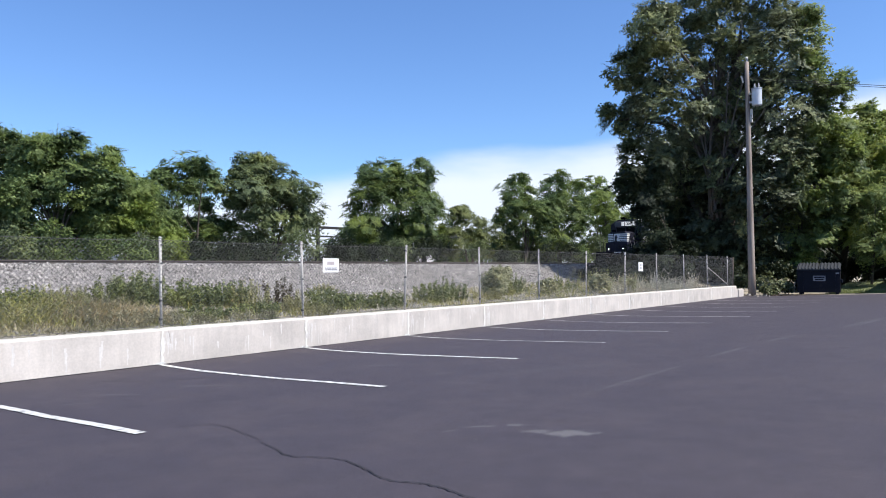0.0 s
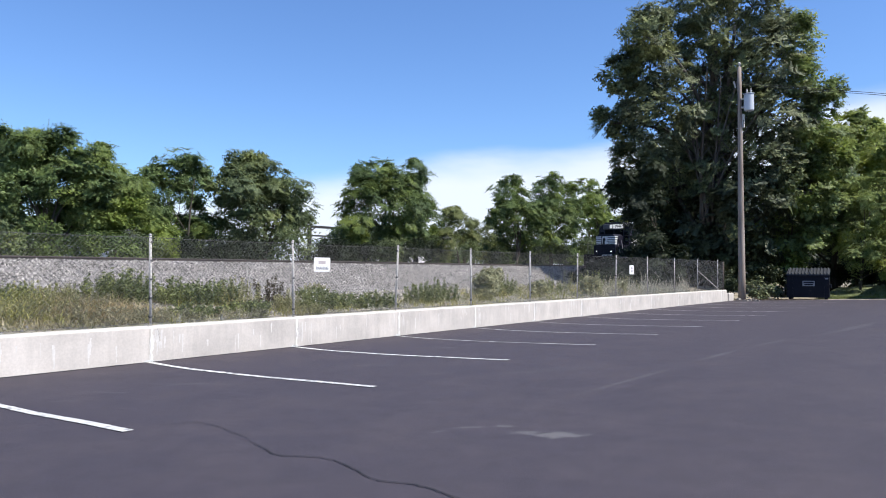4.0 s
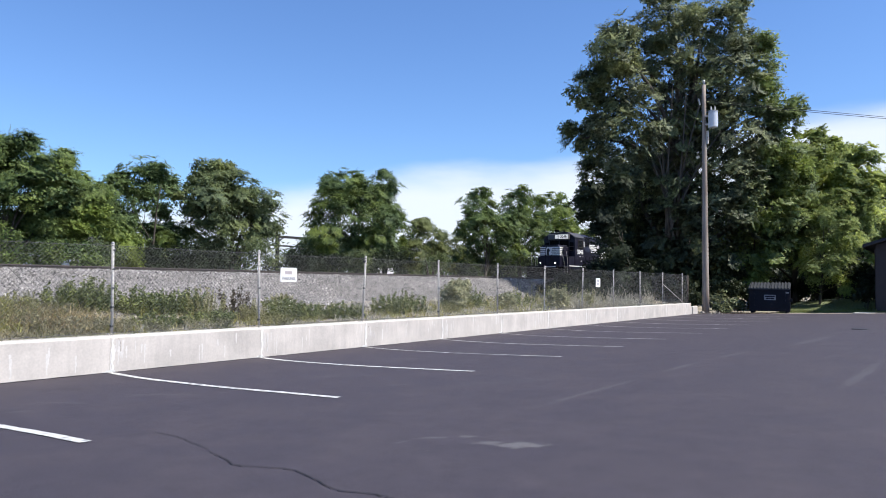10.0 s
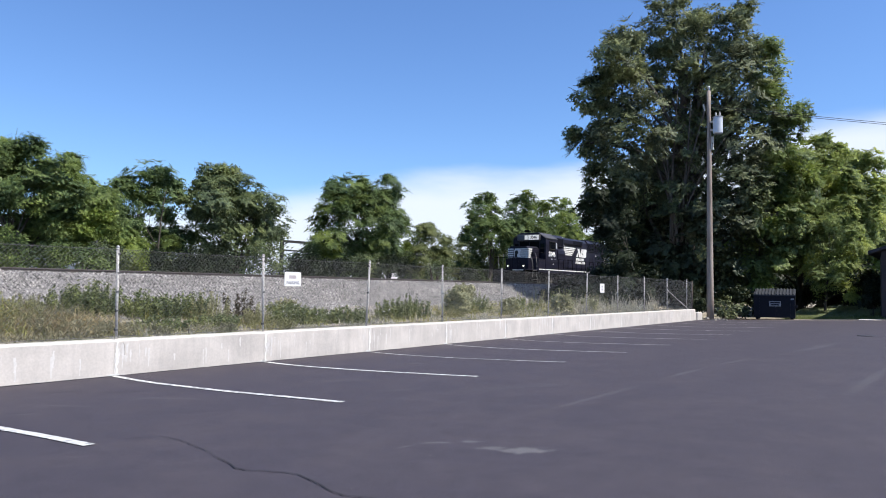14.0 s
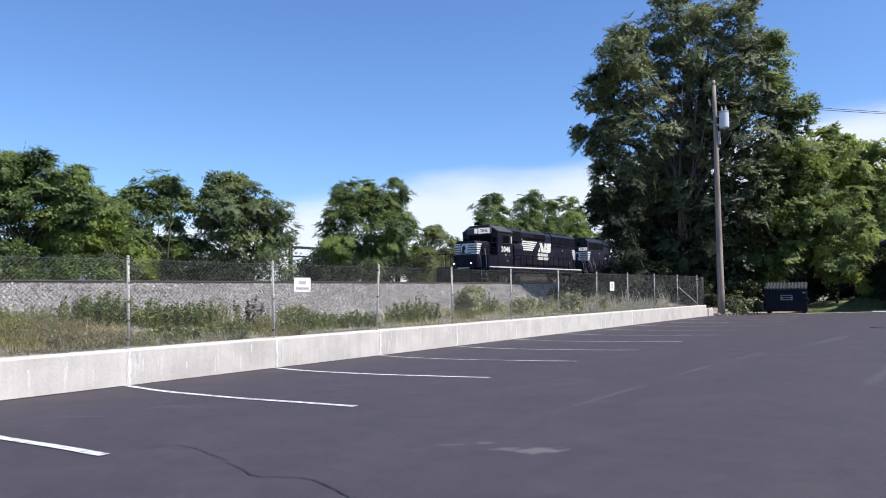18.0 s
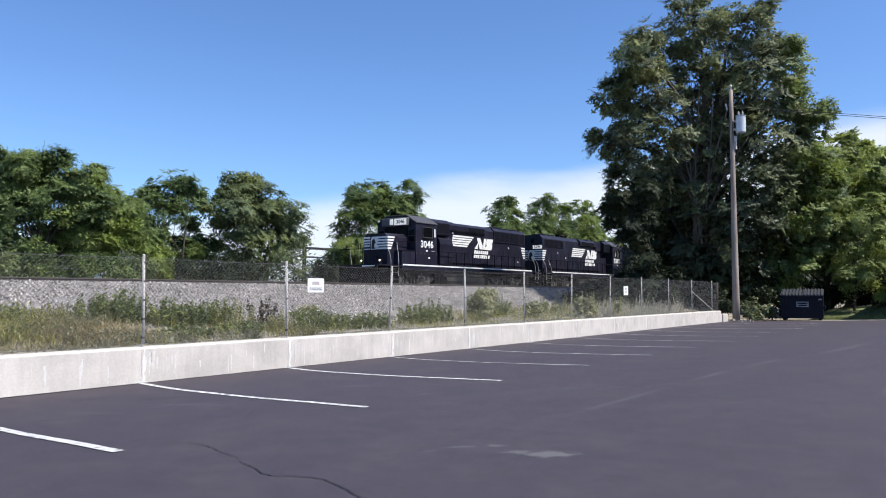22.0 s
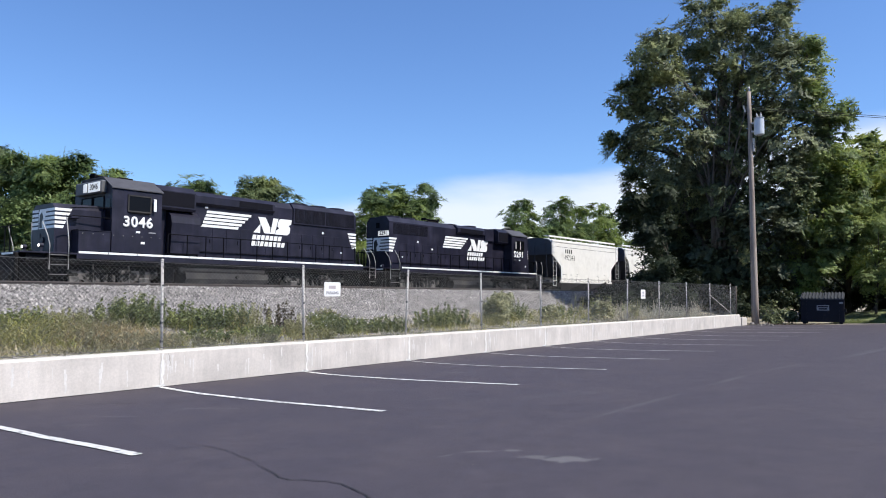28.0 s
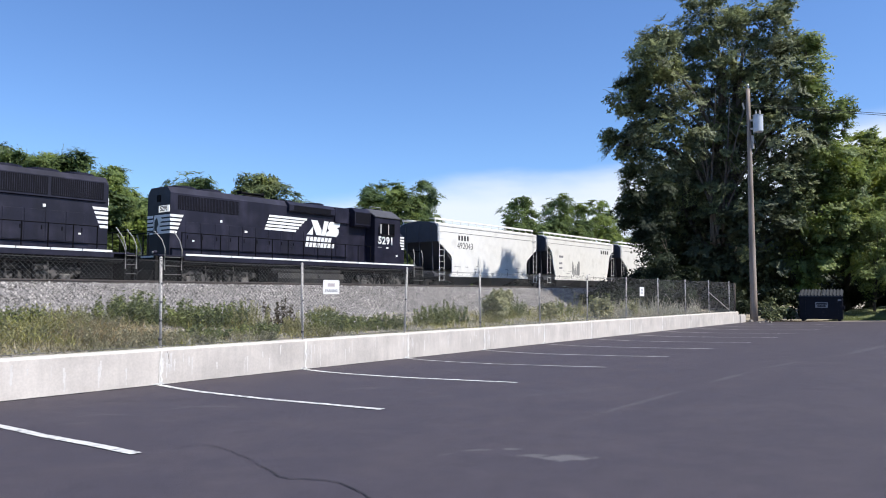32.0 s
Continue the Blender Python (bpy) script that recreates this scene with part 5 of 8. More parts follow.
    for sd in (-1, 1):
        x = sd * 1.245
        part("filter_grille", bx(x - 0.006, x + 0.006, f0 + 0.1, f1 - 0.08, 3.68, 4.26), M_GRILLE, hood)
        pts = [(0.62 * sd, 1.75), (1.24 * sd, 1.75), (1.30 * sd, 3.0), (1.24 * sd, 3.28), (0.98 * sd, 3.5), (0.62 * sd, 3.5)]
        part("blower_duct", yp(pts, f0 + 0.55, f0 + 1.90), M_BLACK, hood, "bulging blower housing") if cab_first else None
    part("hood_base", bx(-hh - 0.10, hh + 0.10, f1 + 0.3, hood1 - 0.05, 1.562, 1.86, 0.02), M_BLACK, hood)
    # black strip stands for the shadow gap along the top of the base
    part("hood_base_lip", bx(-hh - 0.115, hh + 0.115, f1 + 0.28, hood1 - 0.04, 1.862, 1.885), M_RAILING, hood)
    # engine doors and their handles
    n = int((hood1 - f1 - 0.5) / 0.72)
    for sd in (-1, 1):
        x = sd * hh
        for i in range(n):
            a = f1 + 0.35 + 0.72 * i
            if a + 0.66 > hood1 - 0.2:
                break
            d = part("engine_door", bx(min(x, x + sd * 0.018), max(x, x + sd * 0.018), a, a + 0.66, 1.92, 3.02, 0.006), M_BLACK, hood)
            part("latch", bx(min(x + sd * 0.018, x + sd * 0.03), max(x + sd * 0.018, x + sd * 0.03), a + 0.56, a + 0.60, 2.3, 2.45), M_RAILING, d)
    # radiator or dynamic brake sections along the top
    r0, r1 = hood1 - 4.3, hood1 - 0.12
    for sd in (-1, 1):
        if cab_first:
            pts = [(sd * 0.86, 3.46), (sd * 0.93, 3.50), (sd * 0.93, 4.26), (sd * 0.75, 4.47), (sd * 0.60, 4.47)]
            part("radiator_housing", yp(pts if sd > 0 else pts[::-1], r0, r1), M_BLACK, hood)
            mid = (r0 + r1) / 2
            for a, b in ((r0 + 0.10, mid - 0.06), (mid + 0.06, r1 - 0.1)):
                x = sd * 0.935
                g = part("radiator_grille", bx(x - 0.006, x + 0.006, a, b, 3.57, 4.22), M_GRILLE, hood)
                vs = Shape()
                k = int((b - a) / 0.075)
                for j in range(k):
                    y = a + 0.04 + 0.075 * j
                    y0, y1 = sorted((U(y), U(y + 0.018)))
                    vs.box(x - 0.014, x + 0.014, y0, y1, 3.59, 4.20)
                tagged(part("grille_slat", vs, M_BLACK, g), kind="stuff")
            pts = [(sd * 0.86, 3.82), (sd * 1.02, 3.98), (sd * 1.02, 4.28), (sd * 0.80, 4.46), (sd * 0.60, 4.46)]
            part("brake_blister", yp(pts if sd > 0 else pts[::-1], f1 + 0.01, f1 + 4.35), M_BLACK, hood)
            part("blister_grille", bx(sd * 1.025 - 0.006, sd * 1.025 + 0.006, f1 + 2.35, f1 + 4.2, 4.00, 4.27), M_GRILLE, hood)
        else:
            pts = [(sd * 0.86, 3.90), (sd * 1.02, 4.00), (sd * 1.02, 4.28), (sd * 0.80, 4.46), (sd * 0.60, 4.46)]
            part("brake_blister", yp(pts if sd > 0 else pts[::-1], f1 + 1.2, f1 + 4.2), M_BLACK, hood)
            part("blister_grille", bx(sd * 1.025 - 0.006, sd * 1.025 + 0.006, f1 + 1.5, f1 + 3.9, 4.02, 4.26), M_GRILLE, hood)
            part("turbo_housing", bx(sd * 0.88 - 0.10, sd * 0.88 + 0.10, f1 + 0.15, f1 + 1.15, 3.62, 4.44, 0.03), M_BLACK, hood)
            x = sd * 0.872
            g = part("radiator_grille", bx(x - 0.006, x + 0.006, hood1 - 3.4, hood1 - 0.35, 3.52, 4.12), M_GRILLE, hood)
            vs = Shape()
            for j in range(40):
                y0, y1 = sorted((U(hood1 - 3.36 + 0.075 * j), U(hood1 - 3.36 + 0.075 * j + 0.018)))
                vs.box(x - 0.016, x + 0.016, y0, y1, 3.54, 4.10)
            tagged(part("grille_slat", vs, M_BLACK, g), kind="stuff")
    fans = (hood1 - 0.85, hood1 - 2.15, hood1 - 3.45) if cab_first else (hood1 - 1.0, hood1 - 2.3, f1 + 1.9)
    for fu in fans:
        fn = part("fan_housing", Shape().tube([(0, U(fu), 4.46), (0, U(fu), 4.58)], 0.62, 24), M_BLACK, hood)
        part("fan_guard", Shape().tube([(0, U(fu), 4.58), (0, U(fu), 4.605)], [0.62, 0.5], 24), M_GRILLE, fn)
    part("exhaust_stack", bx(-0.35, 0.35, f1 + 0.75, f1 + 1.5, 4.46, 4.58, 0.03) if cab_first else bx(-0.35, 0.35, f1 + 3.4, f1 + 4.2, 4.46, 4.58, 0.03), M_BLACK_DULL, hood)
    if not cab_first:
        hs = part("horn_stand", Shape().box(-0.25, 0.25, 5.75, 6.75, 4.46, 4.60, 0.02), M_BLACK_DULL, hood)
        for k, (dx, y) in enumerate(((-0.16, 6.85), (0.0, 6.95), (0.16, 6.85), (-0.08, 5.6), (0.10, 5.6))):
            part("horn_bell", Shape().tube([(dx, 6.25, 4.70), (dx, y * 0.8 + 6.25 * 0.2, 4.70), (dx, y, 4.70)], [0.03, 0.05, 0.10], 10), M_BLACK_DULL, hs)
    hn = part("air_horn", Shape().tube([(-0.3, U(cab0 + 0.5), 4.60), (-0.3, U(cab0 + 0.5), 4.68)], 0.05, 8), M_BLACK_DULL, cab)
    for k in range(3):
        part("horn_bell", Shape().tube([(-0.42 + 0.12 * k, U(cab0 + 0.65), 4.74), (-0.42 + 0.12 * k, U(cab0 + 0.2), 4.74), (-0.42 + 0.12 * k, U(cab0 + 0.08), 4.74)], [0.03, 0.05, 0.11], 10), M_BLACK_DULL, hn)
    part("antenna_base", bx(0.15, 0.75, cab0 + 0.6, cab0 + 1.2, 4.60, 4.66, 0.01), M_BLACK_DULL, cab)
    if not cab_first:
        ar = Shape().tube([(0.3, U(cab0 + .35), 4.5), (0.3, U(cab0 + .35), 4.82), (0.3, U(cab0 + 1.15), 4.82), (0.3, U(cab0 + 1.15), 4.5)], 0.02, 6)
        part("roof_rail", ar, M_RAILING_WHITE, cab)
    # long hood end
    end_bars(hood1, -1, 2.50, 3.30, hh + 0.006, hood)
    y0, y1 = sorted((U(hood1), U(hood1 + 0.03)))
    for sx in (1,):
        a, b = sorted((sx * 0.04, sx * 0.84))
        nbd = part("number_board", Shape().box(a, b, y0, y1, 3.40, 3.68), M_BOARD, hood, "pale number board")
        me = letters(number, 0.29, M_INK, "board_number", thick=0.001, bold=0.004)
        part("board_number", me, M_INK, nbd, at=pose((a + b) / 2, U(hood1 + 0.034), 3.54, 0, 0, 180 if cab_first else 0))
    part("end_headlight", Shape().box(-0.13, 0.13, y0, y1, 3.85, 4.15, 0.01), M_BLACK_DULL, hood)
    # livery on the hood: bars, then a slanted emblem of plain blocks, then two lines
    for sd in (-1, 1):
        x = sd * (hh + 0.022)
        xa, xb = (x, x + 0.006) if sd > 0 else (x - 0.006, x)
        xf = xa
        for i in range(5):
            part("livery_bar", slant_bar(xf, bars_u0, bars_u0 + 2.32, 2.98, 3.70, 5, i, 0.40, 0.11), M_WHITE, hood, "white bar")
        u = logo_u
        for poly in ([(-0.98, 2.92), (-0.60, 2.92), (-0.58, 3.34)],
                     [(-0.72, 3.66), (-0.30, 3.66), (-0.02, 3.20), (-0.02, 2.92), (-0.36, 2.92)],
                     [(-0.02, 2.92), (0.24, 2.92), (0.46, 3.66), (0.16, 3.66)],
                     [(0.27, 2.91), (1.00, 2.91), (1.14, 3.02), (1.18, 3.28), (1.06, 3.36), (1.22, 3.44), (1.27, 3.66), (0.58, 3.66), (0.46, 3.54), (0.40, 3.30), (0.50, 3.19), (0.32, 3.10)]):
            part("emblem_block", side_prism([(u + a, z) for a, z in poly], xa, xb), M_WHITE, hood, "plain white emblem block")
        part("bar_square", bx(xa, xb, bars_u0 + 0.16, bars_u0 + 0.32, 3.79, 3.91) if cab_first else Shape().box(xa, xb, bars_u0 - 1.1, bars_u0 - 0.95, 2.75, 2.85), M_WHITE, hood)
        for z, k in ((2.60, 7), (2.31, 8)):
            for i in range(k):
                a = u - 1.02 + 0.245 * i - (0.05 if k == 8 else 0)
                part("name_bar", Shape().prism([(a - 0.03, z), (a + 0.165, z), (a + 0.22, z + 0.22), (a + 0.03, z + 0.22)], "x", xa, xb), M_WHITE, hood, "plain white bar of a line of writing")
        r = random.Random(8)
        for k in range(6):
            a = r.uniform(f1 + 0.5, hood1 - 0.8)
            if abs(U(a) - u) < 1.6 or abs(U(a) - bars_u0 - 1.3) < 1.6:
                continue
            z = r.choice((2.1, 2.2, 2.75, 2.85, 3.12))
            part("notice_label", bx(xa, xb, a, a + r.uniform(.08, .2), z, z + r.uniform(.06, .14)), M_WHITE, hood, "small white notice")
    # railings along the walkway
    for sd in (-1, 1):
        n = 12
        a0, a1 = cab1 + 0.3, L - 1.75
        rl = part("handrail", Shape().tube([(sd * 1.47, U(a0), 2.50), (sd * 1.47, U((a0 + a1) / 2), 2.50), (sd * 1.47, U(a1), 2.50)], 0.018, 8), M_RAILING, root)
        for i in range(n + 1):
            a = a0 + (a1 - a0) * i / n
            part("stanchion", Shape().tube([(sd * 1.48, U(a), 1.40), (sd * 1.48, U(a), 2.52)], 0.024, 6), M_RAILING, rl)
    # tank, reservoirs, trucks
    c = L / 2
    tk = part("fuel_tank", Shape().prism([(-1.30, 0.42), (-1.10, 0.30), (1.10, 0.30), (1.30, 0.42), (1.42, 0.72), (1.36, 0.98), (-1.36, 0.98), (-1.42, 0.72)], "y", c - 2.1, c + 2.1), M_TANK, root)
    for sd in (-1, 1):
        part("air_reservoir", Shape().tube([(sd * 1.18, c - 2.4, 1.10), (sd * 1.18, c - 2.3, 1.10), (sd * 1.18, c + 1.9, 1.10), (sd * 1.18, c + 2.0, 1.10)], [0.1, 0.19, 0.19, 0.1], 14), M_TANK, tk, smooth=True)
        part("filler_cap", Shape().tube([(sd * 1.38, c + 0.4, 0.82), (sd * 1.46, c + 0.4, 0.84)], 0.07, 10), M_TRUCK, tk)
        for k in range(4):
            part("sand_pipe", Shape().tube([(sd * 1.26, c + (-5.9, -4.5, 4.5, 5.9)[k], 1.18), (sd * 1.26, c + (-5.9, -4.5, 4.5, 5.9)[k] + 0.04, 0.75), (sd * 1.1, c + (-5.9, -4.5, 4.5, 5.9)[k] + 0.1, 0.3)], 0.022, 6), M_DUSTY, tk)
    for a, b in ((0.9, c - 7.1), (c - 3.0, c - 2.45), (c + 2.15, c + 3.0), (c + 7.1, L - 0.9)):
        part("underfloor_box", Shape().box(-1.1, 1.1, a, b, 0.55, 1.17, 0.03), M_BLACK_DULL, tk)
    loco_truck(root, c - 5.18)
    loco_truck(root, c + 5.18)
    return root


def freight_truck(root, u0):
    bo = part("bolster", Shape().box(-1.0, 1.0, u0 - 0.2, u0 + 0.2, 0.55, 0.85, 0.03), M_TRUCK, root)
    for sd in (-1, 1):
        x = sd * 1.0
        prof = [(-1.15, 0.40), (-1.15, 0.66), (-0.75, 0.72), (-0.45, 0.80), (0.45, 0.80), (0.75, 0.72), (1.15, 0.66), (1.15, 0.40), (0.85, 0.42), (0.40, 0.22), (-0.40, 0.22), (-0.85, 0.42)]
        part("side_frame", side_prism([(u0 + a, b) for a, b in prof], x - 0.07, x + 0.07), M_TRUCK, bo)
        s = Shape()
        for dy in (-0.2, 0, 0.2):
            s.tube([(x + sd * 0.06, u0 + dy, 0.30), (x + sd * 0.06, u0 + dy, 0.58)], 0.07, 8)
        part("spring_nest", s, M_BLACK_DULL, bo)
    for du in (-0.88, 0.88):
        wheelset(root, u0 + du, 0.42)


def hopper_car(marks, tags, label, cut_round):
    root = thing("covered_hopper_car", label, "hopper car", group="train")
    L = 12.75
    a, b = 0.72, L - 0.75
    zt, zb = 4.05, 1.05
    # side sheets with the end bays cut away
    for sd in (-1, 1):
        x = sd * 1.52
        if cut_round:
            arc0 = [(a + 0.05 + 0.95 * math.sin(radians(d)), zt - 0.55 - 1.3 * (1 - math.cos(radians(d)))) for d in range(0, 100, 15)]
        else:
            arc0 = [(a + 0.02, zt - 0.95), (a + 1.28, 2.30), (a + 1.36, 2.1)]
        left = [(a, zt)] + arc0 + [(a + 1.38, zb + 0.12), (a + 1.38, zb)]
        right = [(L - p, z) for p, z in left][::-1]
        poly = left + right
        side = part("side_sheet", side_prism(poly, x - 0.03, x + 0.03), M_HOPPER, root)
        part("side_sill", Shape().box(x - 0.05, x + 0.05, a + 1.2, b - 1.2, zb - 0.03, zb + 0.14, 0.01), M_HOPPER, side)
        part("top_chord", Shape().box(x - 0.06, x + 0.06, a, b, zt - 0.02, zt + 0.12, 0.015), M_HOPPER, side)
        part("seam", Shape().box(x - 0.034, x + 0.034, a + 0.02, b - 0.02, zt - 0.36, zt - 0.335), M_HOPPER_END, side)
        for j in range(5):
            y = a + 1.9 + (b - a - 3.8) * j / 4
            part("stiffener", Shape().box(x - 0.045, x + 0.045, y - 0.02, y + 0.02, zb, zb + 0.35), M_HOPPER_END, side)
        # ladders at the corners
        for y0 in (a + 0.06, b - 0.52):
            ld = part("ladder", Shape().tube([(x + sd * 0.08, y0, 0.75), (x + sd * 0.08, y0, zt + 0.1)], 0.018, 6).tube([(x + sd * 0.08, y0 + 0.46, 0.75), (x + sd * 0.08, y0 + 0.46, zt - 1.2)], 0.018, 6), M_HOPPER, root, "pale steel ladder")
            for k in range(9):
                z = 0.8 + 0.36 * k
                part("rung", Shape().tube([(x + sd * 0.08, y0, z), (x + sd * 0.08, y0 + 0.46, z)], 0.014, 6), M_HOPPER, ld)
    # sloping end sheets, end bulkheads, roof
    for e in (0, 1):
        def V(u):
            return u if e == 0 else L - u
        sl = [(V(a + 0.06), zt), (V(a + 0.06), zt - 0.85), (V(a + 1.9), 1.5), (V(a + 2.0), 1.5), (V(a + 0.16), zt - 0.8), (V(a + 0.16), zt)]
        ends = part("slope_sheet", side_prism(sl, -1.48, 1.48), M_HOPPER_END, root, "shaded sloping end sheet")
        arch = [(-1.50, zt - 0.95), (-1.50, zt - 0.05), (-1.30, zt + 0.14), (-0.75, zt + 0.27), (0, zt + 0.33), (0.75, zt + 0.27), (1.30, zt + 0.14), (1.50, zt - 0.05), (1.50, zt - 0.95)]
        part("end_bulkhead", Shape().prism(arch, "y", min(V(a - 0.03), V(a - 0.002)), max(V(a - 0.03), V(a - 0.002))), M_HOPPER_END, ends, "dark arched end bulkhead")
        for x in (-1.0, 0.0, 1.0):
            part("end_rib", Shape().box(x - 0.05, x + 0.05, min(V(a - 0.07), V(a - 0.031)), max(V(a - 0.07), V(a - 0.031)), zt - 0.9, zt), M_HOPPER_END, ends)
            part("end_post", Shape().tube([(x, V(a + 0.12), zt - 0.9), (x, V(a + 0.2), 1.15)], 0.04, 6), M_HOPPER_END, ends)
        part("end_sill", Shape().box(-1.5, 1.5, min(V(0.45), V(a + 0.4)), max(V(0.45), V(a + 0.4)), 1.0, 1.2, 0.02), M_HOPPER_END, root)
        part("brake_platform", Shape().box(-1.4, 1.4, min(V(0.42), V(0.72)), max(V(0.42), V(0.72)), 1.22, 1.26), M_HOPPER_END, root)
        part("coupler", Shape().box(-0.12, 0.12, min(V(0.02), V(0.6)), max(V(0.02), V(0.6)), 0.74, 1.0, 0.03), M_TRUCK, root)
        freight_truck(root, V(1.75))
    part("centre_sill", Shape().box(-0.25, 0.25, 0.5, L - 0.5, 0.82, 1.12), M_BLACK_DULL, root)
    roof = [(-1.56, zt + 0.10), (-1.1, zt + 0.24), (0, zt + 0.30), (1.1, zt + 0.24), (1.56, zt + 0.10), (1.5, zt - 0.02), (-1.5, zt - 0.02)]
    rf = part("roof", Shape().prism(roof, "y", a, b), M_HOPPER, root)
    for sd in (-1, 1):
        rb = part("running_board", Shape().box(sd * 1.05 - 0.22, sd * 1.05 + 0.22, a, b, zt + 0.44, zt + 0.47), M_HOPPER, rf, "roof walkway grating")
        for j in range(14):
            y = a + 0.1 + (b - a - 0.2) * j / 13
            part("walkway_bracket", Shape().box(sd * 1.25 - 0.02, sd * 1.25 + 0.02, y - 0.02, y + 0.02, zt + 0.12, zt + 0.44), M_HOPPER, rb)
        part("walkway_rim", Shape().box(sd * 1.27 - 0.015, sd * 1.27 + 0.015, a, b, zt + 0.38, zt + 0.49), M_HOPPER, rb)
    for j in range(4):
        y = a + 1.6 + (b - a - 3.2) * j / 3
        part("hatch_cover", Shape().tube([(0, y, zt + 0.26), (0, y, zt + 0.38)], 0.38, 18), M_HOPPER, rf)
    # outlet bays under the body
    for y in (L / 2 - 2.0, L / 2 + 2.0):
        s = Shape().add([(-1.45, y - 1.9, 1.15), (1.45, y - 1.9, 1.15), (1.45, y + 1.9, 1.15), (-1.45, y + 1.9, 1.15),
                         (-0.4, y - 0.45, 0.42), (0.4, y - 0.45, 0.42), (0.4, y + 0.45, 0.42), (-0.4, y + 0.45, 0.42)],
                        [(4, 7, 6, 5), (0, 1, 2, 3), (0, 4, 5, 1), (1, 5, 6, 2), (2, 6, 7, 3), (3, 7, 4, 0)])
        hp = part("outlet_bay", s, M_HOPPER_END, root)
        part("outlet_gate", Shape().box(-0.55, 0.55, y - 0.4, y + 0.4, 0.36, 0.44, 0.01), M_TRUCK, hp)
    x = 1.552
    if marks:
        me = letters(marks, 0.56, M_INK, "car_number", thick=0.001, bold=0.0)
        part("car_number", me, M_INK, root, "grey-black car number", at=pose(x, a + 2.72, 2.92, 0, 0, 90))
        s = Shape()
        for k in range(4):
            s.box(x, x + 0.004, a + 2.0 + 0.30 * k, a + 2.0 + 0.30 * k + 0.17, 3.26, 3.56)
        part("owner_bars", s, M_INK, root, "line of plain dark bars")
    for (u, z, w, h) in tags:
        part("stencil_bar", Shape().box(x, x + 0.004, u, u + w * 0.8, z, z + h * 0.7), M_INK if h > .3 else M_LABEL, root, "dark stencilled bar")
    r = random.Random(len(tags) * 7 + 1)
    for k in range(9):
        u = r.uniform(a + 1.8, b - 1.8)
        part("stencil_line", Shape().box(x, x + 0.003, u, u + r.uniform(0.15, 0.6), 1.42 + 0.09 * (k % 4), 1.45 + 0.09 * (k % 4)), M_LABEL, root)
    return root


def graffiti(root, u0, strokes):
    """Slanted strokes of sprayed paint on a car side."""
    r = random.Random(17)
    s = Shape()
    for k in range(strokes):
        u = u0 + 0.16 * k + r.uniform(-.05, .05)
        h = r.uniform(0.3, 1.15)
        z = 1.25 + r.uniform(0, 0.2)
        w = r.uniform(0.10, 0.24)
        lean = r.uniform(-0.03, 0.10)
        s.prism([(u, z), (u + w, z + 0.06), (u + w + lean * h, z + h), (u + lean * h + w * 0.5, z + h + 0.12), (u + lean * h * 0.8, z + h * 0.8)], "x", 1.551 + 0.0007 * k, 1.554 + 0.0007 * k)
    part("graffiti", s, M_GRAFFITI, root, "dark sprayed graffiti strokes")


def build_train():
    u = 0.0
    lead = locomotive(18.6, "3046", True, 2.12, 3.95, 6.0, 17.54, 11.90, 8.20, 5.0,
                      "black diesel locomotive with white bars, running cab first")
    VEHICLES.append((lead, u))
    u += 18.6
    second = locomotive(17.85, "5291", False, 1.62, 2.60, 4.65, 16.28, 9.96, 6.38, 14.06,
                        "black diesel locomotive with white bars, coupled long hood first")
    VEHICLES.append((second, u))
    u += 17.85
    h1 = hopper_car("492043", [(2.3, 1.62, .9, .05), (3.4, 1.62, .4, .05)], "clean pale grey covered hopper car with a stencilled number", False)
    VEHICLES.append((h1, u))
    u += 12.70
    h2 = hopper_car("", [(9.6, 3.25, .28, .42), (9.98, 3.25, .28, .42), (10.36, 3.25, .28, .42), (10.74, 3.25, .28, .42), (2.6, 2.7, .8, .22), (2.6, 2.2, .6, .2), (2.6, 1.85, .6, .2)],
                    "pale grey covered hopper car with rounded end bays", True)
    graffiti(h2, 4.6, 8)
    VEHICLES.append((h2, u))
    u += 12.75
    h3 = hopper_car("", [(9.6, 3.25, .28, .42), (9.98, 3.25, .28, .42), (10.36, 3.25, .28, .42)], "pale grey covered hopper car at the end of the train", False)
    VEHICLES.append((h3, u))


build_train()


# ---- plants ----
def leaf_quads(pos, nrm, size, rng, long=1.9):
    """One four-cornered leaf, pointed at both ends and folded a little, at each place."""
    n = len(pos)
    nrm = nrm / np.linalg.norm(nrm, axis=1, keepdims=True)
    t = rng.normal(size=(n, 3))
    t -= (t * nrm).sum(1, keepdims=True) * nrm
    t /= np.linalg.norm(t, axis=1, keepdims=True) + 1e-9
    b = np.cross(nrm, t)
    s = size * rng.uniform(0.65, 1.35, n)[:, None]
    a = pos - t * s * 0.5
    c = pos + t * s * 0.5 - nrm * s * 0.12
    w = s / long * 0.5
    p = pos + b * w + nrm * s * 0.10
    q = pos - b * w + nrm * s * 0.10
    return np.stack([a, p, c, q], 1)


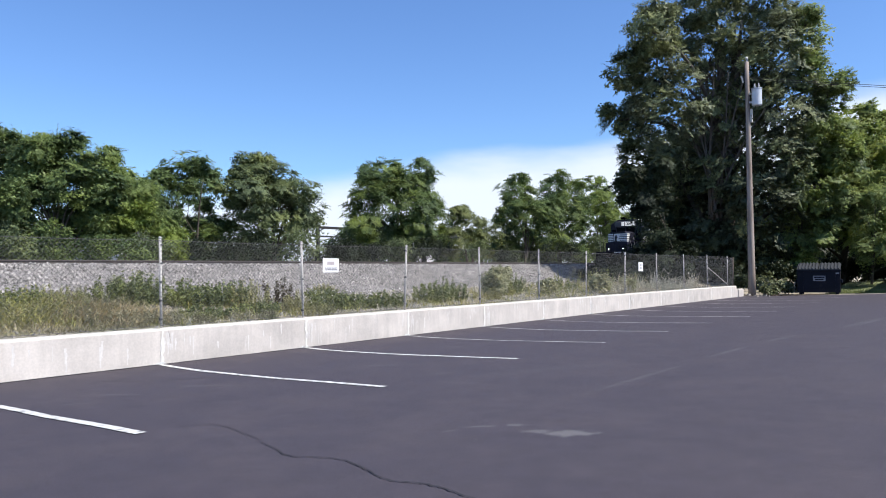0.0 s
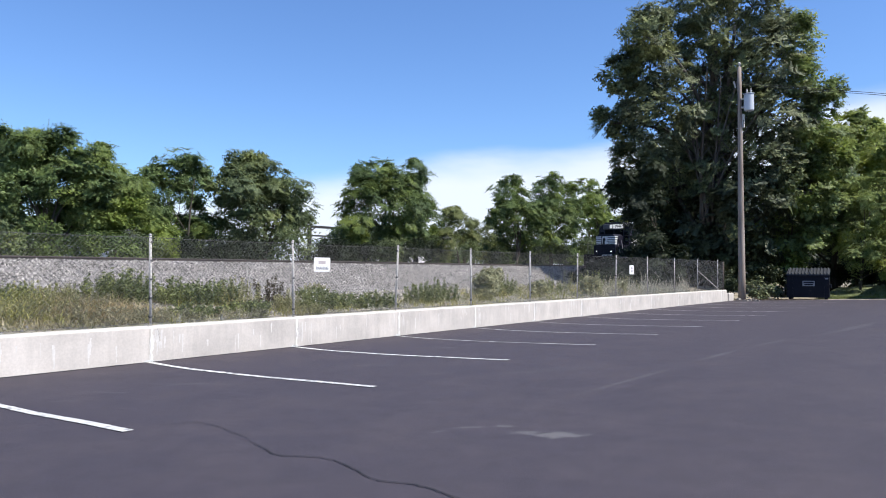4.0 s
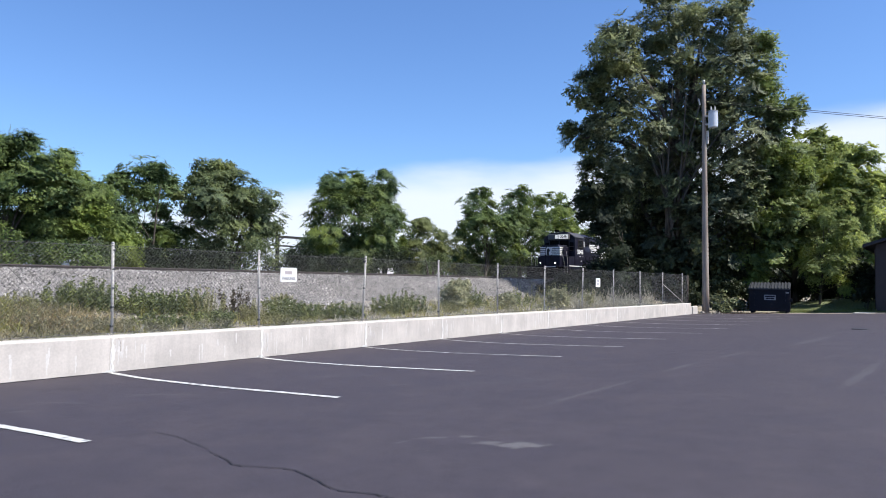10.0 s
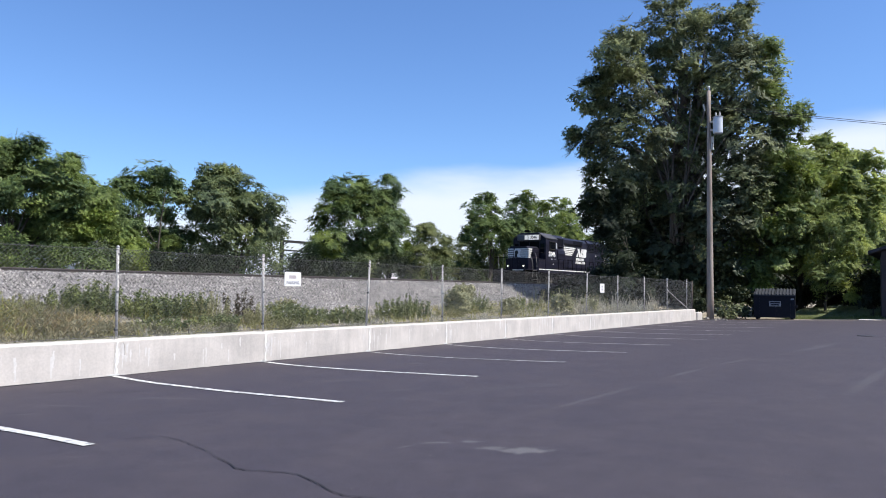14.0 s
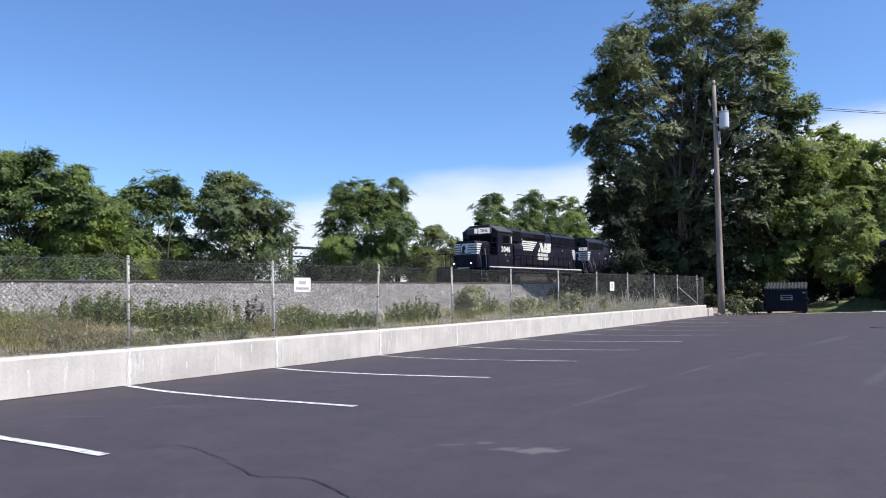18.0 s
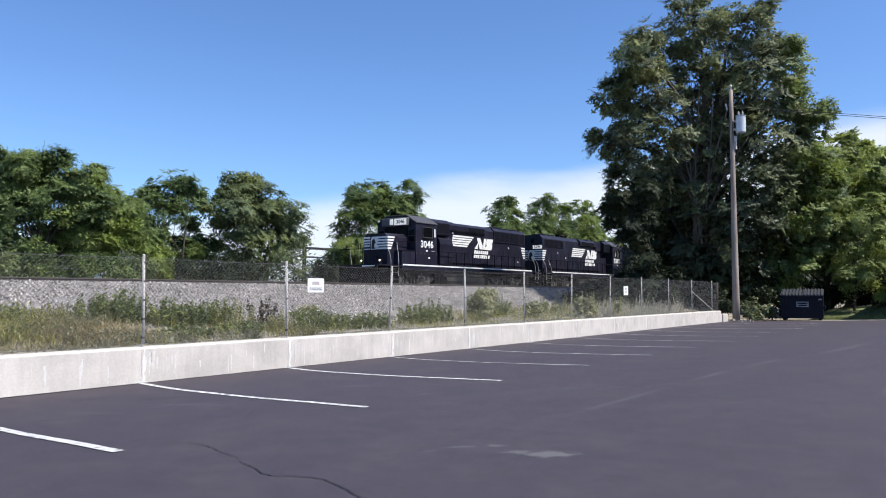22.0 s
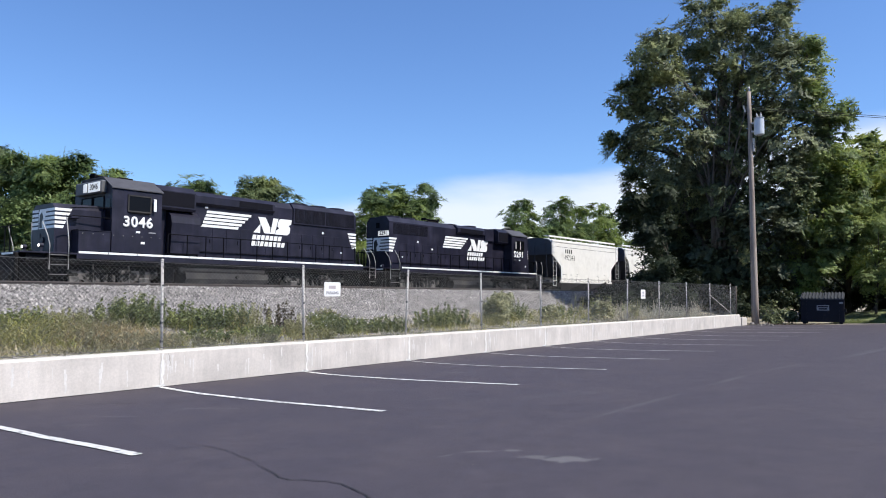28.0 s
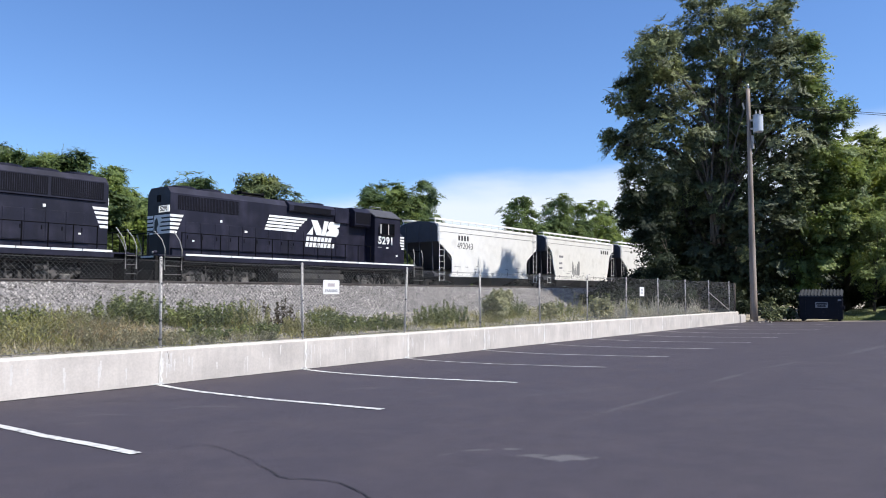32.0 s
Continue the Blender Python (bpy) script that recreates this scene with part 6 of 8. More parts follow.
def crown_leaves(blobs, rng, size, per_m2, clump=0.42, flat=0.55, slim=False):
    """Leaves gathered in small flattened clumps that sit on and inside the lobes of a crown."""
    out = []
    for (x, y, z, r) in blobs:
        n_cl = max(10, int(4 * math.pi * r * r * 1.9))
        d = rng.normal(size=(n_cl, 3))
        d /= np.linalg.norm(d, axis=1, keepdims=True)
        rad = r * rng.uniform(0.35, 1.0, n_cl) ** 0.45
        rad *= 1 + 0.22 * np.sin(d[:, 0] * 5 + x) * np.cos(d[:, 1] * 4 + y + d[:, 2] * 3)
        c = np.array([x, y, z]) + d * rad[:, None] * np.array([1.0, 1.0, 0.92])
        k = max(4, int(per_m2 / 1.9))
        cs = clump * rng.uniform(0.6, 1.3, n_cl)
        off = np.clip(rng.normal(size=(n_cl, k, 3)), -1.6, 1.6) * np.array([1, 1, flat]) * cs[:, None, None] * 0.55
        # the outer leaves of a clump droop
        off[..., 2] -= 0.35 * (off[..., 0] ** 2 + off[..., 1] ** 2) / cs[:, None]
        p = (c[:, None, :] + off).reshape(-1, 3)
        up = np.repeat(d, k, axis=0) * 0.55 + np.array([0, 0, 0.75]) + rng.normal(size=(n_cl * k, 3)) * 0.55
        q = leaf_quads(p, up, size, rng)
        out.append(q[:, [1, 2, 3]] if slim else q)
    return np.concatenate(out)


def crown_sprays(blobs, rng, size, per_m2, reach=0.42, fronds=9, pairs=12, long=2.7, bough=5, steep=1.0):
    """Sprays of arching fronds at the twig ends of a crown's lobes; each frond carries slim pointed leaflets on both sides."""
    out = []
    for (x, y, z, r) in blobs:
        # boughs on and inside the lobe, each with a handful of sprays side by side
        nb = max(3, int(4 * math.pi * r * r * per_m2 / (64 * bough)))
        d = rng.normal(size=(nb, 3))
        d[:, 2] += 0.15
        d /= np.linalg.norm(d, axis=1, keepdims=True)
        rad = r * rng.uniform(0.30, 1.0, nb) ** 0.36
        rad *= 1 + 0.22 * np.sin(d[:, 0] * 5 + x) * np.cos(d[:, 1] * 4 + y + d[:, 2] * 3)
        c = np.array([x, y, z]) + d * rad[:, None] * np.array([1.0, 1.0, 0.94])
        n = nb * bough
        d = np.repeat(d, bough, axis=0)
        off = np.clip(rng.normal(size=(n, 3)), -1.5, 1.5) * np.array([1, 1, 0.55])
        c = np.repeat(c, bough, axis=0) + off * min(reach * 0.72, r * 0.5)
        u = d * 0.75 + np.array([0, 0, 0.7]) + rng.normal(size=(n, 3)) * 0.16
        u /= np.linalg.norm(u, axis=1, keepdims=True)
        e0 = np.cross(u, rng.normal(size=(n, 3)))
        e0 /= np.linalg.norm(e0, axis=1, keepdims=True) + 1e-9
        f0 = np.cross(u, e0)
        az = (np.arange(fronds) * 6.283 / fronds)[None] + rng.uniform(-0.4, 0.4, (n, fronds))
        e = e0[:, None] * np.cos(az)[..., None] + f0[:, None] * np.sin(az)[..., None]
        b = f0[:, None] * np.cos(az)[..., None] - e0[:, None] * np.sin(az)[..., None]
        # some fronds stand steep, some lie flat; sprays differ in size
        R = (reach * rng.uniform(0.75, 1.25, (n, 1)) * rng.uniform(0.7, 1.2, (n, fronds)))[..., None, None]
        rise = steep * rng.uniform(0.30, 0.85, (n, fronds))[..., None, None]
        s = (np.linspace(0.14, 1.0, pairs)[None, None] + rng.uniform(-0.03, 0.03, (n, fronds, pairs)))[..., None]
        p = c[:, None, None] + R * (e[:, :, None] * s + u[:, None, None] * rise * s)
        p[..., 2] -= (R * 0.46 / steep ** 2 * s * s)[..., 0]
        side = np.where(np.arange(pairs) % 2, 1.0, -1.0)[None, None, :, None]
        t = b[:, :, None] * side + e[:, :, None] * 0.7 + rng.normal(size=p.shape) * 0.16
        t[..., 2] -= 0.10
        t /= np.linalg.norm(t, axis=-1, keepdims=True)
        nrm = u[:, None, None] + 0.35 * s * e[:, :, None] + rng.normal(size=p.shape) * 0.22
        w = np.cross(nrm, t)
        w /= np.linalg.norm(w, axis=-1, keepdims=True) + 1e-9
        L = size * (rng.uniform(0.8, 1.2, p.shape[:3]) * (1.15 - 0.45 * s[..., 0]))[..., None]
        q = np.stack([p + w * L / long * 0.5, p + t * L, p - w * L / long * 0.5], 3)
        out.append(q.reshape(-1, 3, 3))
    return np.concatenate(out)


def limb_points(a, b, rng, n=7, sag=0.12):
    a, b = np.array(a, float), np.array(b, float)
    ln = np.linalg.norm(b - a)
    pts = []
    wob = rng.normal(size=3) * 0.06 * ln
    for i in range(n):
        t = i / (n - 1)
        p = a + (b - a) * t
        # limbs leave steeply and bend outward
        p[2] += sag * ln * math.sin(math.pi * t)
        p += wob * math.sin(math.pi * t)
        pts.append(tuple(p))
    return pts


def tree(label, base, blobs, leaf, seed, size=0.18, per_m2=165, trunk_r=0.18, fork=0.3, group="", stems=1, category="tree", name="tree", clump=0.42, long=2.7, fill=0.46, low=0.6, leaf2=None, split=0.0, leaflet=0.84, bark=None, bough=4, steep=1.0):
    rng = np.random.default_rng(seed)
    bx, by = base
    bz = float(land_z(bx, by)) - 0.1
    root = thing(name, label, category, pose(bx, by, bz), group=group)
    loc = [(x - bx, y - by, z - bz, r) for x, y, z, r in blobs]
    bark = bark or M_BARK
    top = max(b[2] for b in loc)
    cx = sum(b[0] * b[3] for b in loc) / sum(b[3] for b in loc)
    cy = sum(b[1] * b[3] for b in loc) / sum(b[3] for b in loc)
    fk = top * fork
    tops = []
    for k in range(stems):
        o = rng.normal(size=2) * 0.25 * (stems > 1)
        s = Shape()
        pts, rs = [], []
        n = 9
        for i in range(n):
            t = i / (n - 1)
            h = t * top * 0.9
            pts.append((o[0] * (1 + 2 * t) + cx * t ** 1.5 + 0.12 * math.sin(3 * t + k), o[1] * (1 + 2 * t) + cy * t ** 1.5 + 0.1 * math.cos(4 * t), h))
            rs.append(trunk_r * (1.35 if i == 0 else 1) * (1 - 0.86 * t))
        s.tube(pts, rs, 10)
        part("trunk", s, bark, root, smooth=True)
        tops.append(pts)
    # short leaders that stand out of the lobes
    tips = []
    for x, y, z, r in loc:
        for _ in range(3 if r > 0.9 else 0):
            d = rng.normal(size=3) + np.array([0, 0, 0.9])
            d /= np.linalg.norm(d)
            tips.append((x + d[0] * r, y + d[1] * r, z + d[2] * r, r * rng.uniform(0.24, 0.36)))
    for j, (x, y, z, r) in enumerate(loc):
        pts = tops[j % stems]
        t0 = min(0.8, max(fork * 0.7, (z - r * 1.3) / top * 0.75))
        i0 = t0 * (len(pts) - 1)
        a = np.array(pts[int(i0)]) * (1 - i0 % 1) + np.array(pts[min(int(i0) + 1, len(pts) - 1)]) * (i0 % 1)
        lp = limb_points(a, (x, y, z), rng)
        r0 = trunk_r * (0.5 - 0.35 * t0)
        lm = part("limb", Shape().tube(lp, [r0 * (1 - 0.8 * i / 6) for i in range(7)], 7), bark, root, smooth=True)
        tw = Shape()
        for _ in range(7):
            d = rng.normal(size=3)
            d[2] = abs(d[2]) * 0.7
            d /= np.linalg.norm(d)
            st = np.array(lp[rng.integers(3, 7)])
            tw.tube(limb_points(st, st + d * r * rng.uniform(0.6, 1.0), rng, 4, 0.08), [r0 * 0.28, r0 * 0.2, r0 * 0.13, r0 * 0.05], 5)
        tagged(part("twig", tw, bark, lm), kind="stuff")
    loc = loc + tips
    sets = [(loc, leaf)]
    # lobes beyond split take a second leaf colour that has the sunlight in it
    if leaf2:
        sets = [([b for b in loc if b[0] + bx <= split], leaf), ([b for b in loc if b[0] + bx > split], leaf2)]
    for lobes, m in sets:
        inner = [(x, y, z, r * 0.86) for x, y, z, r in lobes]
        upper, lower = [b for b in inner if b[2] > low * top], [b for b in inner if b[2] <= low * top]
        v = [crown_sprays(lobes, rng, size * leaflet, per_m2 * 0.72, clump * 0.90, long=long, bough=bough, steep=steep)]
        for part_of, f in ((upper, fill), (lower, max(fill, 0.42))):
            if part_of:
                v.append(crown_leaves(part_of, rng, size * leaflet * 1.5, per_m2 * f * 1.5, clump, slim=True))
        part("crown", tris("crown", np.concatenate(v), m), m, root)
    return root


ROW = "trees along the tracks"
WOODS = "woods behind the lot"
# the shade inside these woods is put into their leaf colour
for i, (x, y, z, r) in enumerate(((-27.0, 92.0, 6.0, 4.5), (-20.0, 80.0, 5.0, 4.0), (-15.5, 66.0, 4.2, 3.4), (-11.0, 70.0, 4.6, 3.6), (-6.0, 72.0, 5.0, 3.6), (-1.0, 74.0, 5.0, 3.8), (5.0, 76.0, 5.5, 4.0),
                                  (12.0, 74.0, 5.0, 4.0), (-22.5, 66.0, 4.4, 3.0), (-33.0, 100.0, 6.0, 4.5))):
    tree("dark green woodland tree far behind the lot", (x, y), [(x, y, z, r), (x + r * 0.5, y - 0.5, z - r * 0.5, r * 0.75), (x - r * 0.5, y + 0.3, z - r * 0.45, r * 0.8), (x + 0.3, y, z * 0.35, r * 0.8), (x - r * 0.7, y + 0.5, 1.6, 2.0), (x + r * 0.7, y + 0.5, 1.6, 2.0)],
         M_LEAF_SHADE, 60 + i, size=0.40, per_m2=14, trunk_r=0.18, group=WOODS, clump=0.7)
tree("leafy locust tree with a broad dark green crown", (-39, 13.8), [(-39.0, 14.0, 7.2, 1.7), (-39.0, 13.1, 5.7, 2.4), (-39.0, 14.7, 8.2, 0.7), (-39.0, 13.8, 3.9, 1.9)], M_LEAF_GREY, 1, group=ROW)
tree("broad locust tree behind the tracks, green crown lit from one side", (-36.5, 16.4),
     [(-36.5, 15.2, 6.9, 1.3), (-36.2, 16.9, 6.9, 1.2), (-36.5, 14.8, 5.7, 1.8), (-36.0, 17.1, 5.9, 2.0), (-38.4, 16.1, 4.0, 1.9), (-37.5, 18.6, 6.0, 1.3), (-37.5, 19.2, 4.7, 1.7), (-38.6, 14.3, 3.8, 1.7)], M_LEAF_TRACK, 2, group=ROW, bough=5, steep=1.3, fill=0.40)
tree("bright yellow-green locust tree beside a darker neighbour", (-36.4, 19.6), [(-36.2, 19.1, 6.8, 1.0), (-36.2, 18.4, 5.6, 1.3), (-36.2, 20.1, 5.6, 1.2), (-36.0, 19.3, 4.3, 1.5), (-36.2, 21.2, 4.3, 1.1), (-36.0, 22.0, 3.3, 1.0), (-36.0, 18.3, 3.5, 1.2)],
     M_LEAF_BRIGHT, 3, group=ROW, trunk_r=0.12)
tree("thin young locust tree with bare trunks showing", (-38, 24.2), [(-38.0, 24.2, 7.4, 1.2), (-38.0, 23.0, 6.2, 1.0), (-38.0, 25.6, 6.5, 1.1), (-38.0, 24.4, 6.0, 0.9), (-38.0, 22.6, 4.7, 1.2), (-38.0, 24.9, 7.7, 0.7), (-38.6, 23.2, 4.2, 1.1), (-38.3, 25.3, 4.1, 1.2), (-38.5, 26.6, 4.6, 1.1)],
     M_LEAF_TRACK, 4, group=ROW, trunk_r=0.09, stems=3, per_m2=130)
tree("rounded locust tree behind the tracks", (-37, 29.8), [(-37.0, 28.5, 7.5, 1.3), (-37.0, 30.1, 7.3, 1.5), (-37.0, 31.6, 6.5, 1.4), (-36.6, 27.6, 6.1, 1.6), (-36.6, 30.7, 5.2, 2.0), (-37.0, 28.5, 4.6, 1.6), (-37.0, 32.8, 5.1, 1.0)],
     M_LEAF_GREY, 5, group=ROW)
tree("two-lobed locust tree standing clear against the cloud", (-37, 41.5), [(-37.0, 39.9, 8.4, 1.5), (-37.0, 44.5, 9.3, 1.2), (-37.0, 38.6, 6.5, 1.6), (-36.5, 41.7, 6.3, 2.4), (-37.0, 41.9, 8.0, 1.6), (-37.0, 44.7, 7.3, 1.3), (-37.0, 37.8, 4.8, 1.5), (-36.6, 43.0, 4.6, 2.2), (-37.0, 46.7, 5.6, 1.5)],
     M_LEAF_TRACK, 6, group=ROW)
tree("low spreading sumac with pale leaf tips", (-36, 50), [(-36.0, 49.8, 5.4, 1.5), (-36.0, 47.6, 4.3, 1.3), (-36.0, 52.5, 4.4, 1.4)], M_LEAF_SHRUB, 7, group=ROW, trunk_r=0.1, stems=2)
tree("locust tree with open branches behind the tracks", (-38, 61.8), [(-38.0, 60.7, 8.8, 1.9), (-38.0, 62.2, 6.5, 2.6), (-38.0, 65.5, 4.9, 2.3), (-38.0, 65.0, 7.9, 1.5), (-38.0, 59.4, 6.9, 1.5)], M_LEAF_TRACK, 8, group=ROW, size=0.20, per_m2=130)
tree("locust tree with several thin stems behind the tracks", (-38, 69.5), [(-38.0, 68.0, 9.9, 2.0), (-38.0, 70.4, 6.8, 3.0), (-38.0, 67.0, 7.2, 1.6), (-38.0, 72.9, 8.2, 1.7)], M_LEAF_TRACK, 9, group=ROW, size=0.20, per_m2=130, stems=2)
tree("bright green locust tree behind the tracks", (-38, 78), [(-38.0, 75.9, 9.9, 2.3), (-38.0, 79.0, 7.2, 2.8), (-38.0, 80.0, 9.6, 1.6), (-38.0, 83.7, 6.9, 2.2), (-38.0, 82.4, 8.3, 1.5), (-38.0, 86.6, 5.8, 1.9), (-38.0, 85.0, 3.6, 2.0)], M_LEAF_BRIGHT, 10, group=ROW, size=0.20, per_m2=130)

BIG = [(-15.8, 39.9, 15.05, 1.5), (-16.3, 42.6, 15.5, 1.2), (-14.4, 44.6, 17.6, 2.0), (-11.9, 47.4, 18.1, 2.1), (-9.4, 47.5, 15.6, 1.4), (-17.9, 40.3, 13.05, 1.05), (-16.7, 42.6, 13.4, 2.05),
       (-14.4, 46.0, 15.0, 2.4), (-11.0, 46.3, 14.0, 2.4), (-8.8, 47.0, 12.8, 1.1), (-18.4, 42.0, 10.7, 1.2), (-16.1, 42.4, 10.4, 2.1), (-13.9, 46.0, 11.4, 2.2),
       (-10.4, 46.0, 10.7, 2.2), (-8.1, 47.0, 11.0, 1.1), (-7.4, 47.0, 12.3, 0.6), (-19.6, 47.0, 8.9, 1.3), (-16.8, 46.6, 7.8, 2.5), (-13.6, 45.8, 7.7, 2.3),
       (-10.3, 46.0, 7.4, 2.2), (-8.3, 47.0, 9.1, 1.5), (-7.6, 47.5, 7.9, 1.3), (-8.8, 46.8, 6.2, 1.6)]
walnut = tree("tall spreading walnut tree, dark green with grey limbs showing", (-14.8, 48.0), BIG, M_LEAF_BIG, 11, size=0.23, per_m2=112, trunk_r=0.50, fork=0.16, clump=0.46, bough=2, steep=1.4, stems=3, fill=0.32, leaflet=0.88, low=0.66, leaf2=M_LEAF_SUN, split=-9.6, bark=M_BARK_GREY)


def open_limbs(root, base, fan, r0, bark, seed):
    """Bare limbs that fan up where a crown is open: each from the foot through a bend to its tip, with forks."""
    rng = np.random.default_rng(seed)
    o = np.array(root.matrix_basis.translation)
    for k, (x, y, z) in enumerate(fan):
        a, b = np.array(base) + rng.normal(size=3) * 0.15 - o, np.array((x, y, z)) - o
        ln = np.linalg.norm(b - a)
        pts = []
        for i in range(10):
            t = i / 9
            p = a + (b - a) * t
            # steep at first, leaning out above
            p[0] -= (b[0] - a[0]) * 0.45 * t * (1 - t)
            p[1] -= (b[1] - a[1]) * 0.45 * t * (1 - t)
            p += 0.05 * np.array([math.sin(5 * t + k), math.cos(4 * t + k), 0]) * min(1, 3 * t)
            pts.append(p)
        r = r0 * rng.uniform(0.7, 1.1)
        lm = part("limb", Shape().tube([tuple(p) for p in pts], [r * (1 - 0.78 * i / 9) for i in range(10)], 8), bark, root, smooth=True)
        tw = Shape()
        for i in range(4, 10):
            for side in (-1, 1):
                d = np.array([side * rng.uniform(0.3, 0.9), rng.normal() * 0.4, rng.uniform(0.6, 1.2)])
                d *= ln * rng.uniform(0.12, 0.22) / np.linalg.norm(d)
                rr = r * (1 - 0.78 * i / 9) * 0.5
                tw.tube(limb_points(pts[i], pts[i] + d, rng, 4, 0.05), [rr, rr * 0.8, rr * 0.55, rr * 0.2], 5)
        tagged(part("twig", tw, bark, lm), kind="stuff")


open_limbs(walnut, (-13.9, 44.6, 4.6), [(-16.2, 43.7, 12.2), (-15.3, 43.6, 13.2), (-14.5, 43.6, 13.6), (-13.6, 43.7, 13.8), (-12.8, 43.8, 13.0), (-11.9, 44.0, 12.6), (-10.8, 44.0, 10.6)],
           0.105, M_BARK_GREY, 77)
EDGE = "trees at the edge of the lot"
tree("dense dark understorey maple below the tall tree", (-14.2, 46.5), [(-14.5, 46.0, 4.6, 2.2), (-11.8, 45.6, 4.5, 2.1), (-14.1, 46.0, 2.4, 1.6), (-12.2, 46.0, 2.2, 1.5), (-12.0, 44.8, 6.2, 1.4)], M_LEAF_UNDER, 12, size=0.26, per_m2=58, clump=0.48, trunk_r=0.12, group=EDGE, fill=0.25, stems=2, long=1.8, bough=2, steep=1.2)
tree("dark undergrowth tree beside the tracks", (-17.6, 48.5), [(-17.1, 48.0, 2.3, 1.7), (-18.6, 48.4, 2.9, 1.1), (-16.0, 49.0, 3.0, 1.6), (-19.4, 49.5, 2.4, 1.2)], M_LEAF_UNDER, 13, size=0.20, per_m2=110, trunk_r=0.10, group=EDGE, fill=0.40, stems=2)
# shade at the foot of the bank is put into this tree's leaves
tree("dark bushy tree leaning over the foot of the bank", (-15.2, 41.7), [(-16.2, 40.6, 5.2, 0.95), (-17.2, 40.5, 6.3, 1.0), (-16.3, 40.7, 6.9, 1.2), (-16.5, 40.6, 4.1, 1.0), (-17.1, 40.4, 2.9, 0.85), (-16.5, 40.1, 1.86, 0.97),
                                                                          (-17.6, 40.7, 1.95, 0.7), (-15.3, 40.8, 2.5, 1.05)], M_LEAF_SHADE, 23, size=0.20, per_m2=80, trunk_r=0.08, group=EDGE, fill=0.50)
# holds the walnut's shaded lower lobes, their shade put into the leaf colour
tree("leaning tree close to the tracks, shade put into its leaves", (-18.2, 55.5), [(-18.6, 55.0, 6.5, 2.6), (-18.9, 53.4, 8.9, 1.8), (-17.0, 53.0, 8.2, 2.2), (-19.8, 53.0, 7.0, 1.5), (-20.2, 54.5, 4.2, 1.8), (-17.0, 55.5, 4.0, 2.2), (-19.6, 53.5, 2.4, 1.5), (-19.8, 47.4, 6.6, 1.2), (-17.4, 47.2, 4.9, 2.1), (-18.2, 46.0, 6.4, 1.2)], M_LEAF_SHADE, 17, size=0.26, per_m2=60, trunk_r=0.2, group=EDGE, fill=0.50, clump=0.5)
# added to throw shade on the bank, its leaves darkened as well
tree("dark tree added further along the tracks to shade the bank", (-19.5, 63.0), [(-19.8, 63.0, 7.0, 3.0), (-21.0, 62.0, 4.0, 2.2), (-18.5, 63.0, 3.5, 2.4)], M_LEAF_SHADE, 18, size=0.28, per_m2=40, trunk_r=0.2, group=EDGE, fill=0.50, clump=0.55)
tree("bright green maple at the edge of the lot", (-8.6, 53.5), [(-7.0, 53.0, 10.1, 1.4), (-8.1, 53.0, 9.1, 1.7), (-9.8, 52.6, 7.6, 2.3), (-6.9, 52.6, 7.2, 2.4), (-8.8, 52.0, 4.8, 2.3), (-6.3, 52.0, 4.3, 2.1), (-11.2, 52.4, 4.7, 2.0), (-9.6, 50.8, 9.0, 1.5), (-10.6, 50.6, 7.4, 1.8), (-4.8, 52.4, 6.2, 1.7), (-5.6, 52.0, 8.4, 1.3)],
     M_LEAF_RIGHT, 14, size=0.22, per_m2=100, trunk_r=0.22, group=EDGE, fill=0.45, clump=0.46, long=1.6, leaflet=0.95, bough=3, steep=1.3)
tree("young yellow-green maple in the sun past the dumpster", (-6.4, 48.6), [(-7.1, 48.6, 5.6, 1.0), (-6.5, 48.2, 4.3, 0.9), (-6.8, 48.3, 3.1, 0.7), (-5.9, 49.0, 6.1, 1.2), (-5.2, 49.2, 4.6, 1.0), (-6.2, 47.8, 2.3, 0.9), (-5.6, 48.0, 2.9, 0.9), (-5.2, 48.4, 1.7, 0.7)], M_LEAF_RIGHT, 21, size=0.15, per_m2=120, trunk_r=0.08, group=EDGE, long=1.9, clump=0.4)
# the sunlit leaf colour stands for sun glints on this foliage
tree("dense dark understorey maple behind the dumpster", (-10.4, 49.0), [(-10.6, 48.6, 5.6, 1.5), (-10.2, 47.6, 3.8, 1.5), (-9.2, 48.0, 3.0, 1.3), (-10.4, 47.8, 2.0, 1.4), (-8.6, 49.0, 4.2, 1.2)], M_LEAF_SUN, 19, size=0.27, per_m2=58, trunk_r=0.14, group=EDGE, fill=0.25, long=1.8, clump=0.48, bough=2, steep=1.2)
tree("maple with a rounded green crown behind the hut", (-4.6, 58.5), [(-5.5, 58.0, 8.7, 2.3), (-3.8, 58.0, 6.7, 2.2), (-5.0, 57.5, 4.1, 2.5), (-5.9, 58.0, 10.3, 1.2), (-2.5, 58.0, 4.2, 2.2)],
     M_LEAF_RIGHT, 15, size=0.22, per_m2=90, trunk_r=0.2, group=EDGE, fill=0.45, clump=0.46, long=1.6, leaflet=0.95, bough=3, steep=1.3)
tree("tall maple further behind the hut", (0.5, 64), [(-0.5, 64.0, 8.0, 2.6), (2.2, 64.0, 7.0, 2.6), (0.6, 64.0, 4.2, 2.6)], M_LEAF_RIGHT, 16, size=0.26, per_m2=60, trunk_r=0.2, group=EDGE, fill=0.40, clump=0.5)


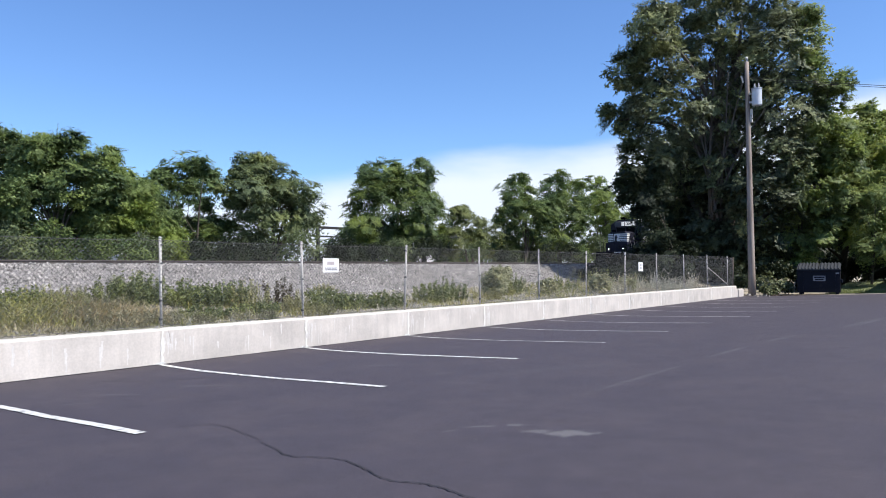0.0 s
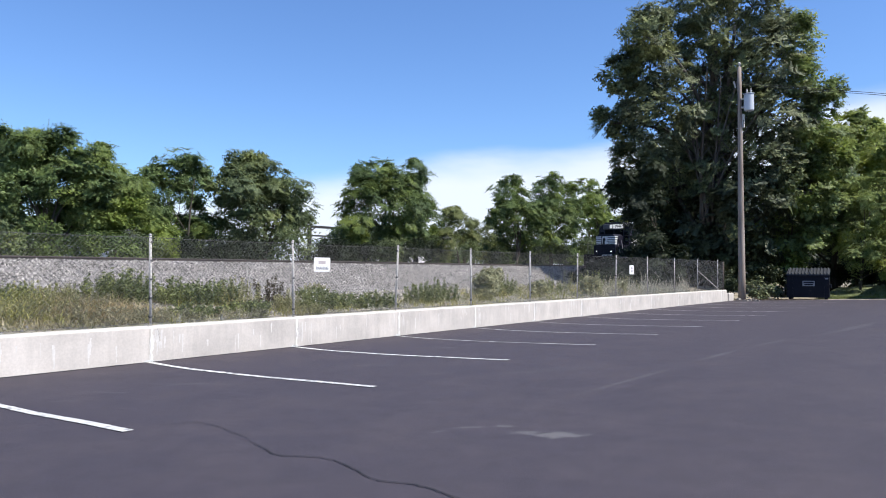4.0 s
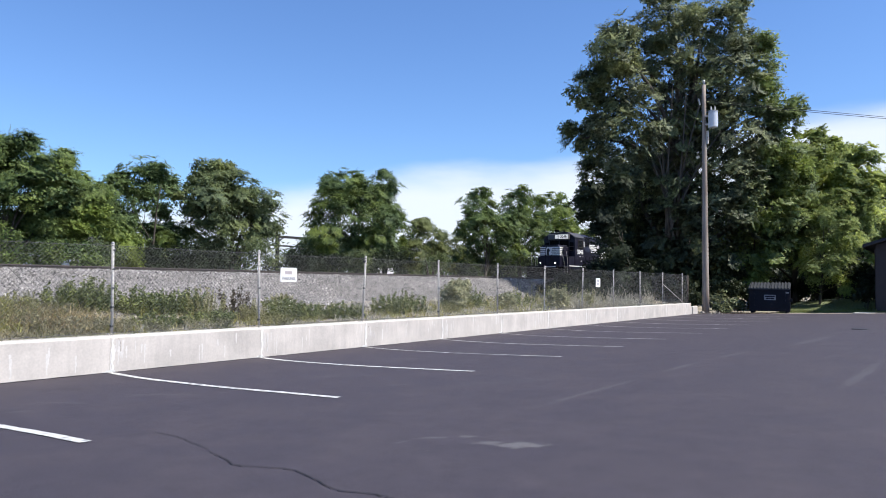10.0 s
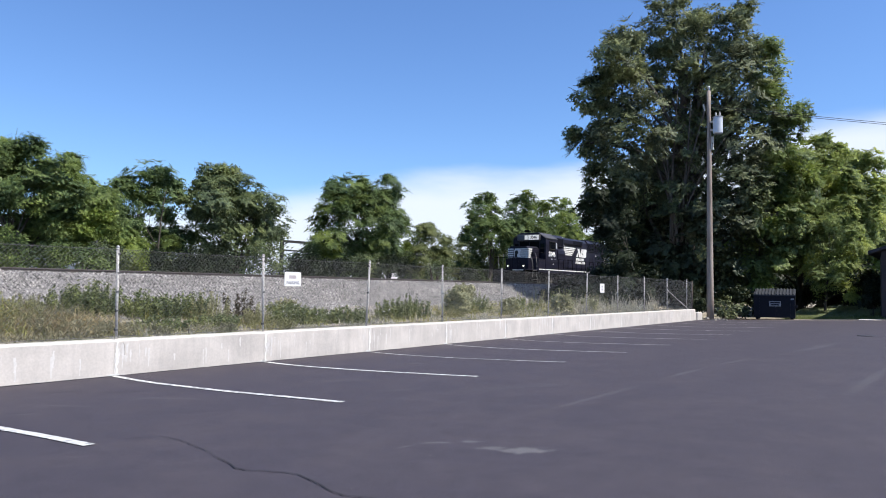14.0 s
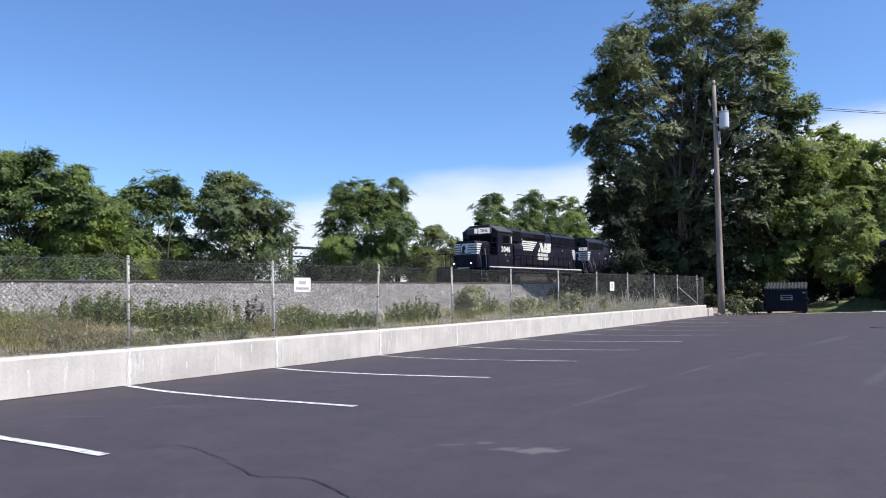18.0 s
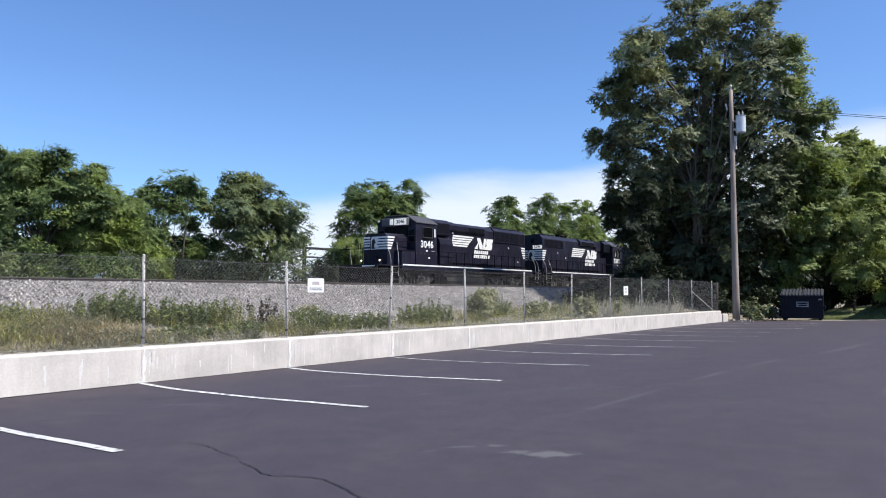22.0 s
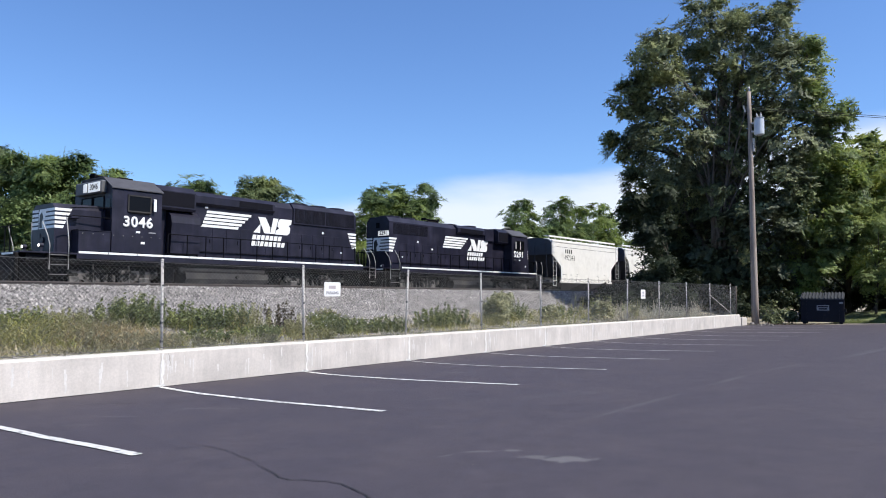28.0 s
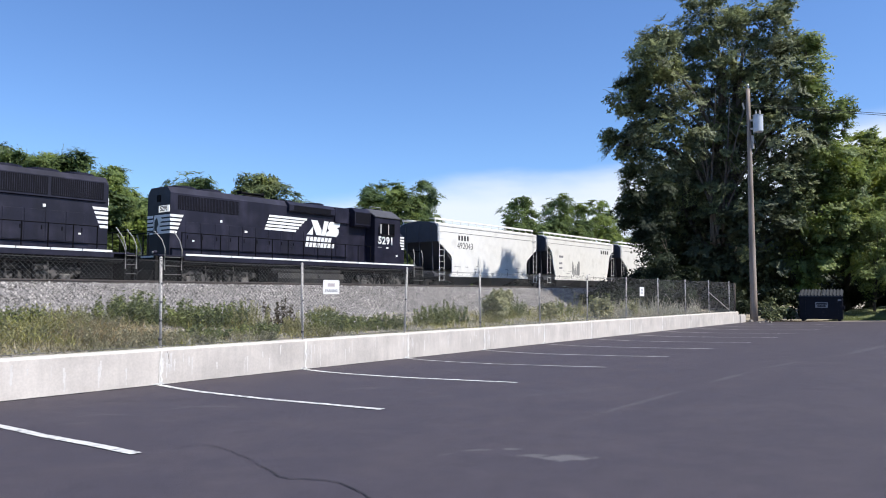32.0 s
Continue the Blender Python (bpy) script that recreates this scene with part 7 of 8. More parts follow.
def shrub(x, y, r, h, leaf, label, seed, size=0.11, per_m2=120, z=None, group="", name="shrub", clump=0.2, lobes=7):
    rng = np.random.default_rng(seed)
    bz = float(land_z(x, y)) if z is None else z
    root = thing(name, label, "shrub", pose(x, y, bz - 0.03), group=group)
    st = Shape()
    blobs = []
    for k in range(lobes):
        a = rng.uniform(0, 6.28)
        d = r * 0.6 * math.sqrt(rng.random())
        zz = h * rng.uniform(0.45, 0.8)
        rr = min(r * rng.uniform(0.35, 0.55), zz * 0.8)
        blobs.append((d * math.cos(a), d * math.sin(a), zz, rr))
        st.tube(limb_points((d * 0.2 * math.cos(a), d * 0.2 * math.sin(a), 0), blobs[-1][:3], rng, 5, 0.05), [0.018, 0.014, 0.011, 0.008, 0.004], 5)
    tagged(part("stem", st, M_BARK, root), kind="stuff")
    part("foliage", quads("foliage", crown_leaves(blobs, rng, size, per_m2, clump, 0.8), leaf), leaf, root)
    return root


def weed(x, y, r, h, leaf, label, seed, n=46, size=0.085, group=""):
    """A clump of upright leafy stalks."""
    rng = np.random.default_rng(seed)
    root = thing("weed_clump", label, "weed", pose(x, y, float(land_z(x, y)) - 0.02), group=group)
    st = Shape()
    pos, nrm = [], []
    for k in range(n):
        a, d = rng.uniform(0, 6.283), r * math.sqrt(rng.random())
        bx, by = d * math.cos(a), d * math.sin(a)
        hh = h * rng.uniform(0.45, 1.05) * (1 - 0.35 * (d / r) ** 2)
        lx, ly = bx * 0.25 + rng.normal() * 0.05, by * 0.25 + rng.normal() * 0.05
        st.tube([(bx, by, 0), (bx + lx * 0.5, by + ly * 0.5, hh * 0.55), (bx + lx, by + ly, hh)], [0.006, 0.005, 0.002], 4, False)
        m = int(10 + 26 * hh)
        t = rng.uniform(0.12, 1.0, m)
        b = rng.uniform(0, 6.283, m)
        o = rng.uniform(0.25, 0.6, m) * size * (1.25 - 0.6 * t)
        pos.append(np.stack([bx + lx * t + o * np.cos(b), by + ly * t + o * np.sin(b), hh * t], 1))
        nrm.append(np.stack([np.cos(b) * 0.5, np.sin(b) * 0.5, 0.8 + 0 * b], 1) + rng.normal(size=(m, 3)) * 0.35)
    tagged(part("stalk", st, leaf, root), kind="stuff")
    part("foliage", quads("foliage", leaf_quads(np.concatenate(pos), np.concatenate(nrm), size, rng, 2.6), leaf), leaf, root)


def build_shrubs():
    rng = random.Random(21)
    row = [(11.9, .93), (13.4, .87), (14.8, .9), (16.6, .8), (18.5, .77), (20.3, .8), (22.2, .77), (24.3, .93), (26.6, .91), (29.1, .85), (32.4, .86), (34.0, .85),
           (35.5, .83), (37.2, .9), (41.0, .85), (39.0, .9), (42.9, .93), (47.3, .9), (52.2, .9), (57.4, 1.1), (63.3, 1.2), (69.5, 1.4)]
    for i, (y, r) in enumerate(row):
        shrub(-33.6 + rng.uniform(-.5, .5), y, r * 1.45, 2.0 + r * rng.uniform(1.1, 1.9), M_LEAF_GREY if i % 4 == 1 else M_LEAF_TRACK if y < 21 else M_LEAF_SHADE, "dense green shrub growing beyond the tracks", 100 + i, 0.135, 58, group="shrubs beyond the tracks", clump=0.32)
    for i in range(16):
        shrub(-40 + rng.uniform(-2, 2), 10 + 4.6 * i + rng.uniform(-1, 1), 2.4, 3.4 + rng.uniform(-.6, .6), M_LEAF_TRACK, "dark green thicket behind the row of trees", 130 + i, 0.26, 22, group="thicket behind the trees", clump=0.5)
    for i, (y, h) in enumerate(((60.5, 4.4), (63.0, 5.2), (65.6, 3.6), (68.4, 4.2), (71.2, 3.8), (74.0, 5.4), (76.8, 4.6), (80.0, 4.8), (83.5, 4.4), (87.0, 5.0))):
        shrub(-40.4, y, 2.1, h, M_LEAF_GREY if i % 3 else M_LEAF_TRACK, "grey-green thicket below the row of trees", 340 + i, 0.24, 30, group="thicket behind the trees", clump=0.5)
    W = "weeds behind the wall"
    DARK, PALE, LOW, DRY = ("dark green leafy weed clump behind the wall", "yellow-green weeds in the sun behind the wall",
                            "low green weed patch behind the wall", "dry brownish dock plant behind the wall")
    # the mound at the near end
    near_weeds = [(-15.9, 7.6, .36, .55, M_LEAF_OLIVE, LOW), (-15.7, 8.3, .40, .82, M_LEAF_SHRUB, DARK), (-15.6, 8.7, .45, .86, M_LEAF_WEED, DARK), (-15.8, 9.1, .36, .86, M_LEAF_SHRUB, DARK), (-16.6, 5.9, .45, .62, M_LEAF_WEED, DARK),
                  (-13.6, 4.6, .5, .55, M_LEAF_PALE, PALE), (-14.2, 5.2, .5, .6, M_LEAF_PALE, PALE), (-12.6, 7.2, .45, .34, M_LEAF_OLIVE, LOW), (-12.4, 7.9, .45, .30, M_LEAF_OLIVE, LOW),
                  (-13.5, 5.35, .5, .48, M_LEAF_PALE, PALE), (-13.9, 5.9, .5, .5, M_LEAF_PALE, PALE), (-14.3, 6.5, .5, .5, M_LEAF_PALE, PALE), (-15.6, 6.4, .45, .6, M_LEAF_SHRUB, LOW),
                  (-15.5, 7.1, .4, .55, M_LEAF_PALE, PALE), (-12.8, 8.6, .4, .32, M_LEAF_SHRUB, LOW)]
    near_weeds += [(-14.9, 4.2, .55, .72, M_LEAF_GOLD, PALE), (-15.2, 4.9, .55, .80, M_LEAF_GOLD, PALE), (-14.6, 3.4, .55, .66, M_LEAF_GOLD, PALE), (-15.6, 5.6, .55, .72, M_LEAF_GOLD, PALE),
                   (-14.7, 5.9, .5, .62, M_LEAF_GOLD, PALE), (-13.4, 3.7, .5, .42, M_LEAF_GOLD, PALE), (-15.9, 6.9, .5, .62, M_LEAF_GOLD, PALE), (-14.4, 7.3, .45, .42, M_LEAF_OLIVE, LOW),
                   (-13.2, 6.5, .45, .34, M_LEAF_OLIVE, LOW), (-15.0, 2.7, .55, .66, M_LEAF_GOLD, PALE), (-16.2, 4.4, .55, .70, M_LEAF_SHRUB, LOW)]
    # the clumps along the fence
    middle_weeds = [(-15.0, 9.65, .34, .72, M_LEAF_WEED, DARK), (-14.9, 10.05, .30, .62, M_LEAF_WEED, DARK), (-14.9, 10.70, .38, .78, M_LEAF_WEED, DARK),
                    (-14.6, 11.05, .40, .85, M_LEAF_PALE, PALE), (-12.2, 9.3, .4, .25, M_LEAF_OLIVE, LOW), (-12.1, 10.9, .35, .3, M_LEAF_PALE, PALE), (-14.6, 12.0, .26, 1.05, M_LEAF_RED, DRY),
                    (-13.3, 11.4, .24, .55, M_LEAF_PALE, PALE), (-13.2, 10.2, .4, .35, M_LEAF_SHRUB, LOW), (-13.3, 12.5, .4, .5, M_LEAF_SHRUB, LOW), (-13.2, 13.0, .4, .5, M_LEAF_SHRUB, LOW),
                    (-13.2, 13.7, .4, .48, M_LEAF_SHRUB, LOW), (-18.6, 12.2, .35, .45, M_LEAF_WEED, LOW), (-18.5, 9.2, .4, .4, M_LEAF_SHRUB, LOW)]
    # thin growth further on
    far_weeds = [(-13.1, 14.4, .4, .5, M_LEAF_SHRUB, LOW), (-13.7, 17.0, .4, .75, M_LEAF_SHRUB, LOW), (-13.6, 17.8, .4, .8, M_LEAF_SHRUB, LOW),
                 (-14.0, 22.1, .4, .9, M_LEAF_SHRUB, LOW), (-14.0, 25.4, .5, .7, M_LEAF_SHRUB, LOW), (-14.2, 29.5, .5, 1.1, M_LEAF_SHRUB, LOW),
                 (-13.0, 19.0, .4, .45, M_LEAF_PALE, PALE), (-18.9, 17.5, .35, .5, M_LEAF_PALE, LOW), (-17.5, 27.0, .6, .8, M_LEAF_SHRUB, LOW), (-17.2, 32.0, .7, 1.0, M_LEAF_PALE, PALE),
                 (-16.8, 15.5, .45, .45, M_LEAF_SHRUB, LOW), (-14.5, 33.5, .6, .9, M_LEAF_PALE, PALE), (-13.5, 27.0, .5, .7, M_LEAF_PALE, PALE)]
    for i, (x, y, r, h) in enumerate(((-13.5, 20.2, .42, .95), (-13.9, 20.9, .40, 1.15), (-12.5, 26.0, .50, .75), (-13.3, 23.2, .34, .50), (-12.6, 28.6, .34, .55))):
        shrub(x, y, r, h, M_LEAF_CREAM, "leafy plant with pale cream leaf tips behind the fence", 320 + i, 0.13, 95, group="pale plants behind the fence", clump=0.16)
    seed = 200
    for spots in (near_weeds, middle_weeds, far_weeds):
        for x, y, r, h, m, lab in spots:
            fine = m in (M_LEAF_PALE, M_LEAF_OLIVE, M_LEAF_GOLD)
            weed(x, y, r * 1.15, h, m, lab, seed, group=W, n=26 if m is M_LEAF_RED else (80 if fine else 84) if y < 20 else 40, size=0.052 if fine else 0.085)
            seed += 1
    # several of these are added dark shrubs that stand in for shade on the bank
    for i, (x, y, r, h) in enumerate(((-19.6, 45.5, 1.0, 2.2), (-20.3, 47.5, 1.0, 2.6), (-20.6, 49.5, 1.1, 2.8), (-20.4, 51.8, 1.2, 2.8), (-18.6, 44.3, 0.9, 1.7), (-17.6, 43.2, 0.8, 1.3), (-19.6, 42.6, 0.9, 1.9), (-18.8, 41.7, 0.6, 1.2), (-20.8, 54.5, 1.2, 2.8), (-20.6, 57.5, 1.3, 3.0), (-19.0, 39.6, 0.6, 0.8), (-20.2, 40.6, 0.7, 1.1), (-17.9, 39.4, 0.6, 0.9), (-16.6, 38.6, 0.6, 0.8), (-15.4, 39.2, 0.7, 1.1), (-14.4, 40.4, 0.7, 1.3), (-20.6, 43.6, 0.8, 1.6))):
        shrub(x, y, r, h, M_LEAF_SHADE, "dark shrub growing at the foot of the bank", 240 + i, 0.16, 70, group="shrubs at the foot of the bank", clump=0.32)
    # undergrowth added to close the view, with shade put into its leaf colour
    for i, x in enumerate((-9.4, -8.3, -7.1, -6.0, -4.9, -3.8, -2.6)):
        shrub(x, 53.6 + 0.5 * (i % 2), 0.9, 1.7 + 0.3 * (i % 3), M_LEAF_SHADE, "dark undergrowth at the back of the lawn", 250 + i, 0.2, 60, z=float(lawn_z(x, 53.6)), group="undergrowth behind the lawn", clump=0.3)
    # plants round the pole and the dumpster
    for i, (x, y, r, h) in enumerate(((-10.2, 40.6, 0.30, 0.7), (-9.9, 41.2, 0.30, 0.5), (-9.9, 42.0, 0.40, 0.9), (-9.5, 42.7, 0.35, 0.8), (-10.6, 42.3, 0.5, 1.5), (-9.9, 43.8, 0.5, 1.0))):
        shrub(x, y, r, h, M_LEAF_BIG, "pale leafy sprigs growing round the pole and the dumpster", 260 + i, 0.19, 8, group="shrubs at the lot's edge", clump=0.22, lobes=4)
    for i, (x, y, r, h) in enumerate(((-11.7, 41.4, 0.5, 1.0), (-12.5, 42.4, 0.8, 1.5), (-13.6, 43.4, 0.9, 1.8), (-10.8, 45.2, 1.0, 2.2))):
        shrub(x, y, r, h, M_LEAF_SHADE, "thin dark shrub in the shade at the edge of the lot", 300 + i, 0.19, 22, group="shrubs at the lot's edge", clump=0.28, lobes=6)
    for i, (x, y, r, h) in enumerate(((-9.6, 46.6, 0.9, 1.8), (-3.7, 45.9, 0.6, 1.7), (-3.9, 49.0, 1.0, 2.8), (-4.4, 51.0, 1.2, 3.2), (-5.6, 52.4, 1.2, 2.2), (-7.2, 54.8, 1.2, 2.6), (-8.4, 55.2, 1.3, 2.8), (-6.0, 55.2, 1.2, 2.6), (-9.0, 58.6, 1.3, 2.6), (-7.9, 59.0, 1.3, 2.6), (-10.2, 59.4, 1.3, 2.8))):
        shrub(x, y, r, h, M_LEAF_SHADE, "leafy dark shrub at the edge of the lot", 270 + i, 0.21, 55, group="shrubs at the lot's edge", clump=0.28)
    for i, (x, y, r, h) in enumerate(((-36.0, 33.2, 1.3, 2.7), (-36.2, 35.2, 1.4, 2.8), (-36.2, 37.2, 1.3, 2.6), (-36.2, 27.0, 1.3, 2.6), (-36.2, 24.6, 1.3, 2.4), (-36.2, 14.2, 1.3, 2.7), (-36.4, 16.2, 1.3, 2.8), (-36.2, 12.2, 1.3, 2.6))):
        shrub(x, y, r, h, M_LEAF_SHADE, "dense green shrub growing beyond the tracks", 290 + i, 0.13, 70, group="shrubs beyond the tracks", clump=0.32)


def blades(x, y, h, rng, name, material, label, bend=0.6, wide=1.0):
    """Single grass blades, each of two faces, rooted at (x, y)."""
    n = len(x)
    z = land_z(x, y) - 0.02
    a = rng.uniform(0, 6.283, n)
    lean = rng.uniform(0.15, bend, n) * h
    w = rng.uniform(0.005, 0.010, n) * wide
    dx, dy = np.cos(a), np.sin(a)
    base = np.stack([x, y, z], 1)
    side = np.stack([-dy * w, dx * w, 0 * w], 1)
    mid = base + np.stack([dx * lean * 0.35, dy * lean * 0.35, h * 0.62], 1)
    tip = base + np.stack([dx * lean, dy * lean, h * (1 - 0.15 * lean / np.maximum(h, 1e-3))], 1)
    v = np.stack([base - side, base + side, mid + side * 0.8, mid - side * 0.8], 1)
    v2 = np.stack([mid - side * 0.8, mid + side * 0.8, tip + side * 0.15, tip - side * 0.15], 1)
    tagged(new(name, quads(name, np.concatenate([v, v2]), material)), label, "grass", kind="stuff")


def tufts(rng, n_tuft, per, x0, x1, y0, y1, spread):
    """Places gathered in tufts over a stretch of ground."""
    tx, ty = rng.uniform(x0, x1, n_tuft), rng.uniform(y0, y1, n_tuft)
    s = spread * rng.uniform(0.5, 1.4, n_tuft)
    x = tx[:, None] + np.clip(rng.normal(size=(n_tuft, per)), -2, 2) * s[:, None]
    y = ty[:, None] + np.clip(rng.normal(size=(n_tuft, per)), -2, 2) * s[:, None]
    k = np.repeat(rng.uniform(0.55, 1.35, n_tuft), per)
    x = np.clip(x.reshape(-1), -19.8, -11.2)
    return x, y.reshape(-1), k


def build_grass():
    """Rough growth behind the wall: a thick mound at the near end, thin dry tufts on gravel, tall pale grass at the far end."""
    rng = np.random.default_rng(31)
    x, y, k = tufts(rng, 130, 34, -16.2, -12.9, 1.5, 6.4, 0.17)
    blades(x, y, rng.gamma(6.0, 0.040, len(x)) * k, rng, "grass", M_GRASS_GREEN, "yellow-green uncut grass behind the wall", 1.5)
    x, y, k = tufts(rng, 350, 40, -15.9, -12.2, 2.6, 8.0, 0.16)
    blades(x, y, rng.gamma(4.0, 0.022, len(x)) * k, rng, "dry_grass", M_GRASS, "matted straw-coloured dead grass behind the wall", 2.6, 1.2)
    x, y, k = tufts(rng, 120, 40, -15.2, -13.2, 6.1, 8.0, 0.16)
    blades(x, y, rng.gamma(5.0, 0.036, len(x)) * k, rng, "dead_grass", M_GRASS_BROWN, "matted brown dead grass behind the wall", 2.4, 1.1)
    x, y, k = tufts(rng, 330, 22, -17.5, -11.25, 7.2, 24.0, 0.10)
    blades(x, y, rng.gamma(4.0, 0.022, len(x)) * k, rng, "dry_grass", M_GRASS_PALE, "thin dry grass tufts on gravelly soil", 1.3)
    x, y, k = tufts(rng, 150, 24, -15.0, -11.25, 7.0, 24.0, 0.12)
    blades(x, y, rng.gamma(4.0, 0.028, len(x)) * k, rng, "grass", M_GRASS_GREEN, "low green grass along the foot of the fence", 1.2)
    x, y, k = tufts(rng, 110, 26, -18.6, -11.3, 22.0, 37.0, 0.15)
    blades(x, y, rng.gamma(5.0, 0.032, len(x)) * k, rng, "dry_grass", M_GRASS_PALE, "pale dry grass in clumps at the far end of the bank", 1.0, 1.4)
    x, y, k = tufts(rng, 24, 70, -13.4, -11.5, 26.5, 36.8, 0.15)
    blades(x, y, rng.gamma(7.0, 0.062, len(x)) * k, rng, "tall_grass", M_GRASS_PALE, "tall bleached grass standing along the fence", 0.9, 1.3)
    x, y, k = tufts(rng, 70, 22, -19.6, -13.0, 22.0, 38.0, 0.2)
    blades(x, y, rng.gamma(4.0, 0.036, len(x)) * k, rng, "grass", M_GRASS_GREEN, "green grass tufts at the far end of the bank", 0.9, 1.4)
    # creeping leaves close to the ground
    for n_t, hh, y0, y1, sz, m, lab in ((260, 0.14, 2.0, 34.0, 0.038, M_LEAF_OLIVE, "low creeping green weeds on gravelly soil"),
                                        (70, 0.18, 2.0, 9.0, 0.036, M_LEAF_PALE, "pale yellow-green leafy weeds behind the wall"),
                                        (70, 0.20, 4.0, 24.0, 0.036, M_LEAF_WEED, "small dark leafy weeds behind the wall"),
                                        (60, 0.35, 20.0, 34.0, 0.075, M_LEAF_PALE, "pale leafy weeds at the far end of the bank")):
        x, y, k = tufts(rng, n_t, 46, -16.8, -11.3, y0, y1, 0.18)
        z = land_z(x, y) + rng.uniform(0.0, hh, len(x)) * k
        up = np.array([0, 0, 1.0]) + rng.normal(size=(len(x), 3)) * 0.4
        me = quads("creeping_weeds", leaf_quads(np.stack([x, y, z], 1), up, sz, rng, 2.2), m)
        tagged(new("creeping_weeds", me), lab, "weed", kind="stuff")
    # white flower heads over the low patch
    x, y, k = tufts(rng, 30, 6, -14.6, -12.4, 11.9, 15.6, 0.20)
    z = land_z(x, y) + 0.36 + rng.uniform(-0.20, 0.14, len(x))
    up = np.array([0.2, -0.1, 1.0]) + rng.normal(size=(len(x), 3)) * 0.3
    me = quads("flower_heads", leaf_quads(np.stack([x, y, z], 1), up, 0.032, rng, 1.2), M_FLOWER)
    tagged(new("flower_heads", me), "small white flower heads over a low weed patch", "flower", kind="stuff")
    # stones spilled from the bank onto the soil
    n = 7000
    x = -11.4 - 8.0 * rng.random(n) ** 0.6
    y = 4 + 34 * rng.random(n) ** 1.2
    z = land_z(x, y)
    r = rng.uniform(0.02, 0.055, n)[:, None]
    c = np.stack([x, y, z + 0.012], 1)
    a = rng.uniform(0, 6.283, n)[:, None]
    e1 = np.concatenate([np.cos(a), np.sin(a), 0 * a], 1) * r
    e2 = np.concatenate([-np.sin(a), np.cos(a), 0 * a], 1) * r * 0.7
    e3 = np.concatenate([0 * a, 0 * a, r * 0.6], 1)
    f = [np.stack([c + e1, c + e2, c - e1 * 0.2 + e3, c + e1 * 0.5 + e3], 1), np.stack([c + e2, c - e1, c - e1 * 0.7 + e3, c - e1 * 0.2 + e3], 1),
         np.stack([c - e1, c - e2, c + e3 - e2 * 0.4, c - e1 * 0.7 + e3], 1), np.stack([c - e2, c + e1, c + e1 * 0.5 + e3, c + e3 - e2 * 0.4], 1),
         np.stack([c + e1 * 0.5 + e3, c - e1 * 0.2 + e3, c - e1 * 0.7 + e3, c + e3 - e2 * 0.4], 1)]
    tagged(new("spilled_stones", quads("spilled_stones", np.stack(f, 1).reshape(-1, 4, 3), M_STONE_HEAP)), "grey stones spilled onto the soil behind the wall", "stone", kind="stuff")
    # short blades along the lawn's edge
    n = 9000
    x = rng.uniform(-7.8, 0, n)
    y = LOT_END + 1.35 + rng.gamma(1.6, 2.0, n)
    z = lawn_z(x, y) - 0.01
    h = rng.uniform(0.04, 0.14, n)
    a = rng.uniform(0, 6.283, n)
    base = np.stack([x, y, z], 1)
    side = np.stack([np.sin(a), np.cos(a), 0 * a], 1) * 0.008
    tip = base + np.stack([np.cos(a) * 0.03, np.sin(a) * 0.03, h], 1)
    ob = new("lawn_grass", quads("lawn_grass", np.stack([base - side, base + side, tip + side * .3, tip - side * .3], 1), M_LEAF_SHRUB))
    tagged(ob, "short grass blades at the edge of the lawn", "grass", kind="stuff")


build_shrubs()
build_grass()


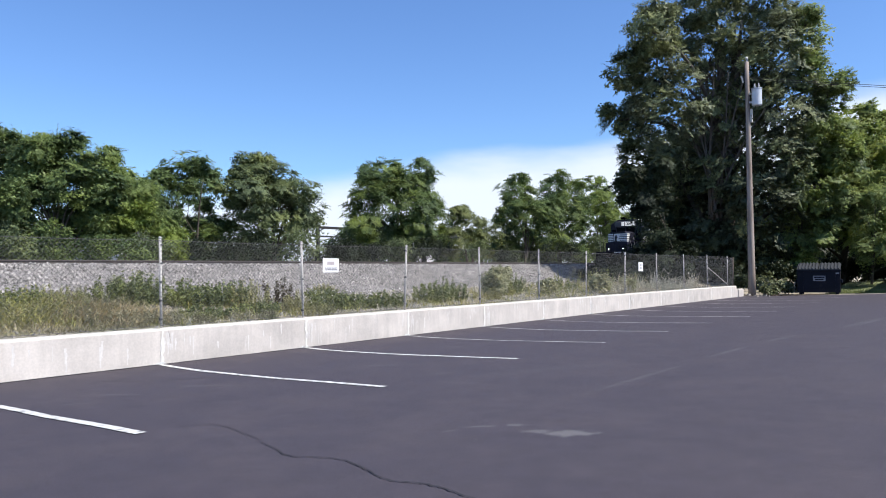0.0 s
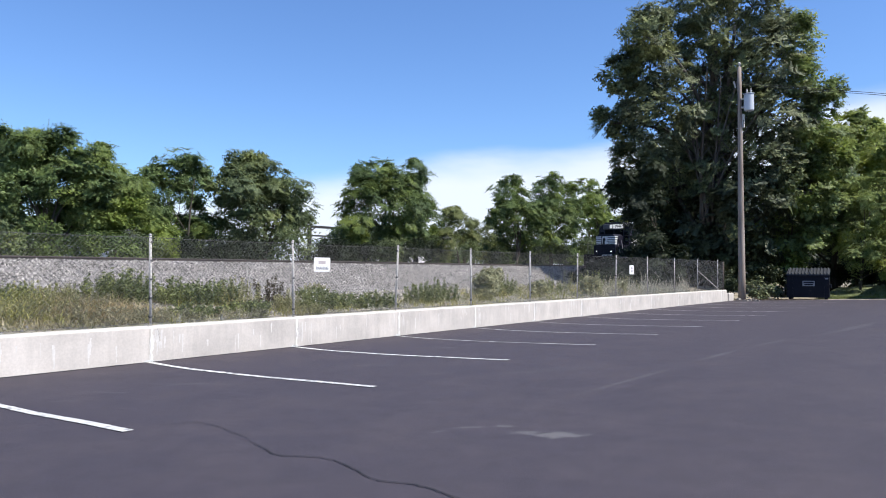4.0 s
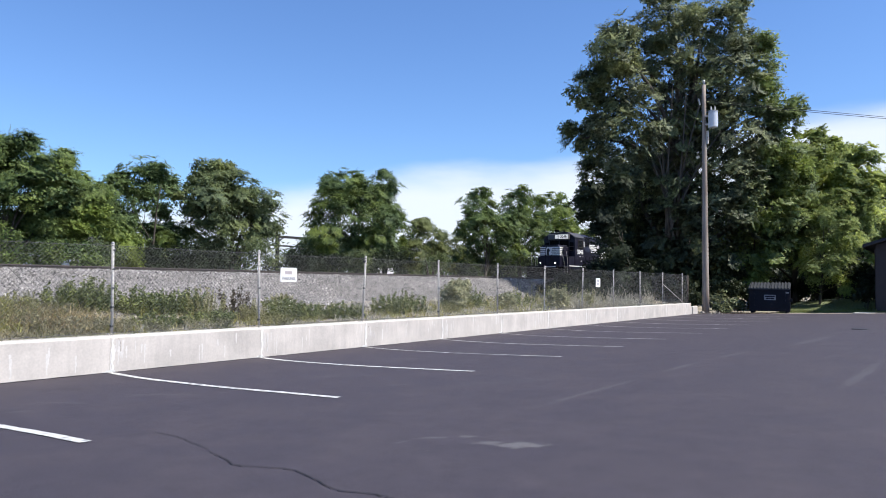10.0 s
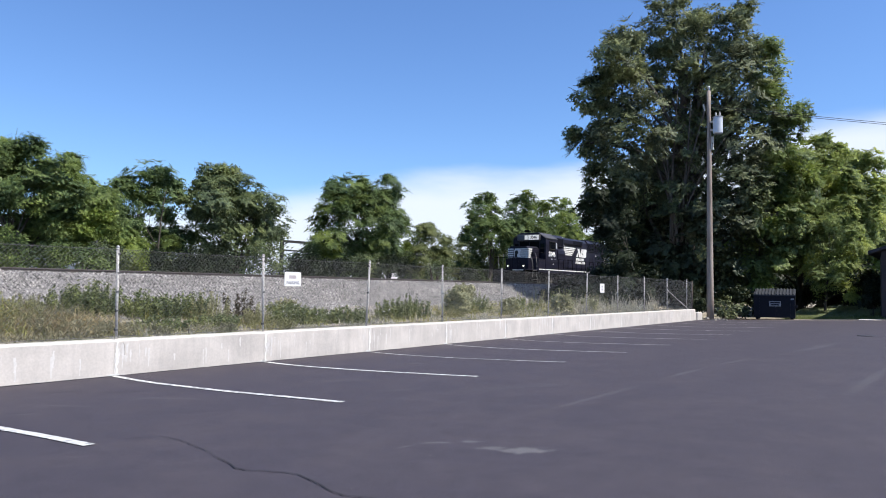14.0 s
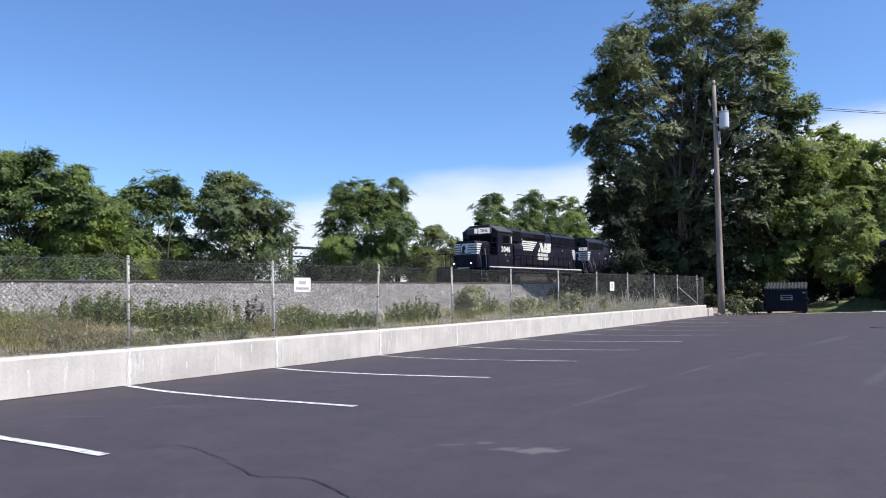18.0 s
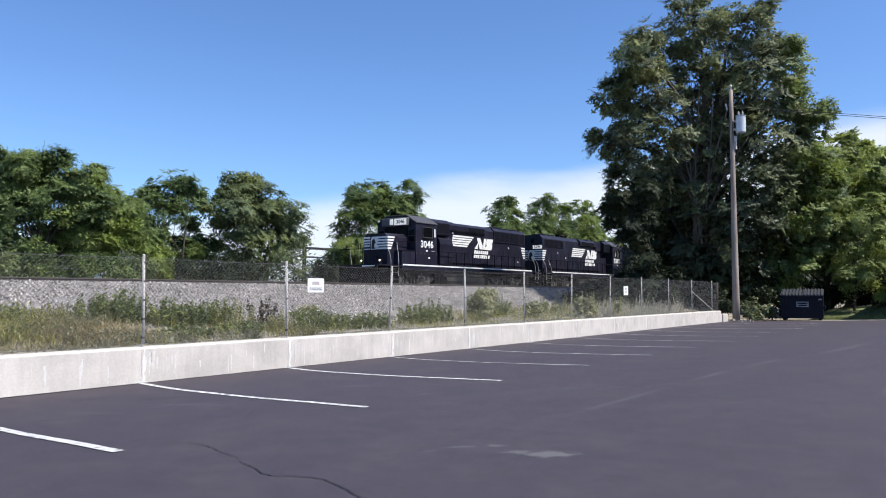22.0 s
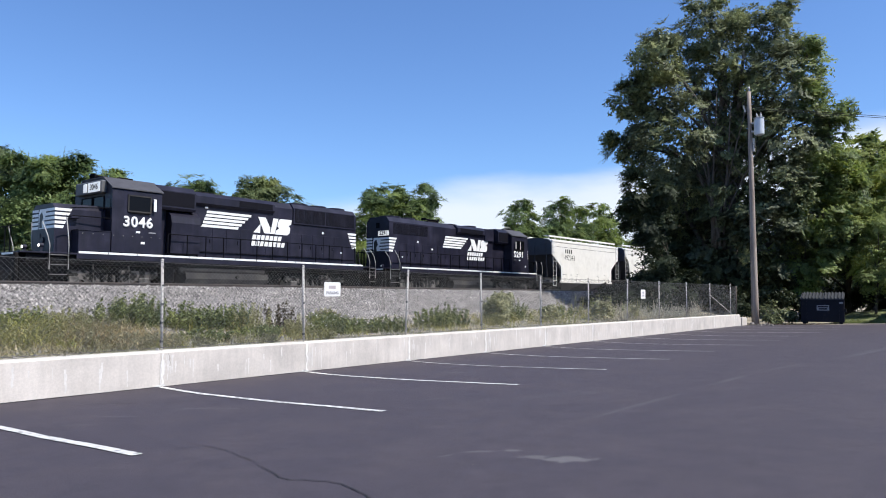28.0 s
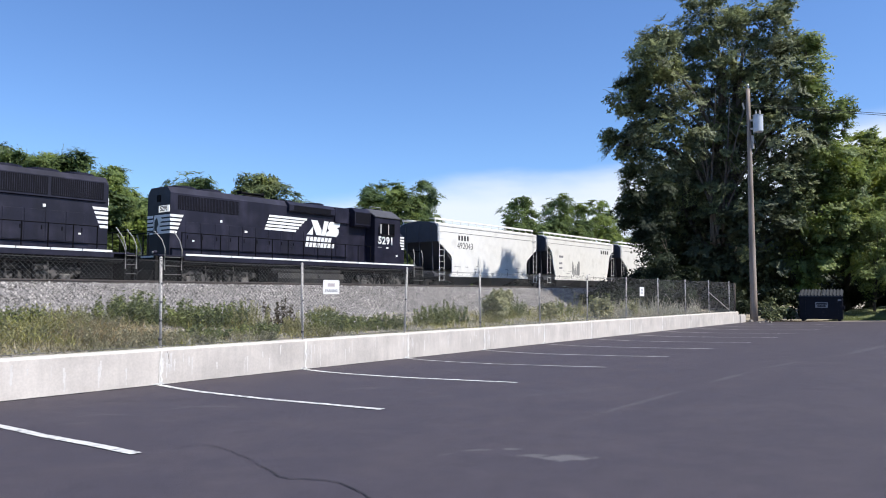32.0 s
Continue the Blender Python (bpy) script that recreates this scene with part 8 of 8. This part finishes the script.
# ---- pole, dumpster, hut ----
def build_pole():
    bx, by, bz = -10.67, 39.98, float(lot_z(-10.67))
    top = (-10.71 - bx, 39.97 - by, 12.43 - bz)
    root = thing("utility_pole", "weathered wooden utility pole with a grey transformer", "utility pole", pose(bx, by, bz - 0.1))
    n = 10
    part("pole", Shape().tube([(top[0] * i / n, top[1] * i / n, (top[2] + 0.1) * i / n) for i in range(n + 1)], [0.19 - 0.088 * i / n for i in range(n + 1)], 16), M_POLE, root, smooth=True)
    tk = part("transformer", Shape().tube([(0.46, -0.1, 10.02), (0.46, -0.1, 10.06), (0.46, -0.1, 10.85), (0.46, -0.1, 10.90)], [0.22, 0.25, 0.25, 0.2], 22), M_CAN, root, "grey cylindrical transformer tank", smooth=False)
    part("tank_lid", Shape().tube([(0.46, -0.1, 10.90), (0.46, -0.1, 10.93), (0.46, -0.1, 10.98)], [0.27, 0.27, 0.08], 22), M_CAN, tk)
    for dx in (-0.1, 0.1):
        part("bushing", Shape().tube([(0.46 + dx, -0.1, 10.95), (0.46 + dx, -0.1, 11.05), (0.46 + dx, -0.1, 11.2)], [0.03, 0.05, 0.02], 10), M_PORCELAIN, tk)
    for z in (10.2, 10.65):
        part("bracket", Shape().box(0.08, 0.24, -0.16, -0.04, z, z + 0.08), M_GALV, tk)
    part("cutout_switch", Shape().tube([(-0.22, -0.05, 11.35), (-0.30, -0.1, 11.7)], 0.045, 8), M_PORCELAIN, root)
    part("insulator_pin", Shape().tube([(-0.04, 0, 12.4), (-0.04, 0, 12.62)], 0.018, 8), M_GALV, root)
    part("insulator", Shape().tube([(-0.04, 0, 12.56), (-0.04, 0, 12.64), (-0.04, 0, 12.70)], [0.06, 0.075, 0.04], 12), M_PORCELAIN, root)
    part("spool_rack", Shape().box(0.10, 0.20, -0.06, 0.06, 9.2, 9.9), M_GALV, root)
    part("ground_wire", Shape().tube([(-0.16, -0.1, 0.1), (-0.13, -0.1, 6), (-0.12, -0.1, 11)], 0.008, 5), M_CABLE, root)
    part("drop_loop", Shape().tube([(0.40, -0.1, 10.1), (0.30, -0.1, 9.5), (0.22, -0.1, 9.35), (0.16, -0.05, 9.6)], 0.012, 6), M_CABLE, root)
    # wires that leave over the trees
    for z in (11.50, 11.60):
        pts = []
        for i in range(25):
            t = i / 24
            pts.append((35.0 * t, 42.5 * t, z + 0.8 * t - 1.2 * t * (1 - t)))
        whole("overhead_wire", Shape().tube(pts, 0.015, 5), M_CABLE, "thin dark overhead wire strung from the pole", "wire", pose(bx, by, bz - 0.1), group="overhead wires")


def build_dumpster():
    bx, by = -8.05, 43.0
    bz = float(lot_z(bx))
    root = thing("dumpster", "dark navy steel dumpster with a ribbed grey lid", "dumpster", pose(bx, by, bz + 0.0, 0, 0, 8))
    w, d, h = 1.0, 0.8, 1.46
    prof = [(-d, 0.12), (d, 0.12), (d, h), (-d, h - 0.16)]
    part("body", Shape().prism(prof, "x", -w, w), M_DUMP, root)
    for x in (-w - 0.02, w + 0.02):
        part("fork_sleeve", Shape().box(x - 0.07, x + 0.07, -0.6, 0.6, 0.62, 0.80, 0.01), M_DUMP, root)
    for x in (-0.75, 0.75):
        part("rib", Shape().box(x - 0.04, x + 0.04, -d - 0.04, -d, 0.14, h - 0.2), M_DUMP, root)
    part("rim", Shape().box(-w - 0.03, w + 0.03, -d - 0.05, -d + 0.02, h - 0.24, h - 0.15, 0.01), M_DUMP, root)
    for sx in (-1, 1):
        a, b = sorted((sx * 0.02, sx * (w + 0.02)))
        lid = part("lid", Shape().add([(a, -d - 0.06, h - 0.12), (b, -d - 0.06, h - 0.12), (b, d, h + 0.20), (a, d, h + 0.20), (a, -d - 0.06, h - 0.17), (b, -d - 0.06, h - 0.17), (b, d, h + 0.05), (a, d, h + 0.05)],
                                       [(0, 1, 2, 3), (4, 7, 6, 5), (0, 4, 5, 1), (1, 5, 6, 2), (2, 6, 7, 3), (3, 7, 4, 0)]), M_DUMP_LID, root, "grey ribbed plastic lid")
        for k in range(6):
            x = a + 0.1 + (b - a - 0.2) * k / 5
            part("lid_rib", Shape().tube([(x, -d - 0.06, h - 0.10), (x, d, h + 0.22)], 0.035, 6), M_DUMP_LID, lid)
    for x in (-0.85, 0.85):
        for y in (-0.6, 0.6):
            part("skid", Shape().box(x - 0.08, x + 0.08, y - 0.12, y + 0.12, 0.0, 0.12, 0.01), M_DUMP, root)
    part("label_plate", Shape().box(-0.25, 0.33, -d - 0.05, -d - 0.04, 0.72, 1.0), M_LABEL, root, "faded pale label")
    for x0, x1, z0 in ((-0.20, 0.28, 0.88), (-0.16, 0.24, 0.77)):
        part("label_bar", Shape().box(x0, x1, -d - 0.056, -d - 0.05, z0, z0 + 0.07), M_DUMP, root)
    part("label_plate", Shape().box(0.80, 0.96, -d - 0.05, -d - 0.04, 1.08, 1.16), M_LABEL, root)


def build_hut():
    x0, x1, y0, y1 = -3.05, 6.0, 43.6, 51.0
    bz = float(lot_z(1.0))
    root = thing("hut", "dark brown sided hut with a low shingled roof", "building", pose(0, 0, bz - 0.05))
    h = 3.40
    wl = part("walls", Shape().box(x0, x1, y0, y1, 0, h), M_HUT, root)
    for k in range(21):
        part("siding_board", Shape().box(x0 - 0.02, x0, y0 - 0.02, y1, 0.1 + 0.155 * k, 0.1 + 0.155 * k + 0.14, 0.0), M_HUT, wl)
        part("siding_board", Shape().box(x0 - 0.02, x1, y0 - 0.022, y0, 0.1 + 0.155 * k, 0.1 + 0.155 * k + 0.14, 0.0), M_HUT, wl)
    yc = (y0 + y1) / 2
    prof = [(x0 - 0.55, h - 0.12), (x0 - 0.55, h + 0.02), ((x0 + x1) / 2, h + 1.7), (x1 + 0.55, h + 0.02), (x1 + 0.55, h - 0.12), ((x0 + x1) / 2, h + 1.5)]
    rf = part("roof", Shape().prism(prof, "y", y0 - 0.5, y1 + 0.5), M_HUT_ROOF, root)
    part("gable", Shape().prism([(x0, h), (x1, h), ((x0 + x1) / 2, h + 1.48)], "y", y0 + 0.02, y0 + 0.14), M_HUT, root)
    part("fascia", Shape().box(x0 - 0.57, x0 - 0.55, y0 - 0.5, y1 + 0.5, h - 0.16, h + 0.04), M_HUT, rf)
    part("downpipe", Shape().tube([(x0 - 0.06, y0 + 0.3, 0.1), (x0 - 0.06, y0 + 0.3, h - 0.2)], 0.04, 8), M_HUT, root)
    # tall conduit pole with a thin crossbar behind
    s = Shape().tube([(-2.2, 54, bz), (-2.2, 54, 6.2)], 0.05, 8)
    mast = whole("service_mast", s, M_GALV, "thin grey service mast behind the hut", "mast")


def build_far_things():
    # dark signal gantry beyond the trees
    g = thing("signal_gantry", "dark steel signal gantry beyond the trees", "gantry", pose(-45, 42.6, 0.9))
    for y in (-1.6, 1.6):
        part("column", Shape().box(-0.12, 0.12, y - 0.12, y + 0.12, 0, 4.4), M_DARK_IRON, g)
    part("beam", Shape().box(-0.1, 0.1, -2.6, 2.2, 4.2, 4.4), M_DARK_IRON, g)
    part("beam", Shape().box(-0.1, 0.1, -2.6, 2.2, 3.5, 3.62), M_DARK_IRON, g)
    part("strut", Shape().tube([(0, -2.4, 3.5), (0, -0.8, 4.3)], 0.05, 6), M_DARK_IRON, g)
    part("strut", Shape().tube([(0, 0.2, 3.5), (0, 1.6, 4.3)], 0.05, 6), M_DARK_IRON, g)
    for i, (y, w, h) in enumerate(((34, 6, 3.2), (68, 9, 4.6), (80, 8, 4.4))):
        b = thing("far_building", "pale low building glimpsed between the trees", "building", pose(-62, y, 1.0), group="far buildings")
        part("wall", Shape().box(-4, 4, -w / 2, w / 2, 0, h), M_FAR_WALL, b)
        part("roof", Shape().prism([(-4.3, h), (0, h + 1.4), (4.3, h)], "y", -w / 2 - 0.3, w / 2 + 0.3), M_HUT_ROOF, b)
        for k in range(int(w / 2)):
            part("window", Shape().box(4.0, 4.02, -w / 2 + 0.6 + 2 * k, -w / 2 + 1.6 + 2 * k, 1.2, 2.4), M_GLASS_DARK, b)
    # fallen leaves and stones by the pole
    r = random.Random(3)
    for i in range(9):
        s = Shape()
        k = r.uniform(0.06, 0.16)
        ring = [(k * math.cos(a) * r.uniform(.7, 1.2), k * math.sin(a) * r.uniform(.7, 1.2)) for a in (0.3, 1.2, 2.1, 3.2, 4.2, 5.3)]
        s.add([(x, y, 0) for x, y in ring] + [(x * .7, y * .7, k * 0.7) for x, y in ring], [tuple(range(6))[::-1], tuple(range(6, 12))] + [(j, (j + 1) % 6, 6 + (j + 1) % 6, 6 + j) for j in range(6)])
        x, y = -11.0 + r.uniform(-.2, 1.4), 39.0 + r.uniform(0, 0.9)
        whole("rubble_stone", s, M_STONES, "pale broken stone lying at the foot of the pole", "stone", pose(x, y, float(land_z(x, y)) - 0.01), group="rubble")


def build_litter():
    """Dead leaves and bark that have gathered between the end of the wall and the dumpster."""
    rng = np.random.default_rng(91)
    n = 1500
    x = -11.2 + 3.6 * rng.random(n) ** 1.5
    y = 39.3 + 0.9 * rng.random(n) + 0.75 * (x + 11.2)
    z = lot_z(x) + rng.uniform(0.006, 0.035, n)
    up = np.array([0, 0, 1.0]) + rng.normal(size=(n, 3)) * 0.45
    tagged(new("leaf_litter", quads("leaf_litter", leaf_quads(np.stack([x, y, z], 1), up, 0.085, rng, 1.8), M_LITTER)), "brown dead leaves and bark at the foot of the pole", "leaf litter", kind="stuff")


build_litter()
build_pole()
build_dumpster()
build_hut()
build_far_things()
build_track("railway_track_near", NEAR_TRACK_X, NEAR_RAIL_Z, -150, 250, "rusty rails on dark ties along the top of the bank")
build_track("railway_track_far", FAR_TRACK_X, FAR_RAIL_Z, -150, 250, "rails on dark ties that carry the train")


# ---- what moves ----
def motions():
    ts = [0.5 * i for i in range(65)]
    for ob, u in VEHICLES:
        walk(ob, [(t, pose(FAR_TRACK_X, front_y(t) + u, FAR_RAIL_Z)) for t in ts])
    y_start = front_y(0)
    fine = [i * 4 / 30 for i in range(241)]
    for w, u, r in WHEELSETS:
        walk(w, [(t, pose(0, u, r, math.degrees((y_start - front_y(t)) / r))) for t in fine])


motions()
